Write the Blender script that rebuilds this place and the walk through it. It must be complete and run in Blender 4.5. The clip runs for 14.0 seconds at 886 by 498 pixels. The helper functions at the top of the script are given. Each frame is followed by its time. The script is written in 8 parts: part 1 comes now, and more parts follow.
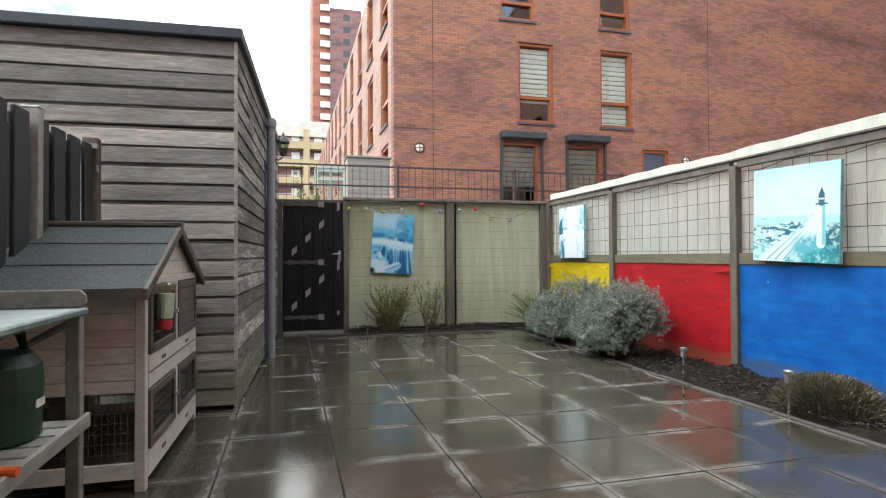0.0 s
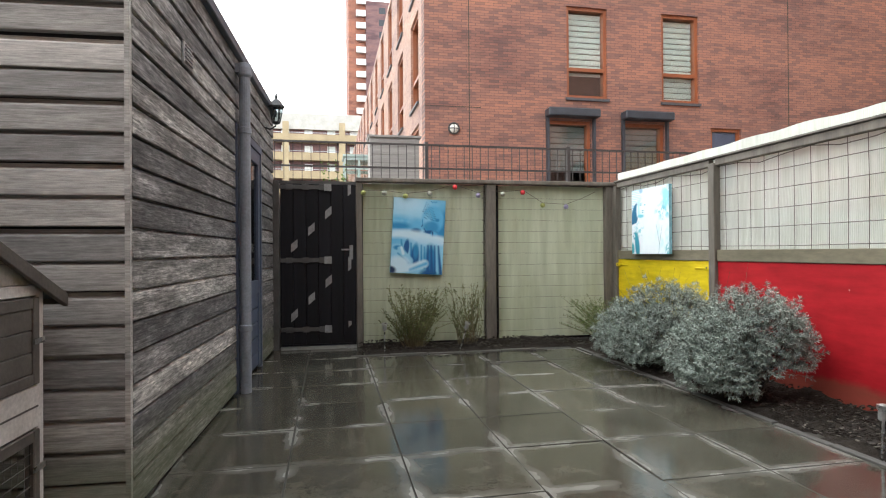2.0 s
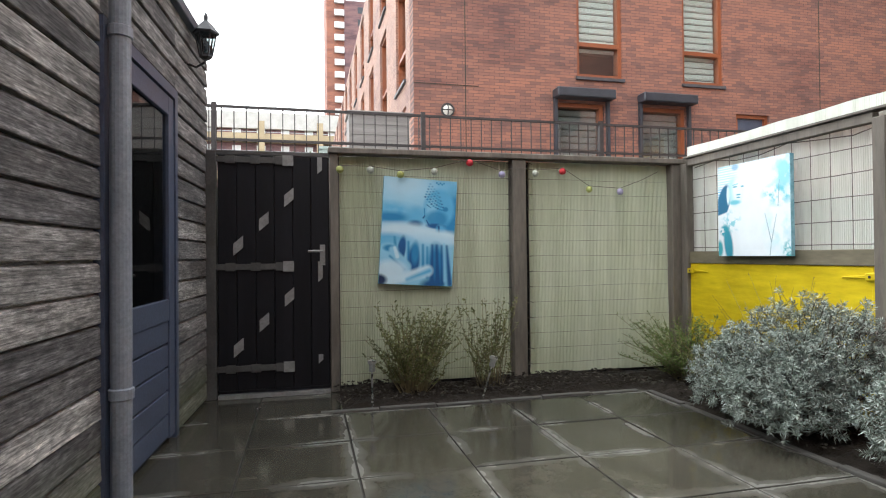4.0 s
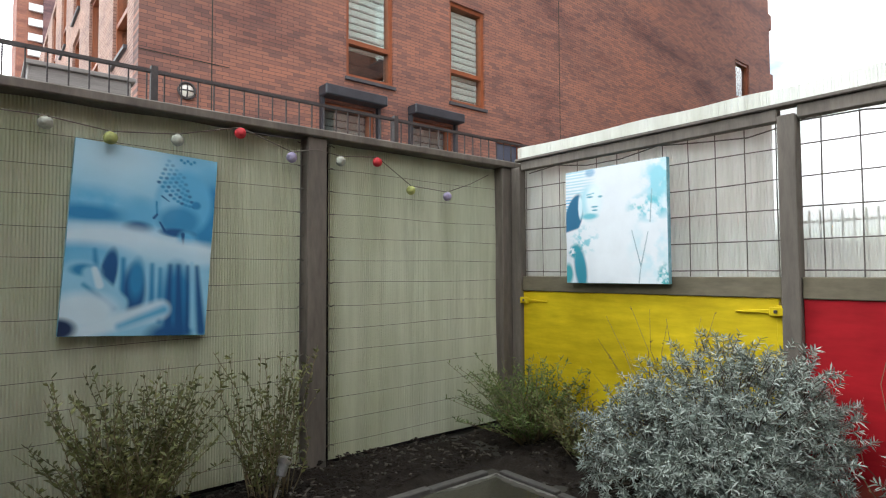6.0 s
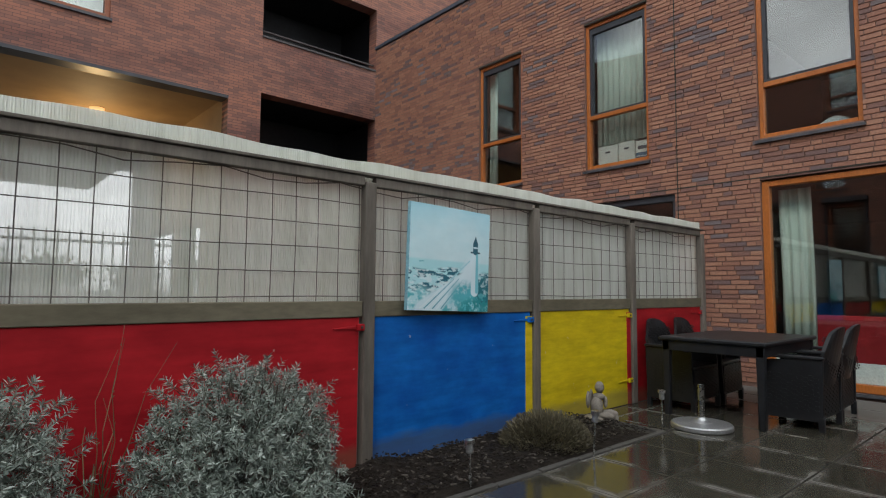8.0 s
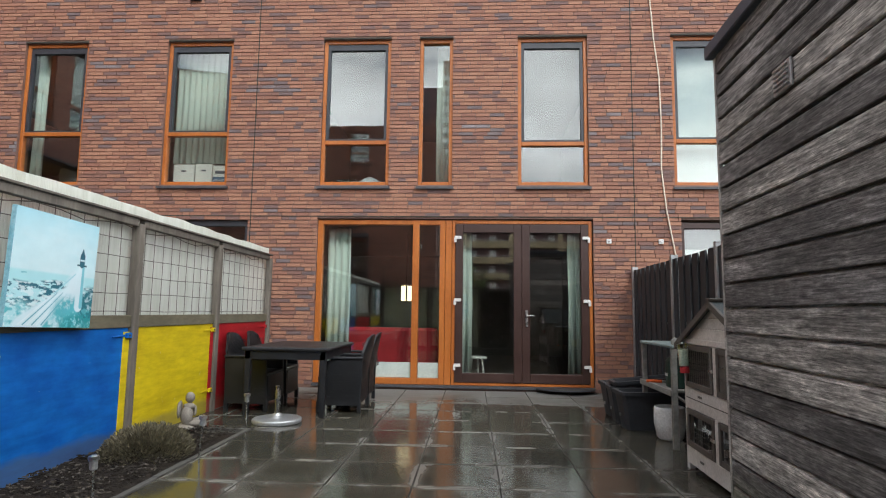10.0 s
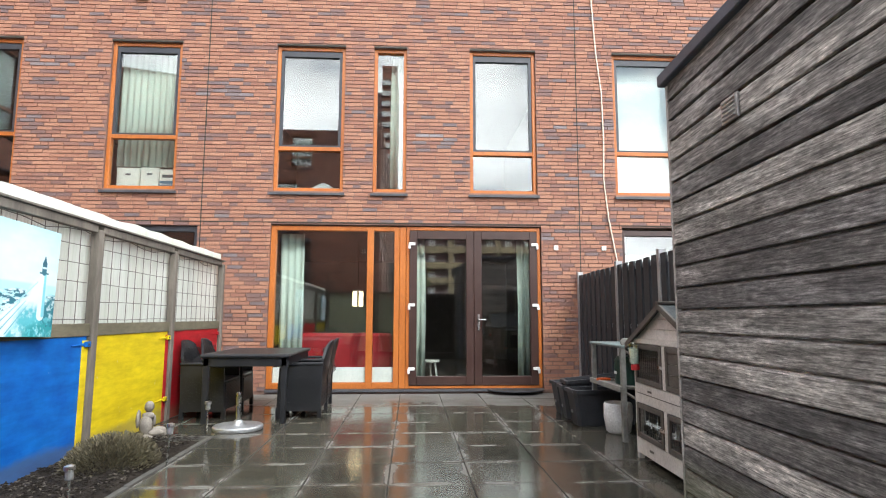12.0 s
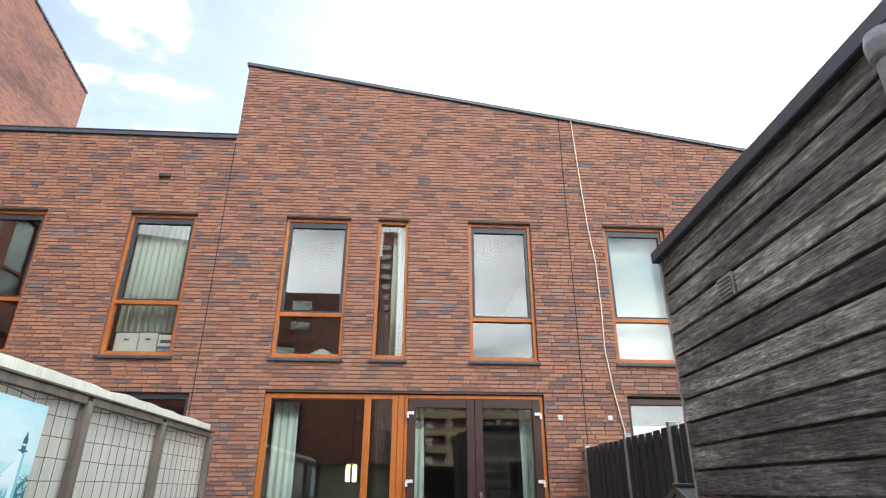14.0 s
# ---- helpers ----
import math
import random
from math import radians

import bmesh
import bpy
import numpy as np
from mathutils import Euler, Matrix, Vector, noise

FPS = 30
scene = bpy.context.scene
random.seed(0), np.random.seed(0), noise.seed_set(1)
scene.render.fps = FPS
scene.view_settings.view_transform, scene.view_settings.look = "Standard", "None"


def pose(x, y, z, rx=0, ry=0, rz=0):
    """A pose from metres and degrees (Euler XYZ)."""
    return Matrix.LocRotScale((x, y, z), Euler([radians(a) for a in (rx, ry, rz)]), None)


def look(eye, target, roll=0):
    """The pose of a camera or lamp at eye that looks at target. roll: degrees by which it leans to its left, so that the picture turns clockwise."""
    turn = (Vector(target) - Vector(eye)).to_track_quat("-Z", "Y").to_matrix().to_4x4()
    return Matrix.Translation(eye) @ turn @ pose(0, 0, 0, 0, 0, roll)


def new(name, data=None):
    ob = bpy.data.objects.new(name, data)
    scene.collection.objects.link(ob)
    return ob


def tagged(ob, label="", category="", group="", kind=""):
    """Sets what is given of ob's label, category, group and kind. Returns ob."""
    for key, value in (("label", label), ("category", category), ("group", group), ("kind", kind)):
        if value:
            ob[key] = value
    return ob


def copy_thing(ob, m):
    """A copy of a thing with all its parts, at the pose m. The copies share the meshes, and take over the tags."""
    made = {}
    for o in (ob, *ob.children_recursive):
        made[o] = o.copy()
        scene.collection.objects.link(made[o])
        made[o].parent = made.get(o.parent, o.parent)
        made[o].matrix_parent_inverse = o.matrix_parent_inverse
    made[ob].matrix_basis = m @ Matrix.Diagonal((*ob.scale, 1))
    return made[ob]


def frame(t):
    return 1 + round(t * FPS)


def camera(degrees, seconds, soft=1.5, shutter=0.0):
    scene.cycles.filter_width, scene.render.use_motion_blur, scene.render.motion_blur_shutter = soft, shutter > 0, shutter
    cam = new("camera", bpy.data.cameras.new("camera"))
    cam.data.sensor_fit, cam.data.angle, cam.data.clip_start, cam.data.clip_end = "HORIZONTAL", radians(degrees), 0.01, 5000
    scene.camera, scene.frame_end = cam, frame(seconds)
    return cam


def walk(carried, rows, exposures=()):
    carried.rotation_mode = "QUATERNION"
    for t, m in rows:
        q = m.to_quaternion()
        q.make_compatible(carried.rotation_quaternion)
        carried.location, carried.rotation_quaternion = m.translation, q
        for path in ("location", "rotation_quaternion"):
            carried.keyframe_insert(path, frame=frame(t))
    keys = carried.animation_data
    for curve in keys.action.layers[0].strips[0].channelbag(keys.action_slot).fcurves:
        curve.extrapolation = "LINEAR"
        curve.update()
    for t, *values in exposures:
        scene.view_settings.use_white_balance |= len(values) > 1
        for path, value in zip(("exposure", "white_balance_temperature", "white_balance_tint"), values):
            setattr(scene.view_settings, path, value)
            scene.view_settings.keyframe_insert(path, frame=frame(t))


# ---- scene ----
cam = camera(76.1, 14.0, soft=1.1)
PATH = [
    (0, (0.48, 0.328, 1.043), (1.003, 2.258, 1.073), -0.3),
    (0.5, (0.553, 0.616, 1.016), (1.073, 2.547, 1.045), -0.2),
    (1, (0.669, 1.031, 1.036), (1.173, 2.966, 1.058), -0.4),
    (1.5, (0.795, 1.502, 1.06), (1.256, 3.448, 1.076), -0.3),
    (2, (0.915, 2.008, 1.065), (1.311, 3.969, 1.076), -0.4),
    (4.5, (1.06, 4.413, 1.05), (1.588, 6.342, 1.081), -0.6),
    (5, (1.09, 4.85, 1.043), (1.729, 6.745, 1.088), -0.6),
    (5.5, (1.178, 5.196, 1.08), (2.069, 6.986, 1.144), -0.5),
    (6, (1.337, 5.558, 1.102), (2.604, 7.103, 1.184), -0.3),
    (6.5, (1.351, 5.911, 1.09), (3.059, 6.946, 1.197), -0.5),
    (7, (1.213, 6.319, 1.116), (3.209, 6.392, 1.221), 0.0),
    (7.5, (1.147, 6.554, 1.143), (3.05, 5.947, 1.25), 0.5),
    (8, (1.225, 6.693, 1.145), (2.725, 5.377, 1.29), 0.4),
    (8.5, (1.232, 6.917, 1.145), (2.295, 5.232, 1.317), 0.4),
    (9, (1.27, 7.203, 1.146), (1.918, 5.32, 1.33), 0.6),
    (11.5, (1.708, 7.829, 1.11), (1.604, 5.845, 1.34), 0.3),
    (12, (1.709, 7.821, 1.127), (1.597, 5.838, 1.366), 0.1),
    (12.5, (1.718, 7.82, 1.161), (1.6, 5.851, 1.489), 0.0),
    (13, (1.695, 7.792, 1.196), (1.584, 5.864, 1.716), 0.2),
    (13.5, (1.69, 7.814, 1.215), (1.586, 5.936, 1.895), 0.3),
    (14, (1.743, 7.842, 1.196), (1.633, 6.005, 1.98), 0.2),
]
EXPOSURES = [(0.0, 0.89, 6350, 7), (2.0, 0.92, 6350, 7), (4.5, 0.85, 6250, 8.5), (5.0, 0.8, 6250, 8.5), (6.0, 0.58, 6250, 8.5), (6.5, 0.43, 6250, 8.5), (7.0, -0.14, 6250, 8.5), (7.5, -0.37, 6250, 8.5), (8.0, -0.48, 6250, 8.5), (9.0, -0.23, 6250, 8.5), (11.5, 1.07, 6250, 8.5), (12.0, 1.12, 6250, 8.5), (12.5, 1.05, 6250, 8.5), (14.0, 0.55, 6250, 8.5)]
walk(cam, [(t, look(eye, target, roll)) for t, eye, target, roll in PATH], EXPOSURES)

# ---- world, sun ----
world = bpy.data.worlds.new("sky")
scene.world = world
world.use_nodes = True
wn, wl = world.node_tree.nodes, world.node_tree.links
wn.clear()
w_out = wn.new("ShaderNodeOutputWorld")
w_bg = wn.new("ShaderNodeBackground")
w_sky = wn.new("ShaderNodeTexSky")
w_sky.sky_type = "NISHITA"
w_sky.sun_disc = False
w_sky.sun_elevation = radians(38)
w_sky.sun_rotation = radians(200)
w_tc = wn.new("ShaderNodeTexCoord")
w_map = wn.new("ShaderNodeMapping")
w_map.inputs["Scale"].default_value = (1.0, 1.0, 2.2)
w_noise = wn.new("ShaderNodeTexNoise")
w_noise.inputs["Scale"].default_value = 2.3
w_noise.inputs["Detail"].default_value = 7
w_noise.inputs["Roughness"].default_value = 0.55
w_ramp = wn.new("ShaderNodeValToRGB")
w_ramp.color_ramp.elements[0].position = 0.385
w_ramp.color_ramp.elements[1].position = 0.51
w_ramp.color_ramp.elements[0].color = (0.14, 0.14, 0.14, 1)
w_mix = wn.new("ShaderNodeMix")
w_mix.data_type = "RGBA"
w_cloud = wn.new("ShaderNodeMapRange")
w_cloud.inputs["From Min"].default_value, w_cloud.inputs["From Max"].default_value = 0.45, 0.70
w_cloud.inputs["To Min"].default_value, w_cloud.inputs["To Max"].default_value = 10.5, 23.0
wl.new(w_noise.outputs["Fac"], w_cloud.inputs["Value"])
wl.new(w_cloud.outputs["Result"], w_mix.inputs["B"])
wl.new(w_tc.outputs["Generated"], w_map.inputs["Vector"])
wl.new(w_map.outputs["Vector"], w_noise.inputs["Vector"])
w_dot = wn.new("ShaderNodeVectorMath")
w_dot.operation = "DOT_PRODUCT"
w_dot.inputs[1].default_value = (0.345, -0.71, 0.614)
wl.new(w_tc.outputs["Generated"], w_dot.inputs[0])
w_gap = wn.new("ShaderNodeMapRange")
w_gap.interpolation_type = "SMOOTHSTEP"
w_gap.inputs["From Min"].default_value, w_gap.inputs["From Max"].default_value = 0.93, 0.985
w_gap.inputs["To Min"].default_value, w_gap.inputs["To Max"].default_value = 0.0, -0.115
wl.new(w_dot.outputs["Value"], w_gap.inputs["Value"])
w_sum = wn.new("ShaderNodeMath")
w_sum.operation = "ADD"
wl.new(w_noise.outputs["Fac"], w_sum.inputs[0])
wl.new(w_gap.outputs["Result"], w_sum.inputs[1])
wl.new(w_sum.outputs[0], w_ramp.inputs["Fac"])
wl.new(w_ramp.outputs["Color"], w_mix.inputs["Factor"])
wl.new(w_sky.outputs["Color"], w_mix.inputs["A"])
wl.new(w_mix.outputs["Result"], w_bg.inputs["Color"])
w_bg.inputs["Strength"].default_value = 0.15
wl.new(w_bg.outputs["Background"], w_out.inputs["Surface"])

sun_data = bpy.data.lights.new("sun", "SUN")
sun_data.energy = 1.2
sun_data.angle = radians(14)
sun_data.color = (1.0, 0.97, 0.93)
sun = new("sun", sun_data)
sun.matrix_world = look((-20, 40, 45), (0, 0, 0))

# ---- materials ----


def node_mat(name):
    m = bpy.data.materials.new(name)
    m.use_nodes = True
    nt = m.node_tree
    return m, nt.nodes, nt.links, nt.nodes["Principled BSDF"]


def add_noise(nodes, links, coord, scale, detail=5.0, rough=0.6, stretch=(1, 1, 1)):
    mp = nodes.new("ShaderNodeMapping")
    mp.inputs["Scale"].default_value = stretch
    links.new(coord, mp.inputs["Vector"])
    nz = nodes.new("ShaderNodeTexNoise")
    nz.inputs["Scale"].default_value = scale
    nz.inputs["Detail"].default_value = detail
    nz.inputs["Roughness"].default_value = rough
    links.new(mp.outputs["Vector"], nz.inputs["Vector"])
    return nz.outputs["Fac"]


def ramp(nodes, links, fac, stops):
    r = nodes.new("ShaderNodeValToRGB")
    els = r.color_ramp.elements
    while len(els) < len(stops):
        els.new(0.5)
    for e, (p, c) in zip(els, stops):
        e.position = p
        e.color = (*c, 1)
    links.new(fac, r.inputs["Fac"])
    return r.outputs["Color"]


def mixc(nodes, links, fac, a, b, mode="MIX"):
    m = nodes.new("ShaderNodeMix")
    m.data_type = "RGBA"
    m.blend_type = mode
    for v, key in ((fac, "Factor"), (a, "A"), (b, "B")):
        if isinstance(v, (int, float)):
            m.inputs[key].default_value = v
        elif isinstance(v, tuple):
            m.inputs[key].default_value = (*v, 1)
        else:
            links.new(v, m.inputs[key])
    return m.outputs["Result"]


def bump(nodes, links, bsdf, height, strength=0.3, dist=0.01):
    b = nodes.new("ShaderNodeBump")
    b.inputs["Strength"].default_value = strength
    b.inputs["Distance"].default_value = dist
    links.new(height, b.inputs["Height"])
    links.new(b.outputs["Normal"], bsdf.inputs["Normal"])


def surface(name, dark, light, scale=6.0, stretch=(1, 1, 1), rough=(0.5, 0.8), metal=0.0, relief=0.2, fine=60.0,
            vary=0.0, dist=0.004, spec=0.5):
    """A two-scale surface: broad stains and fine grain, with relief."""
    m, n, l, p = node_mat(name)
    tc = n.new("ShaderNodeTexCoord").outputs["Object"]
    big = add_noise(n, l, tc, scale, 5, 0.6, stretch)
    small = add_noise(n, l, tc, fine, 4, 0.65, stretch)
    col = ramp(n, l, big, [(0.3, dark), (0.7, light)])
    grain = ramp(n, l, small, [(0.25, (0.72, 0.72, 0.72)), (0.75, (1.12, 1.12, 1.12))])
    col = mixc(n, l, 1.0, col, grain, "MULTIPLY")
    if vary:
        oi = n.new("ShaderNodeObjectInfo").outputs["Random"]
        v = ramp(n, l, oi, [(0.0, (1 - vary,) * 3), (1.0, (1 + vary,) * 3)])
        col = mixc(n, l, 1.0, col, v, "MULTIPLY")
    l.new(col, p.inputs["Base Color"])
    r = n.new("ShaderNodeMapRange")
    r.inputs["To Min"].default_value, r.inputs["To Max"].default_value = rough
    l.new(big, r.inputs["Value"])
    l.new(r.outputs["Result"], p.inputs["Roughness"])
    p.inputs["Metallic"].default_value = metal
    p.inputs["Specular IOR Level"].default_value = spec
    if relief:
        bump(n, l, p, small, relief, dist)
    return m


def brick_piece_mat(name):
    m, n, l, p = node_mat(name)
    geo = n.new("ShaderNodeNewGeometry")
    oi = n.new("ShaderNodeObjectInfo")
    tc = n.new("ShaderNodeTexCoord").outputs["Object"]
    add = n.new("ShaderNodeMath")
    add.operation = "ADD"
    l.new(geo.outputs["Random Per Island"], add.inputs[0])
    l.new(oi.outputs["Random"], add.inputs[1])
    fr = n.new("ShaderNodeMath")
    fr.operation = "FRACT"
    l.new(add.outputs[0], fr.inputs[0])
    pos = geo.outputs["Position"]
    zone = add_noise(n, l, pos, 0.9, 3, 0.6, (0.6, 0.6, 1.6))
    sh = n.new("ShaderNodeMath")
    sh.operation = "MULTIPLY_ADD"
    l.new(zone, sh.inputs[0])
    sh.inputs[1].default_value = 0.75
    l.new(fr.outputs[0], sh.inputs[2])
    sub = n.new("ShaderNodeMath")
    sub.operation = "MULTIPLY_ADD"
    l.new(sh.outputs[0], sub.inputs[0])
    sub.inputs[1].default_value = 0.8
    sub.inputs[2].default_value = -0.22
    col = ramp(n, l, sub.outputs[0], [(0.0, (0.39, 0.205, 0.134)), (0.42, (0.335, 0.163, 0.108)), (0.64, (0.28, 0.136, 0.096)),
                                      (0.76, (0.20, 0.112, 0.094)), (0.87, (0.155, 0.118, 0.12)), (1.0, (0.27, 0.245, 0.255))])
    small = add_noise(n, l, pos, 45, 5, 0.7)
    g = ramp(n, l, small, [(0.25, (0.7, 0.7, 0.7)), (0.75, (1.25, 1.22, 1.2))])
    col = mixc(n, l, 1.0, col, g, "MULTIPLY")
    l.new(col, p.inputs["Base Color"])
    p.inputs["Roughness"].default_value = 0.82
    bump(n, l, p, small, 0.5, 0.006)
    return m


def brick_sheet_mat(name, axis, a=(0.315, 0.138, 0.094), b=(0.12, 0.074, 0.070)):
    """Brickwork for far walls: courses along the wall's own axis."""
    m, n, l, p = node_mat(name)
    geo = n.new("ShaderNodeNewGeometry")
    sep = n.new("ShaderNodeSeparateXYZ")
    l.new(geo.outputs["Position"], sep.inputs[0])
    com = n.new("ShaderNodeCombineXYZ")
    l.new(sep.outputs[axis], com.inputs["X"])
    l.new(sep.outputs["Z"], com.inputs["Y"])
    bt = n.new("ShaderNodeTexBrick")
    bt.inputs["Scale"].default_value = 1.0
    bt.inputs["Brick Width"].default_value = 0.22
    bt.inputs["Row Height"].default_value = 0.062
    bt.inputs["Mortar Size"].default_value = 0.005
    bt.inputs["Color1"].default_value = (*a, 1)
    bt.inputs["Color2"].default_value = (*b, 1)
    bt.inputs["Mortar"].default_value = (0.13, 0.075, 0.062, 1)
    bt.inputs["Bias"].default_value = -0.35
    l.new(com.outputs[0], bt.inputs["Vector"])
    zone = add_noise(n, l, geo.outputs["Position"], 0.55, 5, 0.65, (0.5, 0.5, 1.7))
    g = ramp(n, l, zone, [(0.32, (0.52, 0.5, 0.58)), (0.5, (0.95, 0.95, 0.95)), (0.7, (1.25, 1.15, 1.05))])
    col = mixc(n, l, 1.0, bt.outputs["Color"], g, "MULTIPLY")
    l.new(col, p.inputs["Base Color"])
    p.inputs["Roughness"].default_value = 0.8
    inv = n.new("ShaderNodeMath")
    inv.operation = "SUBTRACT"
    inv.inputs[0].default_value = 1.0
    l.new(bt.outputs["Fac"], inv.inputs[1])
    bump(n, l, p, inv.outputs[0], 0.5, 0.006)
    return m


def glass_mat(name, base=0.11, tint=(0.93, 0.97, 0.95), rough=0.0):
    """A pane: clear, with gloss that grows at grazing angles."""
    m = bpy.data.materials.new(name)
    m.use_nodes = True
    n, l = m.node_tree.nodes, m.node_tree.links
    n.clear()
    out = n.new("ShaderNodeOutputMaterial")
    mix = n.new("ShaderNodeMixShader")
    lw = n.new("ShaderNodeLayerWeight")
    lw.inputs["Blend"].default_value = 0.5
    pw = n.new("ShaderNodeMath")
    pw.operation = "POWER"
    l.new(lw.outputs["Facing"], pw.inputs[0])
    pw.inputs[1].default_value = 5.0
    fr = n.new("ShaderNodeMath")
    fr.operation = "MULTIPLY_ADD"
    l.new(pw.outputs[0], fr.inputs[0])
    fr.inputs[1].default_value = 1.0 - base
    fr.inputs[2].default_value = base
    tr = n.new("ShaderNodeBsdfTransparent")
    tr.inputs["Color"].default_value = (*tint, 1)
    gl = n.new("ShaderNodeBsdfGlossy")
    gl.inputs["Roughness"].default_value = rough
    l.new(fr.outputs[0], mix.inputs[0])
    l.new(tr.outputs[0], mix.inputs[1])
    l.new(gl.outputs[0], mix.inputs[2])
    l.new(mix.outputs[0], out.inputs["Surface"])
    return m


def sheet_mat(name, base, stain, clear, ribs=95.0, rib_axis="Y", through_light=0.5):
    """Ribbed plastic sheeting: part see-through, part milky, stained."""
    m = bpy.data.materials.new(name)
    m.use_nodes = True
    n, l = m.node_tree.nodes, m.node_tree.links
    n.clear()
    out = n.new("ShaderNodeOutputMaterial")
    geo = n.new("ShaderNodeNewGeometry")
    pos = geo.outputs["Position"]
    big = add_noise(n, l, pos, 1.6, 6, 0.6, (1, 1, 0.5))
    streak = add_noise(n, l, pos, 5, 4, 0.6, (3, 3, 0.25))
    col = ramp(n, l, big, [(0.3, stain), (0.65, base)])
    g = ramp(n, l, streak, [(0.3, (0.86, 0.87, 0.84)), (0.7, (1.06, 1.06, 1.06))])
    col = mixc(n, l, 1.0, col, g, "MULTIPLY")
    sep = n.new("ShaderNodeSeparateXYZ")
    l.new(pos, sep.inputs[0])
    mul = n.new("ShaderNodeMath")
    mul.operation = "MULTIPLY"
    mul.inputs[1].default_value = ribs * 6.283
    l.new(sep.outputs[rib_axis], mul.inputs[0])
    sn = n.new("ShaderNodeMath")
    sn.operation = "SINE"
    l.new(mul.outputs[0], sn.inputs[0])
    bp = n.new("ShaderNodeBump")
    bp.inputs["Strength"].default_value = 0.3
    bp.inputs["Distance"].default_value = 0.004
    l.new(sn.outputs[0], bp.inputs["Height"])
    df = n.new("ShaderNodeBsdfDiffuse")
    tl = n.new("ShaderNodeBsdfTranslucent")
    tr = n.new("ShaderNodeBsdfTransparent")
    for s in (df, tl):
        l.new(col, s.inputs["Color"])
        l.new(bp.outputs["Normal"], s.inputs["Normal"])
    a = n.new("ShaderNodeMixShader")
    a.inputs[0].default_value = through_light
    l.new(df.outputs[0], a.inputs[1])
    l.new(tl.outputs[0], a.inputs[2])
    b = n.new("ShaderNodeMixShader")
    b.inputs[0].default_value = clear
    l.new(a.outputs[0], b.inputs[1])
    l.new(tr.outputs[0], b.inputs[2])
    l.new(b.outputs[0], out.inputs["Surface"])
    return m


def leaf_mat(name, a, b, rough=0.6, back=0.25):
    m, n, l, p = node_mat(name)
    geo = n.new("ShaderNodeNewGeometry")
    col = ramp(n, l, geo.outputs["Random Per Island"], [(0.0, a), (1.0, b)])
    z = add_noise(n, l, geo.outputs["Position"], 5, 3, 0.5)
    g = ramp(n, l, z, [(0.3, (0.75, 0.75, 0.75)), (0.7, (1.2, 1.2, 1.2))])
    col = mixc(n, l, 1.0, col, g, "MULTIPLY")
    l.new(col, p.inputs["Base Color"])
    p.inputs["Roughness"].default_value = rough
    return m


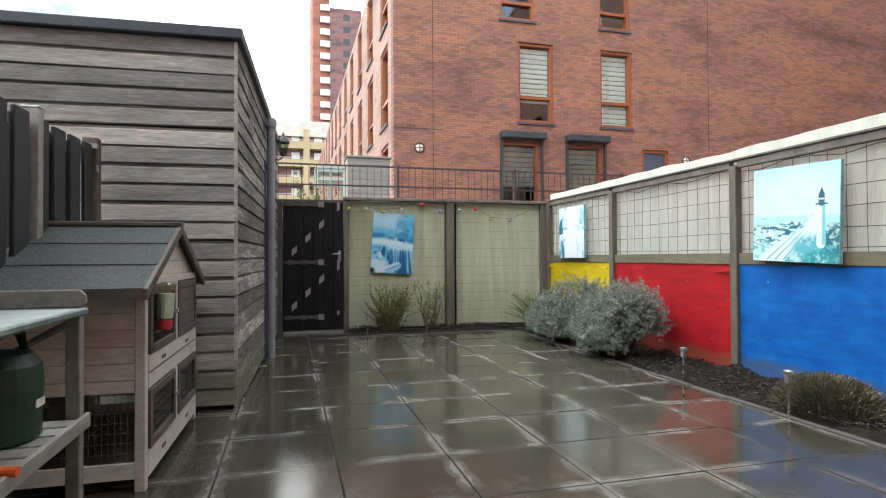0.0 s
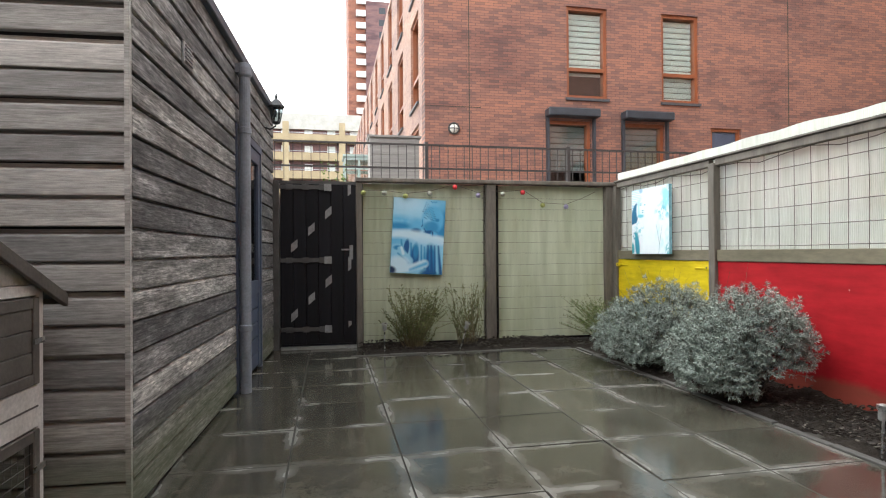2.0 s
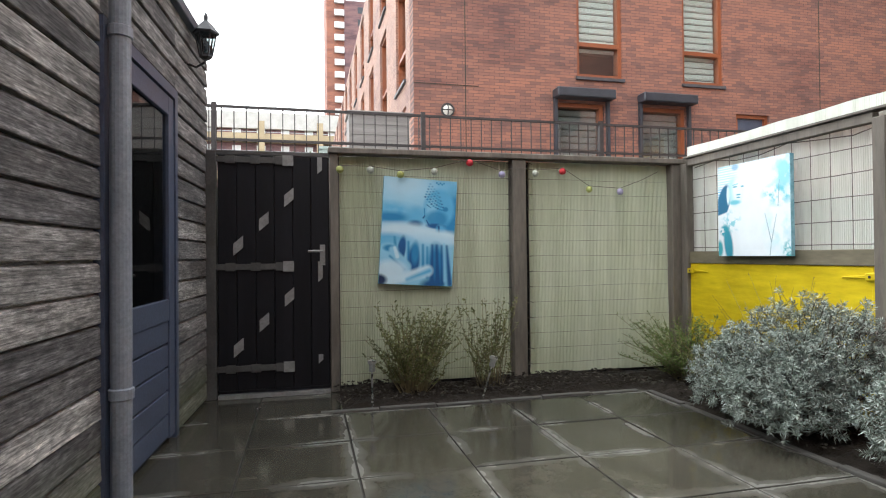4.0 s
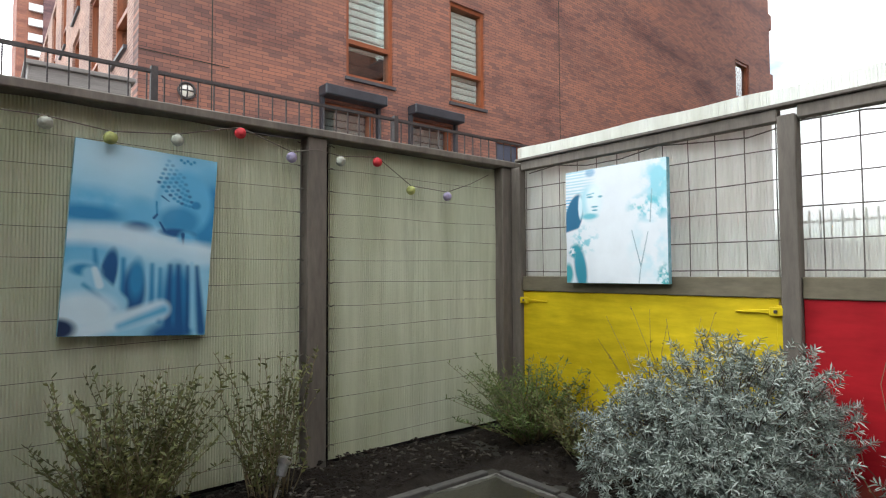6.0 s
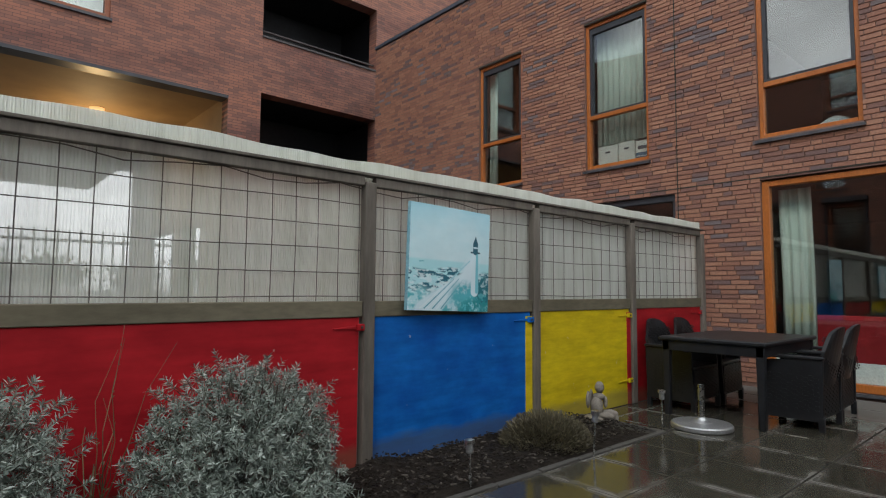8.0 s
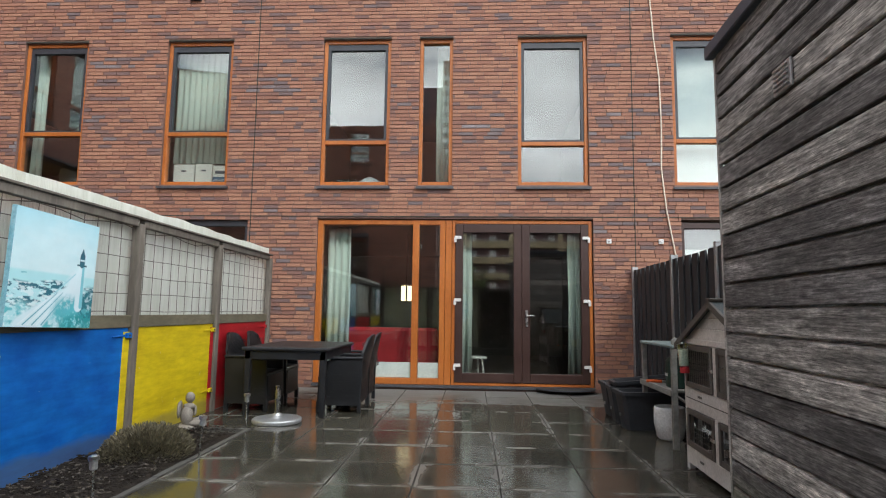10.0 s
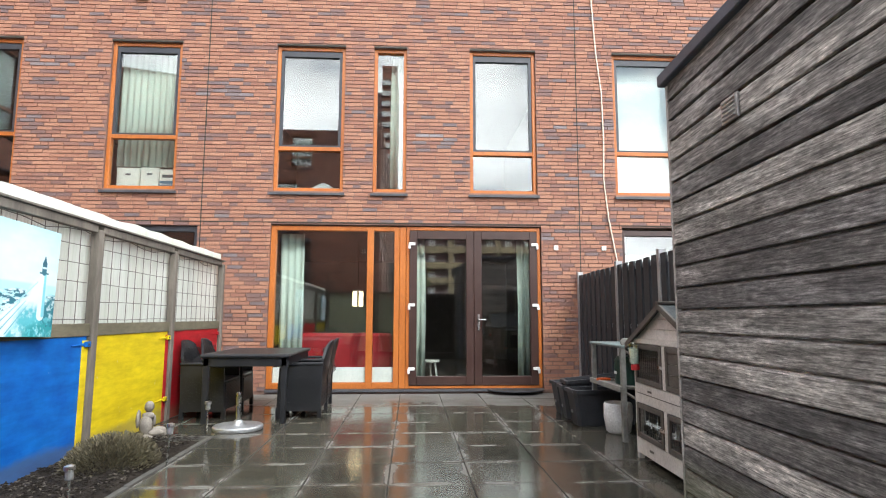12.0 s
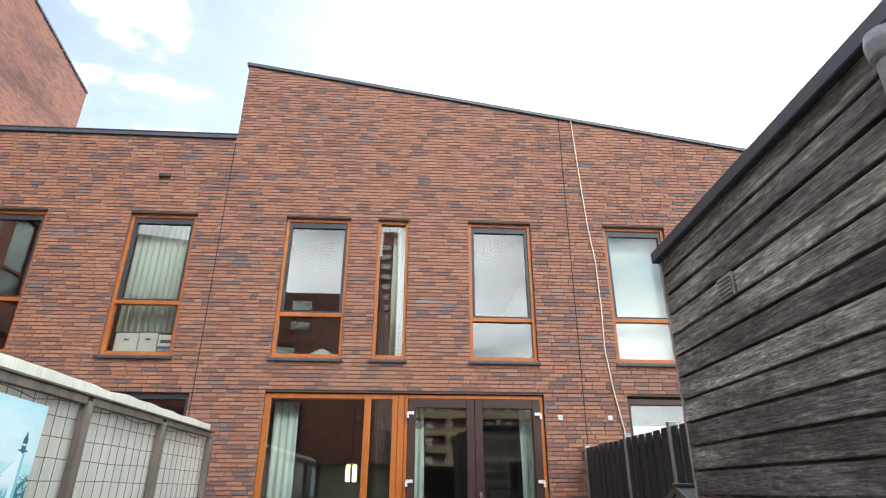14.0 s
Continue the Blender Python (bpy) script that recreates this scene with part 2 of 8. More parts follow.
def wet_slab_mat(name):
    m, n, l, p = node_mat(name)
    geo = n.new("ShaderNodeNewGeometry")
    pos = geo.outputs["Position"]
    oi = n.new("ShaderNodeObjectInfo").outputs["Random"]
    big = add_noise(n, l, pos, 0.9, 6, 0.62)
    mid = add_noise(n, l, pos, 4.5, 6, 0.65)
    fine = add_noise(n, l, pos, 90, 4, 0.7)
    col = ramp(n, l, mid, [(0.3, (0.032, 0.030, 0.0225)), (0.55, (0.049, 0.046, 0.036)), (0.8, (0.076, 0.072, 0.057))])
    g = ramp(n, l, fine, [(0.25, (0.8, 0.8, 0.8)), (0.75, (1.18, 1.18, 1.18))])
    col = mixc(n, l, 1.0, col, g, "MULTIPLY")
    v = ramp(n, l, oi, [(0.0, (0.82, 0.82, 0.82)), (1.0, (1.2, 1.18, 1.14))])
    col = mixc(n, l, 1.0, col, v, "MULTIPLY")
    # the strip under the eaves of the house is half dry
    sep = n.new("ShaderNodeSeparateXYZ")
    l.new(pos, sep.inputs[0])
    dry = n.new("ShaderNodeMath")
    dry.operation = "MULTIPLY_ADD"
    l.new(big, dry.inputs[0])
    dry.inputs[1].default_value = 2.6
    off = n.new("ShaderNodeMath")
    off.operation = "SUBTRACT"
    l.new(sep.outputs["Y"], off.inputs[0])
    off.inputs[1].default_value = 1.0
    l.new(off.outputs[0], dry.inputs[2])
    dr = ramp(n, l, dry.outputs[0], [(0.0, (1, 1, 1)), (0.9, (0, 0, 0))])
    col = mixc(n, l, dr, col, (0.13, 0.125, 0.115))
    tc = n.new("ShaderNodeTexCoord").outputs["Object"]
    so = n.new("ShaderNodeSeparateXYZ")
    l.new(tc, so.inputs[0])
    edge = None
    for k in "XY":
        for inv in (False, True):
            q = n.new("ShaderNodeMath")
            q.operation = "SUBTRACT" if inv else "ADD"
            q.inputs[0].default_value = 0.572
            q.inputs[1].default_value = 0.0
            l.new(so.outputs[k], q.inputs[1])
            if not inv:
                q.inputs[0].default_value = 0.0
            if edge is None:
                edge = q.outputs[0]
            else:
                mn = n.new("ShaderNodeMath")
                mn.operation = "MINIMUM"
                l.new(edge, mn.inputs[0])
                l.new(q.outputs[0], mn.inputs[1])
                edge = mn.outputs[0]
    # a pale film dries inward from some of the joints
    patchy = add_noise(n, l, pos, 2.1, 1.5, 0.5)
    amount = ramp(n, l, patchy, [(0.41, (0, 0, 0)), (0.57, (0.95, 0.95, 0.95))])
    wobble = n.new("ShaderNodeMath")
    wobble.operation = "MULTIPLY_ADD"
    l.new(add_noise(n, l, pos, 7.0, 4, 0.6), wobble.inputs[0])
    wobble.inputs[1].default_value = 0.09
    l.new(edge, wobble.inputs[2])
    fall = ramp(n, l, wobble.outputs[0], [(0.038, (1, 1, 1)), (0.062, (0.55, 0.55, 0.55)), (0.115, (0, 0, 0))])
    margin = mixc(n, l, 1.0, amount, fall, "MULTIPLY")
    col = mixc(n, l, margin, col, (0.18, 0.174, 0.157))
    l.new(col, p.inputs["Base Color"])
    wet = ramp(n, l, big, [(0.40, (0.04, 0.04, 0.04)), (0.56, (0.12, 0.12, 0.12)), (0.74, (0.26, 0.26, 0.26))])
    wet = mixc(n, l, dr, wet, (0.55, 0.55, 0.55))
    wet = mixc(n, l, margin, wet, (0.5, 0.5, 0.5))
    l.new(wet, p.inputs["Roughness"])
    p.inputs["Specular IOR Level"].default_value = 0.30
    bp = mixc(n, l, 0.5, fine, mid)
    bump(n, l, p, bp, 0.12, 0.004)
    return m


def plain(name, col, rough=0.5, metal=0.0, emit=None, strength=0.0):
    m, n, l, p = node_mat(name)
    p.inputs["Base Color"].default_value = (*col, 1)
    p.inputs["Roughness"].default_value = rough
    p.inputs["Metallic"].default_value = metal
    if emit:
        p.inputs["Emission Color"].default_value = (*emit, 1)
        p.inputs["Emission Strength"].default_value = strength
    return m


def shed_wood_mat(name, axis_stretch, tones, grains, fibre=0.5, pits=0.4):
    m, n, l, p = node_mat(name)
    geo = n.new("ShaderNodeNewGeometry")
    pos = geo.outputs["Position"]
    oi = n.new("ShaderNodeObjectInfo").outputs["Random"]
    warp = n.new("ShaderNodeVectorMath")
    warp.operation = "ADD"
    com = n.new("ShaderNodeCombineXYZ")
    mu = n.new("ShaderNodeMath")
    mu.operation = "MULTIPLY"
    mu.inputs[1].default_value = 37.0
    l.new(oi, mu.inputs[0])
    for k in "XYZ":
        l.new(mu.outputs[0], com.inputs[k])
    l.new(n.new("ShaderNodeTexCoord").outputs["Object"], warp.inputs[0])
    l.new(com.outputs[0], warp.inputs[1])
    wp = warp.outputs[0]
    grain = add_noise(n, l, wp, 38, 6, 0.68, axis_stretch)
    patch = add_noise(n, l, wp, 7.5, 8, 0.72, tuple(0.17 if s < 1 else 1 for s in axis_stretch))
    col = ramp(n, l, patch, [(p, (v, v * 0.955, v * 0.915)) for p, v in tones])
    g = ramp(n, l, grain, [(p, (v, v, v)) for p, v in grains])
    hair = add_noise(n, l, wp, 170, 4, 0.65, tuple(max(0.055, s * 0.5) if s < 1 else 1 for s in axis_stretch))
    col = mixc(n, l, 1.0, col, ramp(n, l, hair, [(0.33, (1 - fibre,) * 3), (0.5, (1.0, 1.0, 1.0)), (0.68, (1 + fibre * 0.9,) * 3)]), "MULTIPLY")
    col = mixc(n, l, 1.0, col, g, "MULTIPLY")
    scuff = add_noise(n, l, wp, 55, 8, 0.75, tuple(0.3 if s < 1 else 1 for s in axis_stretch))
    col = mixc(n, l, 1.0, col, ramp(n, l, scuff, [(0.30, (1 - 0.35 * pits,) * 3), (0.52, (1.0, 1.0, 1.0)), (0.64, (1 + 0.35 * pits,) * 3)]), "MULTIPLY")
    v = ramp(n, l, oi, [(0.0, (0.55, 0.55, 0.57)), (0.75, (1.15, 1.14, 1.12)), (1.0, (1.75, 1.73, 1.68))])
    col = mixc(n, l, 1.0, col, v, "MULTIPLY")
    sep = n.new("ShaderNodeSeparateXYZ")
    l.new(pos, sep.inputs[0])
    moss = n.new("ShaderNodeMath")
    moss.operation = "MULTIPLY_ADD"
    l.new(patch, moss.inputs[0])
    moss.inputs[1].default_value = -0.32
    l.new(sep.outputs["Z"], moss.inputs[2])
    mf = ramp(n, l, moss.outputs[0], [(0.0, (0.6, 0.6, 0.6)), (0.22, (0, 0, 0))])
    col = mixc(n, l, mf, col, (0.085, 0.10, 0.04))
    l.new(col, p.inputs["Base Color"])
    p.inputs["Roughness"].default_value = 0.78
    bump(n, l, p, grain, 0.45, 0.006)
    return m


def paint_mat(name, a, b, dirt=(0.25, 0.2, 0.12)):
    """Brushed paint on old board, thin in places, dirty near the soil."""
    m, n, l, p = node_mat(name)
    geo = n.new("ShaderNodeNewGeometry")
    pos = geo.outputs["Position"]
    big = add_noise(n, l, pos, 2.6, 6, 0.6, (1, 1, 1.3))
    brush = add_noise(n, l, pos, 9, 4, 0.6, (1, 0.4, 2.0))
    col = ramp(n, l, big, [(0.3, a), (0.7, b)])
    g = ramp(n, l, brush, [(0.25, (0.78, 0.78, 0.78)), (0.75, (1.18, 1.18, 1.18))])
    col = mixc(n, l, 1.0, col, g, "MULTIPLY")
    chip = add_noise(n, l, pos, 14, 3, 0.5, (1, 1, 1))
    cf = ramp(n, l, chip, [(0.73, (0, 0, 0)), (0.76, (0.55, 0.55, 0.55))])
    col = mixc(n, l, cf, col, (0.6, 0.5, 0.42))
    sep = n.new("ShaderNodeSeparateXYZ")
    l.new(pos, sep.inputs[0])
    lo = n.new("ShaderNodeMath")
    lo.operation = "MULTIPLY_ADD"
    l.new(big, lo.inputs[0])
    lo.inputs[1].default_value = -0.22
    l.new(sep.outputs["Z"], lo.inputs[2])
    df = ramp(n, l, lo.outputs[0], [(0.0, (0.6, 0.6, 0.6)), (0.06, (0, 0, 0))])
    col = mixc(n, l, df, col, dirt)
    l.new(col, p.inputs["Base Color"])
    p.inputs["Roughness"].default_value = 0.55
    p.inputs["Specular IOR Level"].default_value = 0.2
    bump(n, l, p, brush, 0.25, 0.004)
    return m


M_BRICK = brick_piece_mat("brick_fired")
M_MORTAR = surface("mortar_red_grey", (0.18, 0.105, 0.082), (0.26, 0.155, 0.12), 8, fine=90)
M_BRICK_X = brick_sheet_mat("brickwork_along_x", "X")
M_BRICK_Y = brick_sheet_mat("brickwork_along_y", "Y")
# paler copy of the brickwork, with the side wall's sunlight in its colour
M_BRICK_SUNLIT = brick_sheet_mat("brickwork_sunlit_tone", "Y", (0.40, 0.255, 0.20), (0.29, 0.16, 0.12))
M_BRICK_TOWER = brick_sheet_mat("brickwork_tower", "X", (0.34, 0.14, 0.09), (0.28, 0.11, 0.08))
M_BRICK_PURPLE = brick_sheet_mat("brickwork_purple", "X", (0.22, 0.12, 0.12), (0.16, 0.10, 0.11))
M_REDWOOD = surface("red_brown_wood_stain", (0.235, 0.066, 0.024), (0.32, 0.094, 0.034), 3, (1, 1, 0.3), (0.35, 0.5), fine=40, relief=0.06)
M_ORANGE = surface("orange_wood_stain", (0.40, 0.115, 0.02), (0.54, 0.175, 0.034), 3, (1, 1, 0.3), (0.3, 0.45), fine=40, relief=0.06)
M_BROWN = surface("dark_brown_paint", (0.045, 0.022, 0.018), (0.062, 0.032, 0.026), 3, rough=(0.3, 0.42), relief=0.04)
M_ANTHRACITE = surface("anthracite_metal", (0.03, 0.033, 0.042), (0.05, 0.055, 0.066), 4, rough=(0.35, 0.5), relief=0.04)
M_SILL = surface("dark_slate_sill", (0.05, 0.05, 0.056), (0.09, 0.09, 0.1), 8, rough=(0.45, 0.6))
M_ROOFTRIM = surface("blue_grey_roof_trim", (0.045, 0.06, 0.082), (0.075, 0.092, 0.12), 4, rough=(0.4, 0.55), relief=0.05)
M_GLASS = glass_mat("window_glass", 0.125)
M_GLASS_DIM = glass_mat("dark_glass", 0.05, (0.55, 0.6, 0.6))
M_STEEL = surface("brushed_steel", (0.55, 0.55, 0.55), (0.72, 0.72, 0.71), 12, rough=(0.2, 0.35), metal=1.0, relief=0.05)
M_ALU = surface("aluminium_grey", (0.42, 0.43, 0.44), (0.55, 0.56, 0.57), 5, rough=(0.35, 0.5), metal=0.8, relief=0.05)
M_GALV = surface("zinc_pipe_grey", (0.19, 0.21, 0.24), (0.28, 0.30, 0.34), 5, rough=(0.4, 0.55), relief=0.06)
M_WHITE = surface("white_paint", (0.72, 0.72, 0.70), (0.82, 0.82, 0.80), 5, rough=(0.45, 0.6), relief=0.05)
# the dimness of the rooms is put into these two darkened interior colours
M_PLASTER = surface("interior_plaster", (0.22, 0.20, 0.18), (0.30, 0.28, 0.25), 3)
M_INNER = surface("darkened_interior", (0.055, 0.047, 0.042), (0.09, 0.077, 0.066), 3)
M_WOODFLOOR = surface("interior_floor", (0.12, 0.09, 0.07), (0.2, 0.15, 0.11), 4)
M_CURTAIN = surface("pale_green_curtain", (0.50, 0.58, 0.52), (0.64, 0.70, 0.63), 4, (6, 6, 0.4), (0.8, 0.9), fine=80)
M_BLIND = surface("pale_window_blind", (0.66, 0.70, 0.68), (0.78, 0.80, 0.78), 4, rough=(0.7, 0.8))
M_RED_CLOTH = surface("red_upholstery", (0.34, 0.014, 0.02), (0.46, 0.022, 0.03), 5, rough=(0.8, 0.9))
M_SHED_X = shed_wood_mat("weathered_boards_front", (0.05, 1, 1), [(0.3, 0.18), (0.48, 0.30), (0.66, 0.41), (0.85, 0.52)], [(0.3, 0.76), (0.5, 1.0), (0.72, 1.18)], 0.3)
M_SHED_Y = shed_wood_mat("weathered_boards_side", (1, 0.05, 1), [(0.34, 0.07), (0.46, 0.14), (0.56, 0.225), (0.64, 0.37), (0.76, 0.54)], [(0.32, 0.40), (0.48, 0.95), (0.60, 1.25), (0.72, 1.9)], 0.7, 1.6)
M_POST = surface("weathered_grey_post", (0.095, 0.081, 0.066), (0.20, 0.175, 0.145), 5, (1, 1, 0.2), (0.7, 0.85), fine=35, relief=0.3, vary=0.12)
M_BEAM = surface("mossy_brown_beam", (0.10, 0.088, 0.055), (0.19, 0.165, 0.11), 4, (1, 0.3, 1), (0.7, 0.85), fine=30, relief=0.3, vary=0.1)
M_SHEET = sheet_mat("milky_ribbed_plastic", (0.93, 0.96, 0.91), (0.86, 0.89, 0.81), 0.28, through_light=0.38)
M_REED = sheet_mat("greenish_reed_plastic", (0.62, 0.64, 0.50), (0.50, 0.53, 0.37), 0.0, 70.0, "X", 0.15)
M_WIRE = surface("rusty_grey_wire", (0.10, 0.092, 0.08), (0.19, 0.175, 0.155), 9, rough=(0.5, 0.7), metal=0.4)
M_YELLOW = paint_mat("yellow_paint", (0.54, 0.40, 0.008), (0.68, 0.53, 0.012), (0.24, 0.2, 0.06))
M_RED = paint_mat("red_paint", (0.31, 0.008, 0.014), (0.41, 0.014, 0.020), (0.18, 0.08, 0.05))
M_BLUE = paint_mat("blue_paint", (0.005, 0.082, 0.36), (0.010, 0.155, 0.53), (0.07, 0.085, 0.09))
M_GATE = surface("charcoal_gate_board", (0.006, 0.006, 0.008), (0.012, 0.012, 0.015), 5, (2, 2, 0.3), (0.5, 0.65), fine=30, vary=0.2, spec=0.25)
M_GATE_PLATE = surface("galvanised_plate", (0.26, 0.26, 0.25), (0.40, 0.40, 0.385), 9, rough=(0.5, 0.65), metal=0.5)
M_GATE_FRAME = surface("grey_gate_frame", (0.07, 0.068, 0.064), (0.12, 0.116, 0.11), 6, rough=(0.5, 0.65), metal=0.3)
M_DOOR_BLUE = surface("blue_grey_door_paint", (0.058, 0.072, 0.115), (0.082, 0.10, 0.15), 4, rough=(0.4, 0.55), relief=0.08)
M_SLAB = wet_slab_mat("wet_concrete_slab")
M_GROUND = surface("dark_ground", (0.05, 0.047, 0.042), (0.09, 0.085, 0.075), 0.7, rough=(0.7, 0.9), fine=20)
M_JOINT = surface("joint_sand", (0.028, 0.026, 0.02), (0.05, 0.046, 0.034), 20, rough=(0.7, 0.9))
M_SOIL = surface("dark_garden_soil", (0.017, 0.013, 0.010), (0.040, 0.032, 0.025), 14, rough=(0.8, 0.95), fine=120, relief=0.9, dist=0.02, spec=0.2)
M_CHIP = surface("wood_chips_and_grit", (0.03, 0.024, 0.018), (0.13, 0.112, 0.09), 25, rough=(0.8, 0.95))
M_LAV = leaf_mat("grey_green_leaves", (0.12, 0.155, 0.125), (0.36, 0.41, 0.37))
M_LAV_DARK = leaf_mat("woody_stems", (0.05, 0.038, 0.028), (0.10, 0.08, 0.06))
M_GRASS = leaf_mat("fresh_green_leaves", (0.07, 0.12, 0.025), (0.18, 0.24, 0.06))
M_TWIG = leaf_mat("olive_brown_twigs", (0.09, 0.07, 0.036), (0.23, 0.185, 0.095))
M_TWIG_LEAF = leaf_mat("olive_leaves", (0.075, 0.09, 0.024), (0.20, 0.215, 0.07))
M_HEATH = leaf_mat("brown_green_heath", (0.06, 0.053, 0.03), (0.17, 0.145, 0.085))
M_RATTAN = surface("charcoal_rattan_plastic", (0.009, 0.0095, 0.011), (0.018, 0.019, 0.022), 9, rough=(0.38, 0.5), relief=0.2, spec=0.4)
M_BLACKPL = surface("black_plastic", (0.014, 0.015, 0.018), (0.026, 0.028, 0.033), 6, rough=(0.4, 0.55))
M_HUTCH = surface("whitewashed_hutch_wood", (0.54, 0.485, 0.43), (0.70, 0.645, 0.59), 5, (0.3, 1, 1), (0.6, 0.75), fine=40, relief=0.15, vary=0.06)
M_HUTCH_TRIM = surface("pale_hutch_trim", (0.50, 0.46, 0.42), (0.66, 0.62, 0.58), 6, rough=(0.6, 0.75), vary=0.05)
M_HUTCH_DARK = surface("grey_brown_hutch_frame", (0.07, 0.06, 0.052), (0.12, 0.105, 0.09), 6, rough=(0.6, 0.75))
M_FELT = surface("mineral_roof_felt", (0.035, 0.044, 0.047), (0.095, 0.11, 0.113), 70, rough=(0.8, 0.95), fine=260, relief=0.8)
M_GREYWOOD = surface("old_grey_bench_wood", (0.16, 0.155, 0.14), (0.34, 0.34, 0.315), 5, (1, 0.25, 1), (0.65, 0.8), fine=35, relief=0.3, vary=0.12)
M_BLUEWOOD = surface("faded_blue_green_top", (0.10, 0.14, 0.14), (0.23, 0.29, 0.285), 9, rough=(0.5, 0.7), relief=0.15)
M_GREENPL = surface("dark_green_plastic", (0.006, 0.03, 0.022), (0.012, 0.05, 0.036), 5, rough=(0.35, 0.5), relief=0.04)
M_YELLOWPOT = surface("yellow_glaze", (0.62, 0.52, 0.05), (0.75, 0.64, 0.09), 6, rough=(0.25, 0.4), relief=0.03)
M_WHITEPOT = surface("white_glaze", (0.70, 0.70, 0.68), (0.80, 0.80, 0.79), 5, rough=(0.2, 0.35), relief=0.02)
M_ORANGEPL = surface("orange_plastic", (0.70, 0.11, 0.02), (0.82, 0.15, 0.03), 8, rough=(0.35, 0.5), relief=0.03)
M_TUB = surface("charcoal_tub_plastic", (0.026, 0.029, 0.035), (0.046, 0.05, 0.058), 6, rough=(0.45, 0.6))
M_STONE = surface("pale_garden_stone", (0.17, 0.15, 0.125), (0.29, 0.26, 0.22), 18, rough=(0.7, 0.9), fine=90, relief=0.3)
M_BALCONY = surface("ochre_balcony_panel", (0.34, 0.26, 0.15), (0.48, 0.38, 0.23), 0.4)
M_CONCRETE = surface("pale_concrete", (0.46, 0.44, 0.40), (0.58, 0.56, 0.52), 1.2)
M_DECK = surface("worn_concrete_deck", (0.17, 0.165, 0.155), (0.26, 0.25, 0.235), 1.2)
M_SOFFIT = surface("ochre_soffit_boards", (0.30, 0.20, 0.10), (0.42, 0.29, 0.15), 1.5)
M_WEATHERBOX = surface("grey_planked_wood", (0.20, 0.185, 0.17), (0.32, 0.30, 0.28), 3, (0.2, 1, 6), fine=30, relief=0.4)
M_LAMPGLASS = plain("opal_lamp_glass", (0.80, 0.78, 0.70), 0.3)
M_PENDANT = plain("lit_pendant_shade", (0.8, 0.5, 0.2), 0.5, emit=(1.0, 0.78, 0.48), strength=2.6)
M_RAIL = surface("dark_railing_paint", (0.035, 0.03, 0.03), (0.065, 0.055, 0.052), 5, rough=(0.5, 0.65), relief=0.05)
M_CABLE = plain("cream_cable", (0.72, 0.64, 0.52), 0.6)
M_BLANKET = surface("pale_blue_blanket", (0.50, 0.58, 0.60), (0.64, 0.70, 0.71), 5, rough=(0.8, 0.95))
M_CARTON = surface("white_carton", (0.62, 0.61, 0.57), (0.72, 0.71, 0.67), 4)
M_CARTON_BLUE = plain("blue_carton_print", (0.06, 0.13, 0.2), 0.6)
M_BLIND_GREY = surface("grey_slat_blind", (0.20, 0.20, 0.20), (0.28, 0.28, 0.28), 4, rough=(0.6, 0.7))
M_DARKPRINT = plain("dark_print", (0.05, 0.07, 0.09), 0.6)
M_TREE = leaf_mat("distant_foliage", (0.03, 0.05, 0.025), (0.09, 0.10, 0.06))
BALL_MATS = {"lime": surface("lime_ball", (0.34, 0.37, 0.10), (0.44, 0.47, 0.17), 30), "pale": surface("pale_ball", (0.36, 0.38, 0.31), (0.46, 0.48, 0.40), 30),
             "red": surface("red_ball", (0.5, 0.02, 0.03), (0.62, 0.04, 0.05), 30), "lilac": surface("lilac_ball", (0.3, 0.27, 0.42), (0.4, 0.36, 0.5), 30)}


def print_mat(name):
    """Ink on woven canvas; the ink is the mesh's own print layer."""
    m, n, l, p = node_mat(name)
    ink = n.new("ShaderNodeAttribute")
    ink.attribute_name = "print"
    tc = n.new("ShaderNodeTexCoord").outputs["Object"]
    worn = ramp(n, l, add_noise(n, l, tc, 7, 4, 0.6), [(0.3, (0.93, 0.93, 0.93)), (0.7, (1.0, 1.0, 1.0))])
    l.new(mixc(n, l, 1.0, ink.outputs["Color"], worn, "MULTIPLY"), p.inputs["Base Color"])
    p.inputs["Roughness"].default_value = 0.6
    bump(n, l, p, add_noise(n, l, tc, 260, 2, 0.5), 0.15, 0.002)
    return m


M_PRINT = print_mat("canvas_print_ink")
M_CANVAS_EDGE = surface("canvas_edge_blue", (0.10, 0.34, 0.44), (0.34, 0.58, 0.66), 9, rough=(0.6, 0.75))
M_FROST = surface("frosted_window_film", (0.50, 0.58, 0.53), (0.60, 0.66, 0.61), 3, rough=(0.3, 0.45), relief=0.0)

# ---- building helpers ----


def box(bm, x0, x1, y0, y1, z0, z1, m=None):
    vs = [bm.verts.new((x, y, z)) for x in (x0, x1) for y in (y0, y1) for z in (z0, z1)]
    if m is not None:
        for v in vs:
            v.co = m @ v.co
    for f in ((0, 1, 3, 2), (4, 6, 7, 5), (0, 4, 5, 1), (2, 3, 7, 6), (0, 2, 6, 4), (1, 5, 7, 3)):
        bm.faces.new([vs[i] for i in f])
    return vs


def prism(bm, pts, a, b, axis="y"):
    """A polygon in the plane across `axis`, pulled from a to b."""
    def co(p, t):
        return {"y": (p[0], t, p[1]), "x": (t, p[0], p[1]), "z": (p[0], p[1], t)}[axis]
    u = [bm.verts.new(co(p, a)) for p in pts]
    v = [bm.verts.new(co(p, b)) for p in pts]
    n = len(pts)
    bm.faces.new(u)
    bm.faces.new(v[::-1])
    for i in range(n):
        bm.faces.new((u[i], v[i], v[(i + 1) % n], u[(i + 1) % n]))


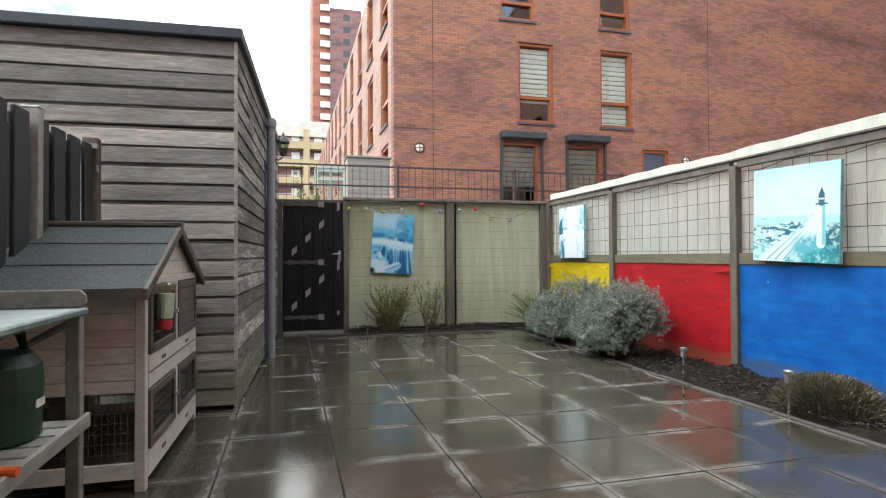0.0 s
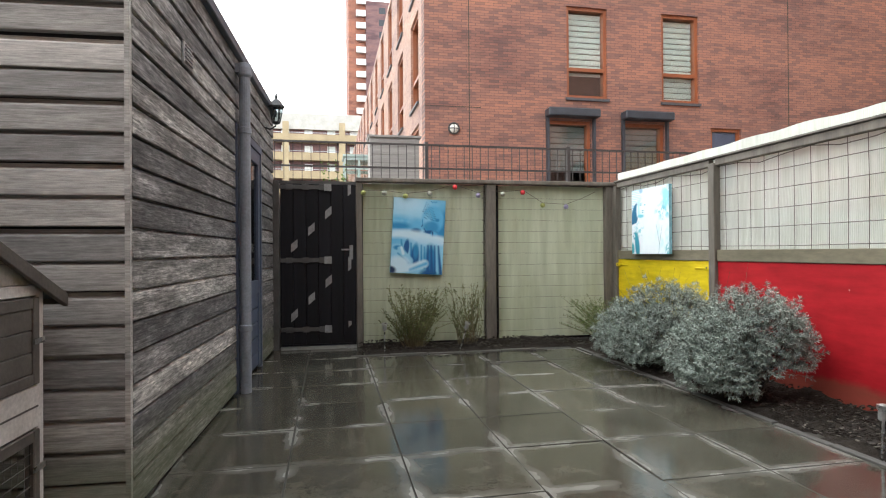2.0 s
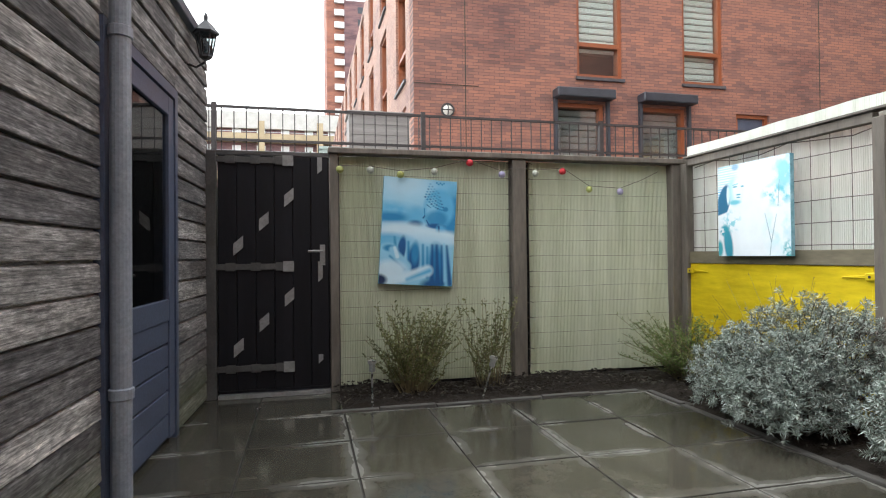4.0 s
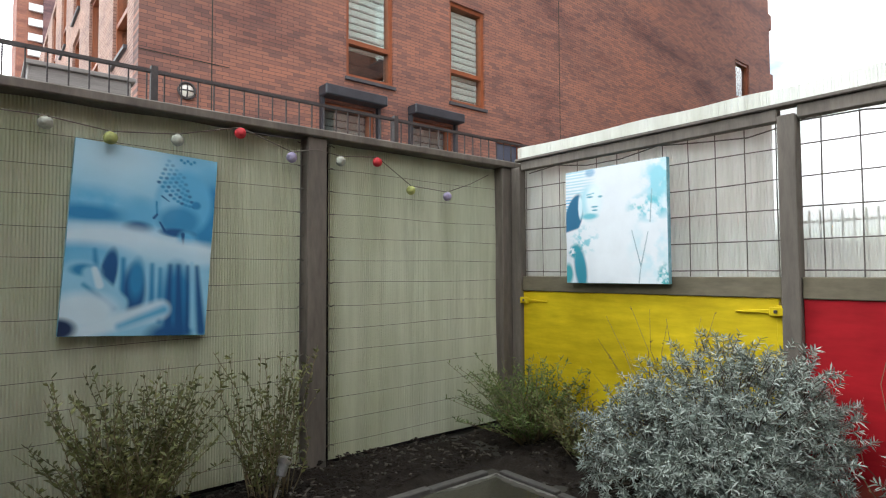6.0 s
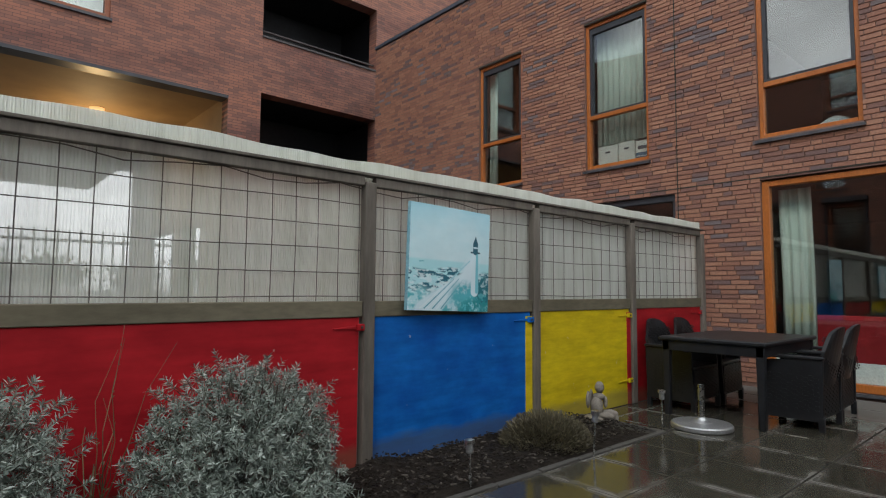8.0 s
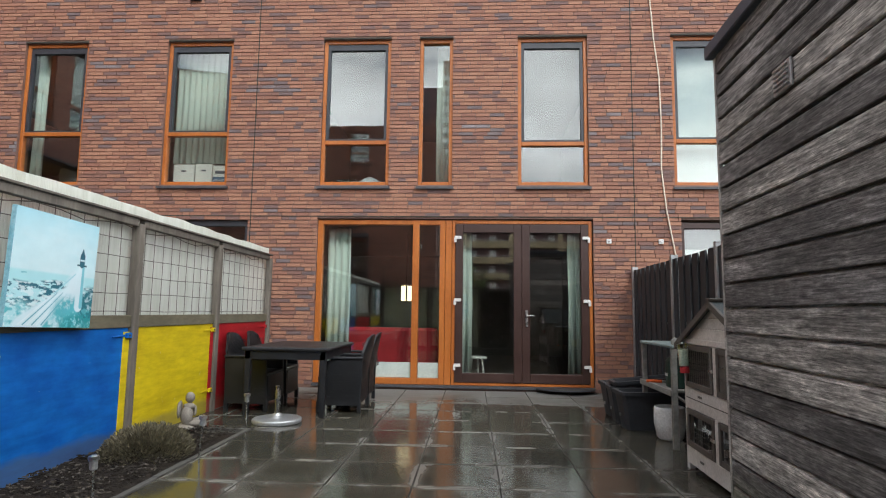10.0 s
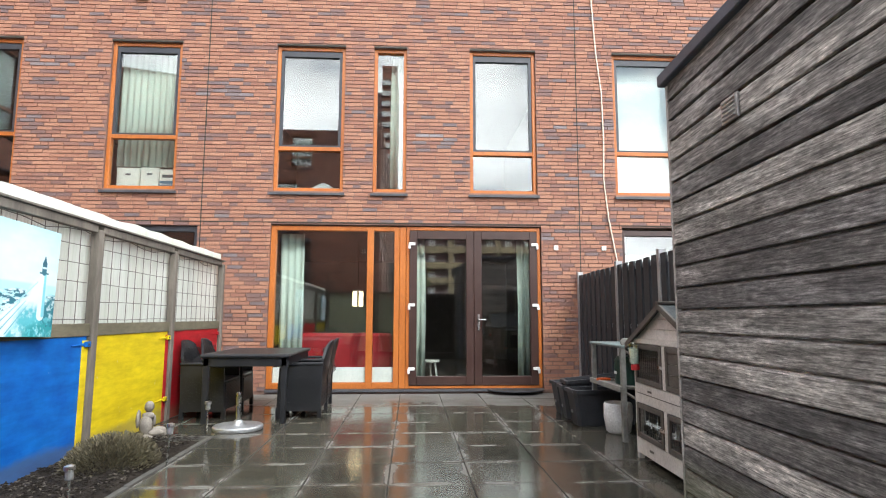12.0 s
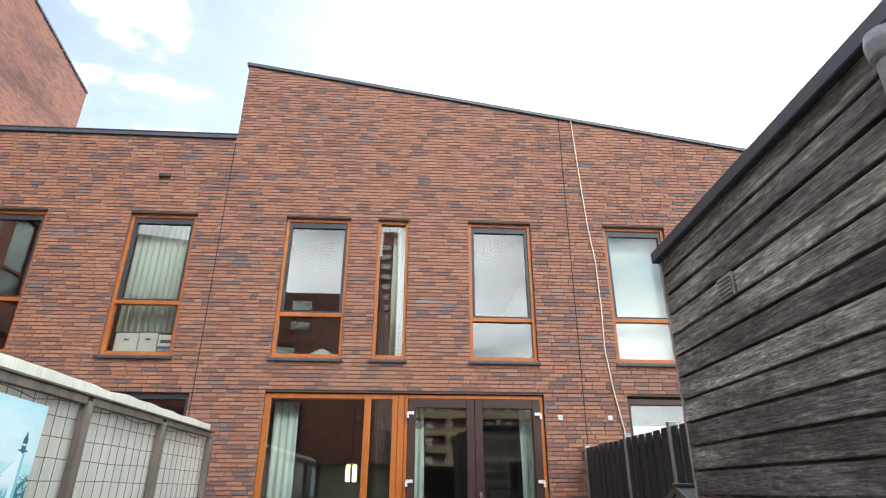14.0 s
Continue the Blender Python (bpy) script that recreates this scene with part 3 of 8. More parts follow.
def lathe(bm, prof, cx=0.0, cy=0.0, seg=20, cap=True):
    """Rings of (radius, z) round an upright axis."""
    rings = []
    for r, z in prof:
        rings.append([bm.verts.new((cx + r * math.cos(2 * math.pi * i / seg), cy + r * math.sin(2 * math.pi * i / seg), z)) for i in range(seg)])
    for a, b in zip(rings, rings[1:]):
        for i in range(seg):
            bm.faces.new((a[i], a[(i + 1) % seg], b[(i + 1) % seg], b[i]))
    if cap:
        bm.faces.new(rings[0][::-1])
        bm.faces.new(rings[-1])


def tube(bm, pts, r, seg=8):
    """A round bar along a line of points."""
    rings = []
    for i, p in enumerate(pts):
        p = Vector(p)
        d = (Vector(pts[min(i + 1, len(pts) - 1)]) - Vector(pts[max(i - 1, 0)])).normalized()
        up = Vector((0, 0, 1)) if abs(d.z) < 0.9 else Vector((1, 0, 0))
        s = d.cross(up).normalized()
        t = s.cross(d)
        rings.append([bm.verts.new(p + r * (math.cos(2 * math.pi * k / seg) * s + math.sin(2 * math.pi * k / seg) * t)) for k in range(seg)])
    for a, b in zip(rings, rings[1:]):
        for k in range(seg):
            bm.faces.new((a[k], a[(k + 1) % seg], b[(k + 1) % seg], b[k]))
    bm.faces.new(rings[0][::-1])
    bm.faces.new(rings[-1])


def finish(bm, name, mat, bevel=0.0, smooth=False):
    if bevel:
        bmesh.ops.bevel(bm, geom=[e for e in bm.edges if len(e.link_faces) == 2], offset=bevel, segments=1, affect="EDGES", clamp_overlap=True)
    bmesh.ops.recalc_face_normals(bm, faces=bm.faces[:])
    me = bpy.data.meshes.new(name)
    bm.to_mesh(me)
    bm.free()
    if smooth:
        for p in me.polygons:
            p.use_smooth = True
    me.materials.append(mat)
    return me


def part(name, bm, mat, parent=None, label="", bevel=0.0, smooth=False):
    ob = new(name, finish(bm, name, mat, bevel, smooth))
    if parent is not None:
        ob.parent = parent
    if label:
        ob["label"] = label
    return ob


def part_box(name, b, mat, parent=None, label="", bevel=0.0):
    bm = bmesh.new()
    box(bm, *b)
    return part(name, bm, mat, parent, label, bevel)


def thing(name, label, category, m=None, group="", kind=""):
    e = new(name)
    e.empty_display_size = 0.1
    if m is not None:
        e.matrix_world = m
    return tagged(e, label, category, group, kind)


def cells(u0, u1, v0, v1, holes):
    """The rectangles that are left of a wall once its openings are cut out."""
    us = sorted({u0, u1, *[h[0] for h in holes], *[h[1] for h in holes]})
    us = [u for u in us if u0 <= u <= u1]
    out = []
    for a, b in zip(us, us[1:]):
        mid = (a + b) / 2
        cuts = sorted((max(h[2], v0), min(h[3], v1)) for h in holes if h[0] < mid < h[1] and h[3] > v0 and h[2] < v1)
        z = v0
        for c0, c1 in cuts:
            if c0 > z:
                out.append((a, b, z, c0))
            z = max(z, c1)
        if z < v1:
            out.append((a, b, z, v1))
    return out


def rays_mesh(name, verts, faces, mat):
    me = bpy.data.meshes.new(name)
    me.from_pydata(verts, [], faces)
    me.materials.append(mat)
    return me


# ---- ground ----
part_box("ground", (-300, 300, -300, 300, -0.35, -0.075), M_GROUND)
tagged(bpy.data.objects["ground"], "dark open ground around the gardens and houses", "ground", kind="structure")

# ---- the house row ----
HY = -1.89
ROOF_L, ROOF_R = 9.41, 7.73


def roof_z(x):
    return ROOF_L + (x - 5.29) * (ROOF_L - ROOF_R) / 10.4


W_BOT, W_TOP = 3.335, 5.93
UPPER = [(8.42, 9.60, 4.26), (5.76, 6.95, 4.25), (2.95, 4.14, 4.09), (1.87, 2.45, 0.0), (-0.42, 0.76, 4.06), (-3.02, -1.82, 4.10)]
HOLES = [(a, b, W_BOT, W_TOP) for a, b, _ in UPPER]
HOLES += [(-0.47, 4.14, -0.02, 2.76), (-5.2, -1.90, -0.02, 2.76), (5.35, 10.4, -0.02, 2.72)]
XL, XR = -9.0, 13.5

house = thing("wall_house", "orange-red brick rear wall of the terraced house with sloping top", "house wall", kind="structure")
bm = bmesh.new()
for a, b, c, d in cells(XL, XR, -0.3, 7.0, HOLES):
    box(bm, a, b, HY - 0.28, HY - 0.012, c, d)
prism(bm, [(XL, 7.0), (5.29, 7.0), (5.29, ROOF_L), (XL, roof_z(XL))], HY - 0.28, HY - 0.012)
box(bm, 5.29, XR, HY - 0.28, HY - 0.012, 7.0, 7.6)
part("mortar_bed", bm, M_MORTAR, house, "dark red-grey mortar behind the bricks")
bm = bmesh.new()
prism(bm, [(XL, roof_z(XL)), (5.33, roof_z(5.33)), (5.33, roof_z(5.33) + 0.07), (XL, roof_z(XL) + 0.07)], HY - 0.3, HY + 0.035)
part("roof_edge_trim", bm, M_ROOFTRIM, house, "dark blue-grey metal roof edge")
part_box("low_roof_edge", (5.3, XR, HY - 0.3, HY + 0.04, 7.60, 7.67), M_ROOFTRIM, house, "dark metal coping on the lower roof")
bm = bmesh.new()
tube(bm, [(5.35, HY - 0.2, 7.84), (13.4, HY - 0.2, 7.84)], 0.025)
for x in (6.9, 8.6, 10.3, 12.0):
    tube(bm, [(x, HY - 0.2, 7.66), (x, HY - 0.2, 7.84)], 0.018, 6)
part("roof_rail", bm, M_RAIL, house, "thin dark safety rail on the lower roof")
for x in (-1.15, 5.30):
    part_box("expansion_joint", (x - 0.008, x + 0.008, HY - 0.02, HY + 0.004, 0.0, roof_z(x) - 0.02 if x < 5 else 7.5), M_JOINT, house, "thin dark movement joint")
part_box("expansion_joint", (XL, XR, HY - 0.02, HY + 0.003, 2.785, 2.80), M_JOINT, house, "thin dark movement joint")
part_box("wall_house_rear", (XL, XR, -9.3, -9.0, -0.3, 7.5), M_PLASTER)
tagged(bpy.data.objects["wall_house_rear"], "plain far wall inside the house row", "wall", kind="structure")
# party walls take the darkened colour that stands in for unlit rooms
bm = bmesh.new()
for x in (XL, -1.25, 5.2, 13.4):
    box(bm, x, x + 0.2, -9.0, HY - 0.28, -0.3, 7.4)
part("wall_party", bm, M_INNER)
tagged(bpy.data.objects["wall_party"], "party walls inside the house row, coloured dark for the dim rooms", "wall", kind="structure")
part_box("floor_inside", (XL, XR, -9.0, HY - 0.28, -0.3, -0.01), M_WOODFLOOR)
tagged(bpy.data.objects["floor_inside"], "brown interior floor behind the glass", "floor", kind="structure")
part_box("ceiling_upper_floor", (XL, XR, -9.0, HY - 0.28, 6.25, 6.4), M_PLASTER)
tagged(bpy.data.objects["ceiling_upper_floor"], "plain ceiling of the upper floor", "ceiling", kind="structure")
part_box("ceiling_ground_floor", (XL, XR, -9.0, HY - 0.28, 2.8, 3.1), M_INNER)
tagged(bpy.data.objects["ceiling_ground_floor"], "ceiling of the ground floor, coloured dark for the dim room", "ceiling", kind="structure")
bm = bmesh.new()
prism(bm, [(XL, roof_z(XL) - 0.1), (5.29, roof_z(5.29) - 0.1), (5.29, roof_z(5.29)), (XL, roof_z(XL))], -9.3, HY - 0.28)
box(bm, 5.29, XR, -9.3, HY - 0.28, 7.4, 7.58)
box(bm, 5.19, 5.28, -9.3, HY - 0.29, 7.4, roof_z(5.28) - 0.12)
part("roof_house", bm, M_SILL)
tagged(bpy.data.objects["roof_house"], "dark sloping roof of the house row", "roof", kind="structure")


def window_unit(idx, x0, x1, z0, z1, mull, label, frame_mat=M_ORANGE, y=HY, sill=True):
    w = thing("window_%d" % idx, label, "window", pose(0, y, 0), kind="structure")
    f, yo, yi = 0.062, -0.055, -0.15
    bm = bmesh.new()
    box(bm, x0, x0 + f, yi, yo, z0, z1)
    box(bm, x1 - f, x1, yi, yo, z0, z1)
    box(bm, x0 + f, x1 - f, yi, yo, z0, z0 + f)
    box(bm, x0 + f, x1 - f, yi, yo, z1 - f, z1)
    if mull:
        box(bm, x0 + f, x1 - f, yi, yo, mull - 0.035, mull + 0.035)
    part("window_frame", bm, frame_mat, w, "orange stained wooden frame", bevel=0.006)
    zs = [(z0 + f, mull - 0.035), (mull + 0.035, z1 - f)] if mull else [(z0 + f, z1 - f)]
    for k, (a, b) in enumerate(zs):
        if mull and k == 1:
            bm = bmesh.new()
            s = 0.05
            for q in ((x0 + f + 0.004, x0 + f + s), (x1 - f - s, x1 - f - 0.004)):
                box(bm, *q, yi + 0.005, yo - 0.02, a + 0.004, b - 0.004)
            for q in ((a + 0.004, a + s * 0.7), (b - s * 2.1, b - 0.004)):
                box(bm, x0 + f + s, x1 - f - s, yi + 0.005, yo - 0.02, *q)
            part("sash", bm, M_ANTHRACITE, w, "dark grey opening sash")
        g = part_box("pane", (x0 + f, x1 - f, yi + 0.03, yi + 0.04, a, b), M_GLASS, w)
        g.visible_shadow = False
    if sill:
        bm = bmesh.new()
        prism(bm, [(-0.10, z0 - 0.012), (0.05, z0 - 0.035), (0.05, z0 - 0.075), (-0.10, z0 - 0.06)], x0 - 0.03, x1 + 0.03, "x")
        part("window_sill", bm, M_SILL, w, "dark slate sill")
    # solid dark strip that stands in for the shade over the frame
    part_box("lintel_shadow_gap", (x0, x1, -0.05, 0.004, z1 + 0.004, z1 + 0.03), M_JOINT, w)
    return w


for i, (a, b, mu) in enumerate(UPPER):
    window_unit(i + 1, a, b, W_BOT, W_TOP, mu, "tall upstairs window with orange wooden frame and dark sash" if mu else "narrow tall orange-framed upstairs window")

# ---- ground floor glazing and French doors ----
gl = thing("window_7", "large orange-framed living room window beside the garden doors", "window", pose(0, HY, 0), kind="structure")
bm = bmesh.new()
for a, b in ((4.05, 4.14), (2.41, 2.52), (1.97, 2.06), (1.86, 1.965)):
    box(bm, a, b, -0.16, -0.05, 0.02, 2.74)
for a, b in ((2.52, 4.05), (2.06, 2.41)):
    box(bm, a, b, -0.16, -0.05, 0.02, 0.12)
    box(bm, a, b, -0.16, -0.05, 2.66, 2.74)
part("window_frame", bm, M_ORANGE, gl, "orange stained wooden frame", bevel=0.006)
for a, b in ((2.52, 4.05), (2.06, 2.41)):
    g = part_box("pane", (a, b, -0.12, -0.11, 0.12, 2.66), M_GLASS, gl)
    g.visible_shadow = False
part_box("threshold", (1.86, 4.14, -0.16, 0.03, -0.02, 0.018), M_SILL, gl, "dark stone threshold")

fd = thing("door_1", "closed pair of dark brown glazed garden doors", "door", pose(0, HY, 0), kind="structure")
bm = bmesh.new()
box(bm, 1.80, 1.855, -0.16, -0.05, 0.02, 2.74)
box(bm, -0.46, -0.40, -0.16, -0.05, 0.02, 2.74)
box(bm, -0.40, 1.80, -0.16, -0.05, 2.68, 2.74)
box(bm, -0.40, 1.80, -0.16, -0.05, 0.02, 0.065)
part("door_frame", bm, M_ORANGE, fd, "orange wooden door frame", bevel=0.006)
for side, (a, b) in enumerate(((0.70, 1.80), (-0.40, 0.695))):
    bm = bmesh.new()
    box(bm, a, a + 0.13, -0.13, -0.035, 0.07, 2.675)
    box(bm, b - 0.13, b, -0.13, -0.035, 0.07, 2.675)
    box(bm, a + 0.13, b - 0.13, -0.13, -0.035, 0.07, 0.22)
    box(bm, a + 0.13, b - 0.13, -0.13, -0.035, 2.53, 2.675)
    leaf = part("door_leaf", bm, M_BROWN, fd, "dark brown door leaf", bevel=0.006)
    bm = bmesh.new()
    box(bm, a + 0.13, b - 0.13, -0.09, -0.08, 0.22, 2.53)
    g = part("pane", bm, M_GLASS, leaf)
    g.visible_shadow = False
    hx = 1.79 if side == 0 else -0.39
    for hz in (0.32, 1.38, 2.42):
        bm = bmesh.new()
        s = -1 if side == 0 else 1
        box(bm, min(hx - 0.02 * s, hx + 0.09 * s), max(hx - 0.02 * s, hx + 0.09 * s), -0.033, -0.008, hz, hz + 0.05)
        box(bm, min(hx - 0.03 * s, hx + 0.01 * s), max(hx - 0.03 * s, hx + 0.01 * s), -0.033, 0.0, hz - 0.055, hz + 0.02)
        part("hinge", bm, M_WHITE, leaf, "white hinge", bevel=0.004)
    if side == 1:
        bm = bmesh.new()
        box(bm, 0.60, 0.64, -0.033, -0.015, 0.98, 1.25)
        tube(bm, [(0.62, -0.02, 1.16), (0.62, 0.03, 1.16), (0.50, 0.035, 1.16)], 0.010)
        part("handle", bm, M_STEEL, leaf, "steel lever handle on long plate", bevel=0.002)
part_box("threshold", (-0.46, 1.855, -0.16, 0.03, -0.02, 0.018), M_SILL, fd, "dark stone threshold")

# glazing of the neighbours
for idx, (a, b) in ((8, (5.35, 10.4)), (9, (-5.2, -1.90))):
    w = thing("window_%d" % idx, "neighbouring ground floor glazing behind the fence", "window", pose(0, HY, 0), kind="structure")
    bm = bmesh.new()
    n = 4 if idx == 8 else 3
    for k in range(n + 1):
        x = a + (b - a) * k / n
        box(bm, max(a, x - 0.06), min(b, x + 0.06), -0.16, -0.05, 0.0, 2.72)
    box(bm, a, b, -0.158, -0.052, 2.62, 2.718)
    part("window_frame", bm, M_BROWN if idx == 9 else M_ANTHRACITE, w, bevel=0.005)
    g = part_box("pane", (a, b, -0.12, -0.11, 0.0, 2.66), M_GLASS, w)
    g.visible_shadow = False
part_box("window_blind", (-2.95, -2.02, HY - 0.3, HY - 0.29, 1.2, 2.3), M_BLIND)
tagged(bpy.data.objects["window_blind"], "pale blind behind the neighbour's glass door", "blind")


def curtain(name, x0, x1, z0, z1, y, mat=M_CURTAIN, label="pale green curtain hanging in folds"):
    n = max(12, int((x1 - x0) / 0.02))
    verts, faces = [], []
    for i in range(n + 1):
        x = x0 + (x1 - x0) * i / n
        d = 0.035 * math.sin(i * 1.15 + x0 * 7) + 0.012 * math.sin(i * 2.7)
        for z, k in ((z0, 1.0), ((z0 + z1) / 2, 0.9), (z1, 0.6)):
            verts.append((x + 0.01 * math.sin(z * 3 + i), y + d * k, z))
    for i in range(n):
        for k in range(2):
            q = i * 3 + k
            faces.append((q, q + 3, q + 4, q + 1))
    ob = new(name, rays_mesh(name, verts, faces, mat))
    for p in ob.data.polygons:
        p.use_smooth = True
    sol = ob.modifiers.new("thickness", "SOLIDIFY")
    sol.thickness = 0.004
    return tagged(ob, label, "curtain")


curtain("curtain", 3.62, 4.03, 0.05, 2.64, HY - 0.33)
curtain("curtain", 1.52, 1.72, 0.12, 2.62, HY - 0.33)
curtain("curtain", -0.36, -0.10, 0.12, 2.62, HY - 0.33)
curtain("curtain", 5.80, 6.92, 3.79, 5.9, HY - 0.33)
curtain("curtain", 1.92, 2.16, 3.34, 5.9, HY - 0.33)
curtain("curtain", 9.35, 9.58, 3.34, 5.9, HY - 0.33)

# blinds and things behind the upstairs glass
verts, faces = [], []
for i in range(25):
    for j in range(9):
        u, v = i / 24, j / 8
        h = 0.16 * math.sin(math.pi * min(1, u * 1.25)) * math.sin(math.pi * v) * (0.55 + 0.45 * u) + 0.03 * math.sin(9 * u + 5 * v)
        verts.append((3.80 - 0.78 * u, HY - 0.34 - 0.4 * v, 3.40 + max(0.0, h) + 0.12 * u * math.sin(math.pi * v)))
for i in range(24):
    for j in range(8):
        q = i * 9 + j
        faces.append((q, q + 9, q + 10, q + 1))
duvet = new("duvet", rays_mesh("duvet", verts, faces, M_BLANKET))
tagged(duvet, "crumpled pale blue duvet behind the upstairs window", "duvet")
part_box("bed_base", (2.0, 4.1, HY - 1.6, HY - 0.31, 3.1, 3.38), M_INNER)
tagged(bpy.data.objects["bed_base"], "bed base upstairs under the duvet, coloured dark for the dim room", "bed")


def carton(x0, x1, z0, z1, mat, label):
    c = thing("moving_box", label, "box", pose(0, HY - 0.20, 0), group="moving boxes upstairs")
    part_box("carton", (x0, x1, -0.30, 0, z0, z1), mat, c, bevel=0.005)
    bm = bmesh.new()
    box(bm, (x0 + x1) / 2 - 0.045, (x0 + x1) / 2 + 0.045, 0.001, 0.004, z1 - 0.13, z1 - 0.10)
    part("hand_hole", bm, M_DARKPRINT, c)
    return c


carton(6.44, 6.82, 3.32, 3.74, M_CARTON, "white removal carton stacked behind the window")
carton(6.12, 6.42, 3.32, 3.75, M_CARTON, "white removal carton beside a printed one")
cb = carton(5.80, 6.10, 3.32, 3.72, M_CARTON, "white and blue printed removal carton")
part_box("printed_panel", (5.80, 6.10, 0.002, 0.006, 3.32, 3.52), M_CARTON_BLUE, cb, "dark blue print")
txt = bpy.data.curves.new("lettering", "FONT")
txt.body = "VERHUIZING"
txt.size = 0.048
txt.align_x = "CENTER"
lo = new("lettering", txt)
lo.data.materials.append(M_WHITE)
lo.parent = cb
lo.matrix_basis = pose(5.95, 0.009, 3.44, 90, 0, 180)
part_box("print_bar", (5.87, 6.03, 0.007, 0.009, 3.375, 3.39), M_DARKPRINT, cb)
part_box("print_bar", (5.84, 6.06, 0.002, 0.005, 3.575, 3.63), M_DARKPRINT, cb)
bm = bmesh.new()
box(bm, -2.95, -1.88, HY - 0.29, HY - 0.285, 3.37, 5.9)
part("roller_blind", bm, M_BLIND)
tagged(bpy.data.objects["roller_blind"], "white roller blind filling the neighbour's window", "blind")

# living room things seen through the glass
part_box("frosted_film", (2.525, 4.045, -0.108, -0.105, 0.125, 0.37), M_FROST, gl, "pale frosted film along the foot of the glass")
part_box("frosted_film", (2.065, 2.405, -0.108, -0.105, 0.125, 0.37), M_FROST, gl, "pale frosted film along the foot of the glass")
sofa = thing("sofa", "deep red upholstered sofa inside the living room", "sofa", pose(3.0, HY - 0.75, 0))
part_box("seat", (-0.9, 0.9, -0.8, 0.0, 0.0, 0.45), M_RED_CLOTH, sofa, bevel=0.04)
part_box("backrest", (-0.9, 0.9, -0.08, 0.16, 0.25, 0.92), M_RED_CLOTH, sofa, bevel=0.05)
for x in (-1.05, 0.91):
    part_box("armrest", (x, x + 0.14, -0.8, 0.16, 0.0, 0.66), M_RED_CLOTH, sofa, bevel=0.04)
stool = thing("stool", "small pale wooden stool inside by the doors", "stool", pose(1.42, HY - 0.55, 0))
bm = bmesh.new()
lathe(bm, [(0.0, 0.42), (0.16, 0.42), (0.165, 0.435), (0.16, 0.45), (0.0, 0.45)], seg=20, cap=False)
part("seat", bm, M_CARTON, stool)
for k in range(3):
    a = 2.1 * k + 0.4
    bm = bmesh.new()
    tube(bm, [(0.10 * math.cos(a), 0.10 * math.sin(a), 0.42), (0.16 * math.cos(a), 0.16 * math.sin(a), 0.0)], 0.018)
    part("leg", bm, M_CARTON, stool)
pend = thing("pendant_lamp", "lit amber glass pendant lamp inside the living room", "lamp", pose(2.86, HY - 2.2, 0.06))
bm = bmesh.new()
for k in range(6):
    a = k * math.pi / 3
    tube(bm, [(0.09 * math.cos(a), 0.09 * math.sin(a), 1.36), (0.09 * math.cos(a), 0.09 * math.sin(a), 1.66)], 0.017, 8)
part("shade", bm, M_PENDANT, pend, "glowing amber glass rods")
bm = bmesh.new()
tube(bm, [(0, 0, 1.66), (0, 0, 2.735)], 0.006, 6)
part("cord", bm, M_BLACKPL, pend)
bm = bmesh.new()
lathe(bm, [(0.03, 1.66), (0.11, 1.665), (0.11, 1.69), (0.03, 1.70)])
part("crown", bm, M_STEEL, pend)

# small fittings on the house wall
cab = bpy.data.curves.new("cable", "CURVE")
cab.dimensions = "3D"
cab.bevel_depth = 0.012
sp = cab.splines.new("POLY")
cpts = [(-1.40, 8.42), (-1.44, 7.6), (-1.48, 6.6), (-1.53, 5.9), (-1.60, 5.2), (-1.615, 4.3), (-1.60, 3.6), (-1.66, 2.9), (-1.78, 2.2), (-1.80, 1.6)]
sp.points.add(len(cpts) - 1)
for p, (x, z) in zip(sp.points, cpts):
    p.co = (x, HY + 0.02 + 0.012 * math.sin(z * 3), z, 1)
cab.materials.append(M_CABLE)
tagged(new("wall_cable", cab), "loose cream cable hanging down the brick wall", "cable")
for x in (-0.72, -1.56):
    s = thing("wall_socket", "small square white socket on the brick wall", "socket", pose(x, HY, 2.39), group="sockets on the wall")
    part_box("cover", (-0.04, 0.04, 0.002, 0.03, -0.04, 0.04), M_WHITE, s, bevel=0.006)
    part_box("button", (-0.012, 0.012, 0.03, 0.036, -0.012, 0.012), M_STEEL, s)
o = thing("wall_vent", "small dark flue outlet in the brick wall", "vent", pose(6.49, HY, 6.72))
part_box("hood", (-0.10, 0.10, 0.0, 0.06, -0.03, 0.03), M_ANTHRACITE, o, bevel=0.005)
mt = bmesh.new()
lathe(mt, [(0.0, -0.022), (0.46, -0.022), (0.47, -0.012), (0.45, -0.002), (0.0, -0.002)], seg=40, cap=False)
for v in mt.verts:
    v.co.y = max(-0.02, v.co.y) * 0.75
    v.co.z += 0.012
m_ob = part("door_mat", mt, M_BLACKPL)
m_ob.matrix_world = pose(0.02, HY + 0.06, 0.012)
tagged(m_ob, "half-round black rubber mat at the doors", "door mat")

# the house row is built one ninth larger above; bring it to true size at the patio's edge
HOUSE_Y = -0.80
for ob in scene.objects:
    if ob.parent is None and ob.type in ("MESH", "EMPTY", "CURVE") and ob.name != "ground":
        ob.matrix_basis = pose(0.115, 0.9 * -HY + HOUSE_Y, 0.045) @ Matrix.Scale(0.9, 4) @ ob.matrix_basis

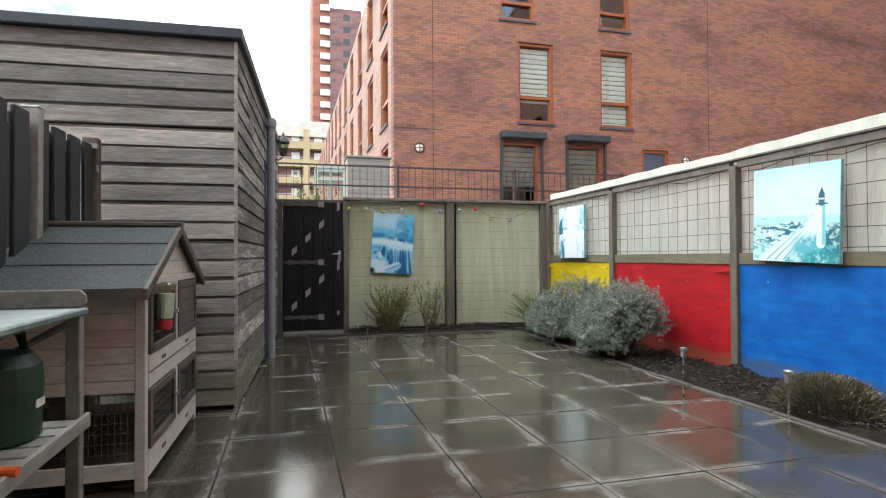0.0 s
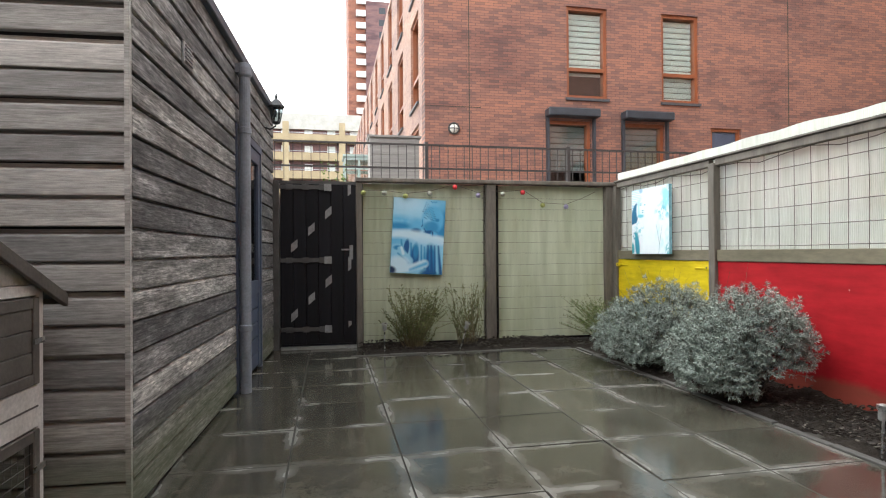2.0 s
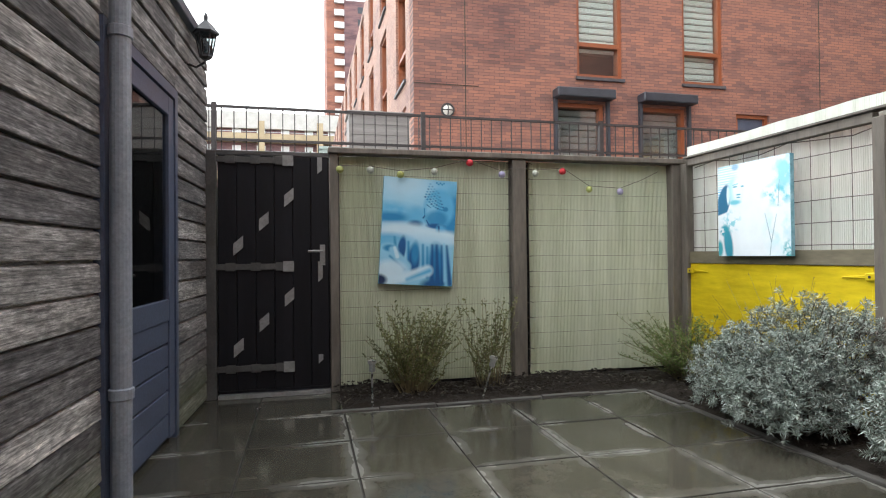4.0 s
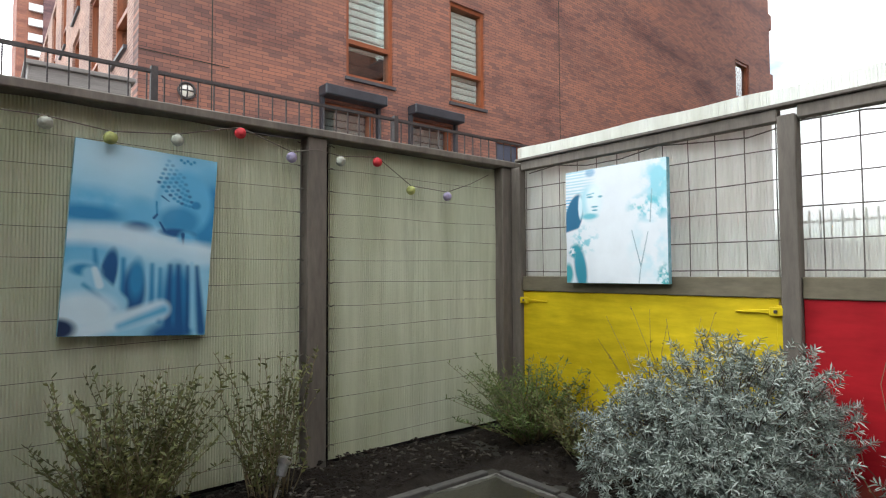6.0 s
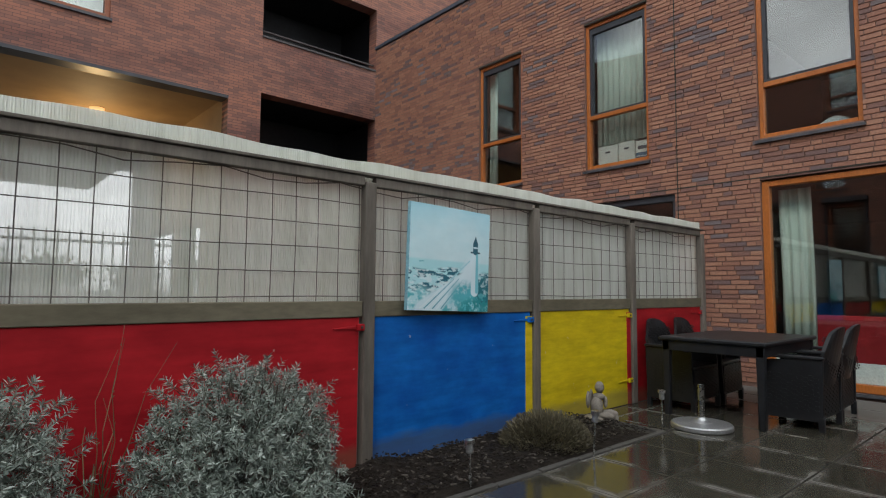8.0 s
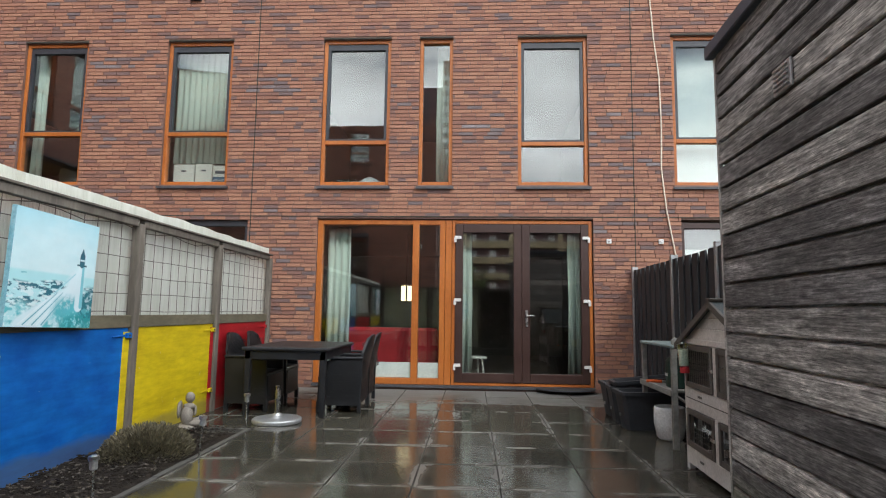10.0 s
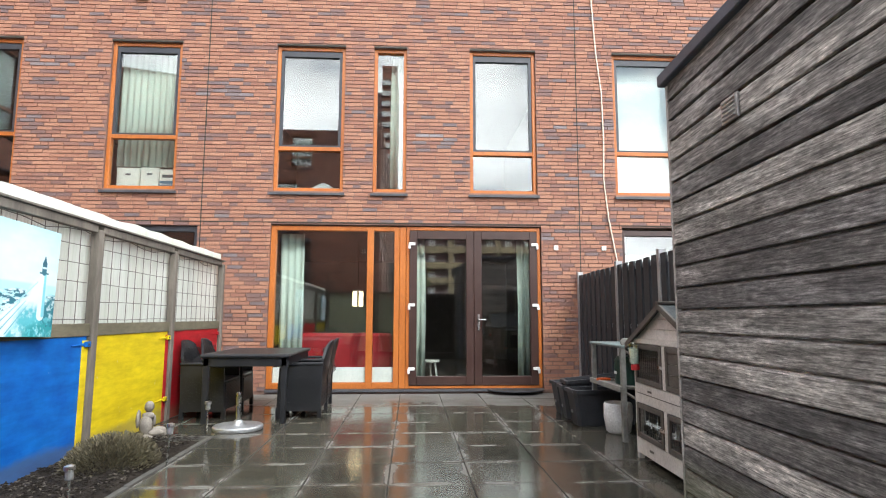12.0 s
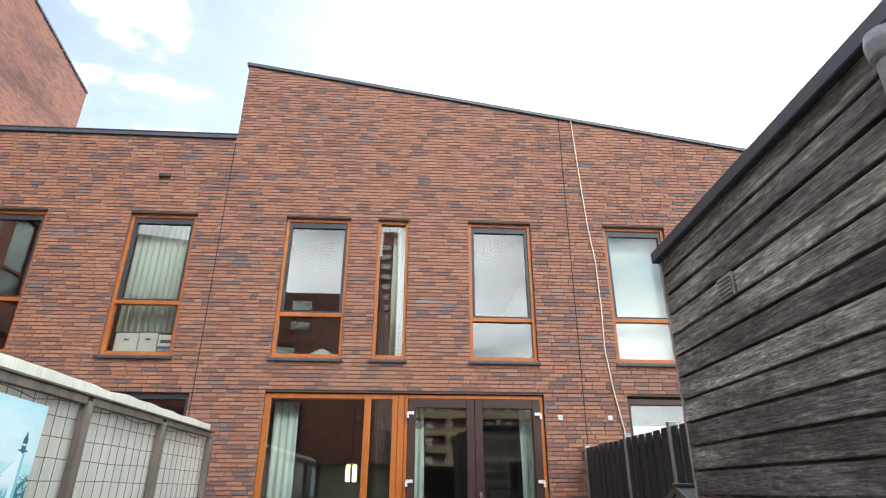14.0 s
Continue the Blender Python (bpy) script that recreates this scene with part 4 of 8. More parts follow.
# ---- patio slabs ----
patio = thing("patio", "wet dark concrete paving slabs with puddles", "paving", kind="structure")
part_box("joint_bed", (-1.2, 4.4, HOUSE_Y + 0.032, 8.6, -0.07, -0.012), M_JOINT, patio, "dark wet joint sand")
SLAB = 0.572
me_slab = None
bm = bmesh.new()
box(bm, 0.0035, SLAB - 0.0035, 0.0035, SLAB - 0.0035, -0.045, 0.0)
me_slab = finish(bm, "slab", M_SLAB, 0.0025)
me_slab.materials.append(M_JOINT)
for poly in me_slab.polygons:
    poly.material_index = 0 if poly.normal.z > 0.9 else 1
rng = random.Random(11)


def slab(x, y, sx=1.0, sy=1.0):
    ob = new("slab", me_slab)
    ob.parent = patio
    ob.matrix_basis = Matrix.LocRotScale((x, y, rng.uniform(-0.0025, 0.0025)), Euler((rng.uniform(-0.0022, 0.0022), rng.uniform(-0.0022, 0.0022), rng.uniform(-0.002, 0.002))), (sx, sy, 1))


BED_X, BED_Y0, BED_BY = 3.56, 2.2, 7.84
for i in range(-4, 7):
    for j in range(-10, 8):
        x, y = 0.71 + i * SLAB, 4.385 + j * SLAB
        sx = sy = 1.0
        if x < -1.05:
            continue
        if x + SLAB > 4.36:
            sx = (4.36 - x) / SLAB
        if y < HOUSE_Y + 0.034:
            sy = (y + SLAB - HOUSE_Y - 0.034) / SLAB
            y = HOUSE_Y + 0.034
        if y + 0.1 > BED_BY and x > 1.1:
            continue
        if y + SLAB > BED_BY and x > 1.1:
            sy = (BED_BY - y) / SLAB
        if y + SLAB > BED_Y0 and x + SLAB > BED_X:
            if x >= BED_X - 0.1:
                if y > BED_Y0 - 0.05:
                    continue
                sy = min(sy, (BED_Y0 - y) / SLAB)
            else:
                sx = (BED_X - x) / SLAB
        if sx > 0.08 and sy > 0.08:
            slab(x, y, sx, sy)

# ---- planting bed ----
bed = thing("planting_bed", "dark soil bed with wood chips along the fences", "soil", kind="structure")


def soil_patch(x0, x1, y0, y1, nx, ny, seed):
    verts, faces = [], []
    for i in range(nx + 1):
        for j in range(ny + 1):
            x, y = x0 + (x1 - x0) * i / nx, y0 + (y1 - y0) * j / ny
            e = min(1.0, 8 * min(i / nx, 1 - i / nx, j / ny, 1 - j / ny))
            z = -0.015 + e * (0.035 + 0.05 * noise.noise((x * 3, y * 3, seed)) + 0.03 * noise.noise((x * 14, y * 14, seed)))
            verts.append((x, y, z))
    for i in range(nx):
        for j in range(ny):
            q = i * (ny + 1) + j
            faces.append((q, q + ny + 1, q + ny + 2, q + 1))
    ob = new("soil", rays_mesh("soil", verts, faces, M_SOIL))
    ob.parent = bed
    ob["kind"] = "stuff"
    ob["label"] = "dark crumbly garden soil"


soil_patch(BED_X + 0.05, 4.46, BED_Y0 + 0.04, 8.56, 40, 200, 1.0)
soil_patch(1.15, BED_X + 0.1, BED_BY + 0.05, 8.58, 100, 30, 2.0)
bm = bmesh.new()
for k in range(15):
    y = BED_Y0 + k * 0.40
    if y < BED_BY - 0.2:
        box(bm, BED_X - 0.002, BED_X + 0.045, y + 0.003, y + 0.395, -0.05, 0.012 + 0.004 * math.sin(k * 3))
for k in range(3):
    box(bm, BED_X + 0.05 + k * 0.3, BED_X + 0.345 + k * 0.3, BED_Y0 - 0.005, BED_Y0 + 0.04, -0.05, 0.012)
for k in range(6):
    box(bm, 1.13 + k * 0.4, 1.52 + k * 0.4, BED_BY - 0.002, BED_BY + 0.045, -0.05, 0.012 + 0.004 * math.sin(k * 2))
part("edging", bm, M_GROUND, bed, "dark concrete edging", bevel=0.004)


def litter(name, n, areas, smin, smax, mat, seed, label):
    r = random.Random(seed)
    verts, faces = [], []
    for _ in range(n):
        x0, x1, y0, y1 = r.choice(areas)
        x, y = r.uniform(x0, x1), r.uniform(y0, y1)
        a, L, W, t = r.uniform(0, 6.3), r.uniform(smin, smax), r.uniform(0.002, 0.006), r.uniform(-0.4, 0.4)
        z = 0.03 + 0.05 * noise.noise((x * 3, y * 3, 1.0 if x > BED_X else 2.0)) + r.uniform(0.0, 0.022)
        c, s = math.cos(a), math.sin(a)
        q = len(verts)
        for u, v, h in ((-L, -W, 0), (L, -W, t * L), (L, W, t * L), (-L, W, 0), (-L, -W, 0.006), (L, -W, t * L + 0.006), (L, W, t * L + 0.006), (-L, W, 0.006)):
            verts.append((x + u * c - v * s, y + u * s + v * c, z + h))
        faces += [(q, q + 3, q + 2, q + 1), (q + 4, q + 5, q + 6, q + 7), (q, q + 1, q + 5, q + 4), (q + 1, q + 2, q + 6, q + 5), (q + 2, q + 3, q + 7, q + 6), (q + 3, q, q + 4, q + 7)]
    ob = new(name, rays_mesh(name, verts, faces, mat))
    ob.parent = bed
    ob["kind"] = "stuff"
    ob["label"] = label
    return ob


AREAS = [(3.62, 4.34, 2.3, 8.45), (1.25, 3.7, 7.95, 8.5), (3.62, 4.34, 2.3, 5.2)]
litter("wood_chips", 1100, AREAS, 0.004, 0.019, M_CHIP, 5, "pale wood chips and dead stalks")
litter("soil_crumbs", 4200, AREAS, 0.005, 0.014, M_SOIL, 6, "dark crumbs of soil")

# ---- timber shed ----
SH0, SH1 = Vector((0.13, 4.50)), Vector((0.325, 8.49))
SH_TOP, PITCH = 2.60, 0.1285
SH_A = math.degrees(math.atan2(SH1.x - SH0.x, SH1.y - SH0.y))
shed = thing("garden_shed", "weathered grey timber garden shed with flat roof", "shed", pose(SH0.x, SH0.y, 0, 0, 0, -SH_A))
SH_L = (SH1 - SH0).length
part_box("core", (-2.9, -0.035, 0.035, SH_L, 0.0, SH_TOP - 0.05), M_GATE, shed, "dark inner walls")
part_box("roof", (-2.95, 0.035, -0.035, SH_L + 0.03, SH_TOP - 0.03, SH_TOP + 0.045), M_ROOFTRIM, shed, "blue-grey flat roof edge", bevel=0.006)


def lap_board(length, along, gap):
    """A lapped board: thick at the foot, thin at the head."""
    bm = bmesh.new()
    prof = [(0.0, 0.0), (0.031, 0.0), (0.033, 0.004), (0.028, PITCH - gap - 0.011), (0.020, PITCH - gap - 0.002), (0.004, PITCH - gap), (0.004, PITCH + 0.002), (0.0, PITCH + 0.002)]
    if along == "y":
        prism(bm, prof, 0.0, length, "y")
    else:
        prism(bm, [(-o, z) for o, z in prof], 0.0, length, "x")
    return bm


D0, D1 = 2.02, 3.13
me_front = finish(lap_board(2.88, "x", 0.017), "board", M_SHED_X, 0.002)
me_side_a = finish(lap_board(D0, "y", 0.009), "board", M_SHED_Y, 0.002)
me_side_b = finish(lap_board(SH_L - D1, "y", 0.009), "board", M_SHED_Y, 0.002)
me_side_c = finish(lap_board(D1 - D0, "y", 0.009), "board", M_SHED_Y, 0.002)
for k in range(20):
    z = 0.020 + k * PITCH
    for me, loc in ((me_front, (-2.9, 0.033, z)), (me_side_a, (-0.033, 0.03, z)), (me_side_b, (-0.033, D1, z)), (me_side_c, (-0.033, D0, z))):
        if me is me_side_c and z < 2.06:
            continue
        ob = new("board", me)
        ob.parent = shed
        ob.location = loc
        ob.rotation_euler = (rng.uniform(-0.002, 0.002), rng.uniform(-0.004, 0.004), 0)
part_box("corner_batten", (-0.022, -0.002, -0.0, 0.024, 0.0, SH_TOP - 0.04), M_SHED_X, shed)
for y, z in ((0.765, 2.13),):
    v = bmesh.new()
    box(v, 0.0, 0.012, y - 0.075, y + 0.075, z - 0.06, z + 0.06)
    for k in range(5):
        box(v, 0.012, 0.022, y - 0.06, y + 0.06, z - 0.047 + k * 0.021, z - 0.037 + k * 0.021)
    part("vent_grille", v, M_ALU, shed, "small slatted metal vent", bevel=0.002)

door = part_box("door_frame", (-0.03, 0.012, D0, D0 + 0.055, 0.0, 2.06), M_DOOR_BLUE, shed, "blue-grey door frame")
part_box("door_frame", (-0.03, 0.012, D1 - 0.055, D1, 0.0, 2.06), M_DOOR_BLUE, shed, "blue-grey door frame")
part_box("door_frame", (-0.03, 0.012, D0 + 0.055, D1 - 0.055, 2.0, 2.06), M_DOOR_BLUE, shed, "blue-grey door frame")
a, b = D0 + 0.06, D1 - 0.06
bm = bmesh.new()
box(bm, -0.03, 0.004, a, a + 0.10, 0.03, 1.99)
box(bm, -0.03, 0.004, b - 0.10, b, 0.03, 1.99)
box(bm, -0.03, 0.004, a + 0.10, b - 0.10, 1.88, 1.99)
box(bm, -0.03, 0.004, a + 0.10, b - 0.10, 0.70, 0.82)
leaf = part("shed_door", bm, M_DOOR_BLUE, shed, "closed blue-grey shed door, glazed above and planked below", bevel=0.003)
for k in range(5):
    z = 0.03 + k * 0.134
    part_box("door_plank", (-0.03, -0.004, a + 0.10, b - 0.10, z + 0.010, z + 0.134), M_DOOR_BLUE, leaf, bevel=0.004)
g = part_box("pane", (-0.02, -0.014, a + 0.10, b - 0.10, 0.82, 1.88), M_GLASS_DIM, leaf, "dark glass pane")
bm = bmesh.new()
box(bm, 0.004, 0.010, a + 0.04, a + 0.07, 0.86, 1.02)
tube(bm, [(0.005, a + 0.055, 0.98), (0.045, a + 0.055, 0.98), (0.05, a + 0.16, 0.98)], 0.009)
part("handle", bm, M_STEEL, leaf, "steel lever handle")

pipe = thing("drainpipe", "grey rainwater drainpipe clipped to the shed", "drainpipe", pose(0.290, 6.56, 0))
bm = bmesh.new()
lathe(bm, [(0.042, 0.0), (0.042, 2.42)], seg=18)
part("pipe", bm, M_GALV, pipe, smooth=False)
for z in (0.47, 1.98):
    bm = bmesh.new()
    lathe(bm, [(0.0425, z), (0.049, z + 0.004), (0.049, z + 0.045), (0.0425, z + 0.05)], seg=18)
    part("collar", bm, M_GALV, pipe)
bm = bmesh.new()
lathe(bm, [(0.043, 2.41), (0.055, 2.43), (0.058, 2.48), (0.05, 2.52)], seg=18)
box(bm, -0.10, -0.03, -0.045, 0.045, 2.44, 2.51)
part("outlet", bm, M_GALV, pipe, bevel=0.003)

lan = thing("wall_lantern", "black metal wall lantern on a bracket", "lantern", pose(0.275, 7.95, 2.30) @ Matrix.Scale(0.85, 4))
bm = bmesh.new()
tube(bm, [(0.0, 0, 0.05), (0.08, 0, 0.02), (0.14, 0, 0.06), (0.15, 0, 0.10)], 0.010)
box(bm, -0.005, 0.012, -0.04, 0.04, -0.05, 0.12)
part("bracket", bm, M_BLACKPL, lan)
bm = bmesh.new()
lathe(bm, [(0.03, 0.10), (0.045, 0.12), (0.075, 0.28)], 0.15, 0, 6)
part("lantern_glass", bm, M_GLASS_DIM, lan, "dim lantern glass")
bm = bmesh.new()
for k in range(6):
    a = k * math.pi / 3
    tube(bm, [(0.15 + 0.047 * math.cos(a), 0.047 * math.sin(a), 0.115), (0.15 + 0.078 * math.cos(a), 0.078 * math.sin(a), 0.285)], 0.006, 5)
lathe(bm, [(0.02, 0.08), (0.05, 0.10), (0.048, 0.118), (0.02, 0.118)], 0.15, 0, 6)
part("lantern_cage", bm, M_BLACKPL, lan)
bm = bmesh.new()
lathe(bm, [(0.095, 0.28), (0.10, 0.295), (0.05, 0.36), (0.015, 0.39), (0.018, 0.42), (0.006, 0.45)], 0.15, 0, 6)
part("lantern_roof", bm, M_BLACKPL, lan)

# ---- back fence with gate ----
GY = 8.45
gate = thing("garden_gate", "closed charcoal composite gate with metal straps and plates", "gate", pose(0.068, GY, 0))
for k in range(6):
    x = 0.33 + k * 0.1355
    part_box("gate_board", (x + 0.002, x + 0.1335, 0.0, 0.035, 0.058, 1.83), M_GATE, gate, bevel=0.003)
part_box("backing_sheet", (0.325, 1.15, 0.0365, 0.046, 0.05, 1.832), M_GATE, gate, "dark backing sheet")
part_box("gate_foot", (0.33, 1.143, 0.004, 0.034, 0.036, 0.056), M_GATE, gate, "dark rubber foot strip")
for z in (0.22, 0.985, 1.795):
    bm = bmesh.new()
    box(bm, 0.285, 0.83, -0.012, -0.002, z - 0.022, z + 0.022)
    for x in (0.42, 0.60, 0.78):
        box(bm, x - 0.035, x + 0.035, -0.016, -0.0125, z - 0.032, z + 0.032)
    part("hinge_strap", bm, M_GATE_FRAME, gate, "grey metal hinge strap", bevel=0.002)
    part_box("strap_end_plate", (0.80, 0.88, -0.018, -0.0165, z - 0.04, z + 0.04), M_GATE_PLATE, gate)
for z0 in (0.985, 0.22):
    for k in range(3):
        x, z = 0.475 + k * 0.185, z0 + 0.16 + k * 0.185
        bm = bmesh.new()
        prism(bm, [(x - 0.035, z - 0.075), (x + 0.035, z - 0.015), (x + 0.035, z + 0.075), (x - 0.035, z + 0.015)], -0.010, -0.002)
        part("gap_plate", bm, M_GATE_PLATE, gate, "slanting grey filler plate")
for z0, z1 in ((1.70, 1.83), (0.86, 1.02), (0.23, 0.30)):
    bm = bmesh.new()
    prism(bm, [(1.06, z0), (1.095, z0 + 0.03), (1.095, z1), (1.06, z1)], -0.010, -0.002)
    part("gap_plate", bm, M_GATE_PLATE, gate, "slim grey filler plate")
bm = bmesh.new()
box(bm, 1.075, 1.115, -0.016, -0.002, 0.99, 1.15)
tube(bm, [(1.095, -0.01, 1.10), (1.095, -0.05, 1.10), (0.985, -0.055, 1.10)], 0.010)
part("handle", bm, M_GATE_PLATE, gate, "grey lever handle on plate", bevel=0.002)
part_box("gate_post", (0.225, 0.318, -0.02, 0.06, 0.0, 1.86), M_GATE_FRAME, gate, "grey metal hinge post", bevel=0.004)
part_box("top_rail", (0.225, 1.15, 0.0, 0.05, 1.835, 1.865), M_GATE_FRAME, gate)
part_box("foot_sill", (0.33, 1.15, -0.03, 0.05, 0.0, 0.03), M_GATE_PLATE, gate, "pale worn sill")

bfence = thing("back_fence", "timber fence clad with greenish plastic reed sheeting and wire", "fence", pose(0, GY, 0))
for a, b in ((1.222, 1.29), (2.74, 2.86), (4.27, 4.45)):
    part_box("post", (a, b, 0.0, 0.10, 0.0, 1.865), M_POST, bfence, bevel=0.006)
part_box("corner_post", (4.472, 4.62, -0.045, 0.10, 0.0, 1.90), M_POST, bfence, bevel=0.005)
part_box("capping_beam", (1.21, 4.46, -0.02, 0.12, 1.866, 1.912), M_POST, bfence, "grey weathered capping beam", bevel=0.006)


def ripple_sheet(name, u0, u1, z0, z1, mat, parent, axis, off, wob, label, pitch=0.0136, amp=0.0028, top_wob=0.0):
    """Ribbed sheet standing along x or y, with slow bulges."""
    n = int((u1 - u0) / pitch * 2)
    verts, faces = [], []
    rows = 7
    for i in range(n + 1):
        u = u0 + (u1 - u0) * i / n
        for j in range(rows + 1):
            z = z0 + (z1 - z0) * j / rows
            if j == rows:
                z += top_wob * noise.noise((u * 2.2, 3.1, 0))
            o = off + (amp if i % 2 else -amp) + wob * noise.noise((u * 1.3, z * 1.7, 4.0))
            verts.append((u, o, z) if axis == "x" else (o, u, z))
    for i in range(n):
        for j in range(rows):
            q = i * (rows + 1) + j
            faces.append((q, q + rows + 1, q + rows + 2, q + 1))
    ob = new(name, rays_mesh(name, verts, faces, mat))
    ob.parent = parent
    ob["label"] = label
    return ob


for a, b in ((1.30, 2.735), (2.905, 4.295)):
    ripple_sheet("reed_sheet", a, min(b, 4.288), 0.03, 1.855, M_REED, bfence, "x", 0.075, 0.012, "greenish ribbed plastic reed sheet", top_wob=0.02)
part_box("backing_board", (1.29, 4.39, 0.105, 0.125, 0.0, 1.86), M_GATE, bfence, "dark boarding behind the sheets")


def wire_grid(name, u0, u1, z0, z1, du, dz, off, axis, parent, seed, r=0.0032, verticals=True):
    bm = bmesh.new()
    rr = random.Random(seed)

    def P(u, z, o=0.0):
        return (u, off + o, z) if axis == "x" else (off + o, u, z)
    z = z0
    while z <= z1:
        w = rr.uniform(-0.006, 0.006)
        tube(bm, [P(u0 + (u1 - u0) * k / 6, z + w * math.sin(k * 1.3)) for k in range(7)], r, 4)
        z += dz
    if verticals:
        u = u0 + 0.02
        while u <= u1:
            tube(bm, [P(u, z0 - 0.03), P(u + rr.uniform(-0.006, 0.006), (z0 + z1) / 2), P(u, z1 + 0.03)], r, 4)
            u += du
    return part(name, bm, M_WIRE, parent, "thin rusty wire mesh")


for a, b in ((1.29, 2.76), (2.88, 4.38)):
    wire_grid("wire_mesh", a, b, 0.12, 1.83, 0.15, 0.132, 0.055, "x", bfence, 3, 0.0013, verticals=False)
for a, b in ((2.70, 2.76), (2.88, 2.93), (4.295, 4.38)):
    wire_grid("wire_mesh", a, b, 0.12, 1.86, 0.05, 0.132, 0.045, "x", bfence, 4, 0.003)

# ---- side fence with painted panels ----
FX = 4.35
sfence = thing("side_fence", "garden fence of painted panels under milky ribbed plastic and wire", "fence", pose(0, 0, 0))
POSTS = [8.40, 6.605, 4.585, 2.865, 1.295, -0.33]
for y in POSTS:
    part_box("post", (FX, FX + 0.07, y - 0.042, y + 0.042, 0.0, 1.86), M_POST, sfence, bevel=0.006)
COLS = [M_YELLOW, M_RED, M_BLUE, M_YELLOW, M_RED]
for (y1, y0), col in zip(zip(POSTS, POSTS[1:]), COLS):
    a, b = y0 + 0.044, y1 - 0.044
    part_box("top_beam", (FX + 0.012, FX + 0.068, a, b, 1.835, 1.90), M_POST, sfence, bevel=0.005)
    part_box("mid_beam", (FX + 0.02, FX + 0.068, a, b, 0.965, 1.07), M_BEAM, sfence, "mossy brown middle beam", bevel=0.005)
    part_box("painted_panel", (FX + 0.03, FX + 0.065, a + 0.02, b - 0.0, 0.0, 0.966), col, sfence, bevel=0.004)
    wire_grid("wire_mesh", a, b, 1.10, 1.84, 0.152, 0.152, FX + 0.055, "y", sfence, int(y0 * 10) + 50)
part_box("capping_beam", (FX - 0.005, FX + 0.075, -0.37, 8.40, 1.901, 1.92), M_POST, sfence, "thin grey top rail", bevel=0.004)
for k, (col, s, d) in enumerate(((M_YELLOW, -1, -0.07), (M_YELLOW, 1, 0.07), (M_RED, 1, 0.06), (M_BLUE, 1, 0.08), (M_YELLOW, 1, 0.08), (M_RED, 1, 0.10))):
    y = POSTS[k] + d
    for z in ((0.90, 0.24) if k == 4 else (0.90,)):
        bm = bmesh.new()
        box(bm, FX + 0.002, FX + 0.029, min(y - 0.035 * s, y + 0.03 * s), max(y - 0.035 * s, y + 0.03 * s), z - 0.022, z + 0.022)
        prism(bm, [(y + 0.03 * s, z - 0.011), (y + 0.20 * s, z - 0.010), (y + 0.20 * s, z - 0.002), (y + 0.03 * s, z + 0.011)], FX + 0.018, FX + 0.029, "x")
        part("hinge_strap", bm, col, sfence, "painted strap hinge", bevel=0.003)
        part_box("bolt", (FX - 0.004, FX + 0.002, y - 0.008, y + 0.008, z - 0.008, z + 0.008), M_RAIL, sfence, bevel=0.002)
part_box("edge_strip", (FX + 0.024, FX + 0.062, POSTS[3] + 0.045, POSTS[3] + 0.13, 0.0, 0.93), M_YELLOW, sfence, "yellow edge strip", bevel=0.003)
part_box("edge_strip", (FX + 0.024, FX + 0.062, POSTS[4] + 0.045, POSTS[4] + 0.115, 0.0, 0.93), M_RED, sfence, "red edge strip", bevel=0.003)
part_box("edge_strip", (FX + 0.024, FX + 0.062, POSTS[1] + 0.045, POSTS[1] + 0.075, 0.05, 0.93), M_YELLOW, sfence, "yellow edge strip", bevel=0.003)
ripple_sheet("plastic_sheet", -0.42, 8.42, 1.04, 2.02, M_SHEET, sfence, "y", FX + 0.095, 0.02, "milky ribbed plastic sheet", 0.0150, 0.002, 0.03)
cap = ripple_sheet("folded_sheet_edge", -0.42, 8.44, 1.905, 2.015, M_SHEET, sfence, "y", FX + 0.078, 0.008, "folded white top edge of the sheet", 0.0150, 0.001, 0.028)
bm = bmesh.new()
tube(bm, [(FX + 0.045, 8.3 - k * 0.25, 1.81 + 0.025 * math.sin(k * 1.9)) for k in range(34)], 0.004, 5)
part("loose_wire", bm, M_WIRE, sfence, "loose sagging wire")


# ---- canvases ----
def value_noise(u, v, seed, octaves=4):
    """Soft cloud noise between 0 and 1 over arrays u, v."""
    rs = np.random.RandomState(seed)
    out, amp, tot = np.zeros_like(u), 1.0, 0.0
    for _ in range(octaves):
        g = rs.rand(64, 64)
        iu, iv = np.floor(u).astype(int), np.floor(v).astype(int)
        fu, fv = u - iu, v - iv
        fu, fv = fu * fu * (3 - 2 * fu), fv * fv * (3 - 2 * fv)
        a, b = g[iu % 64, iv % 64], g[(iu + 1) % 64, iv % 64]
        c, d = g[iu % 64, (iv + 1) % 64], g[(iu + 1) % 64, (iv + 1) % 64]
        out += amp * ((a * (1 - fu) + b * fu) * (1 - fv) + (c * (1 - fu) + d * fu) * fv)
        tot += amp
        amp, u, v = amp * 0.55, u * 2, v * 2
    return out / tot


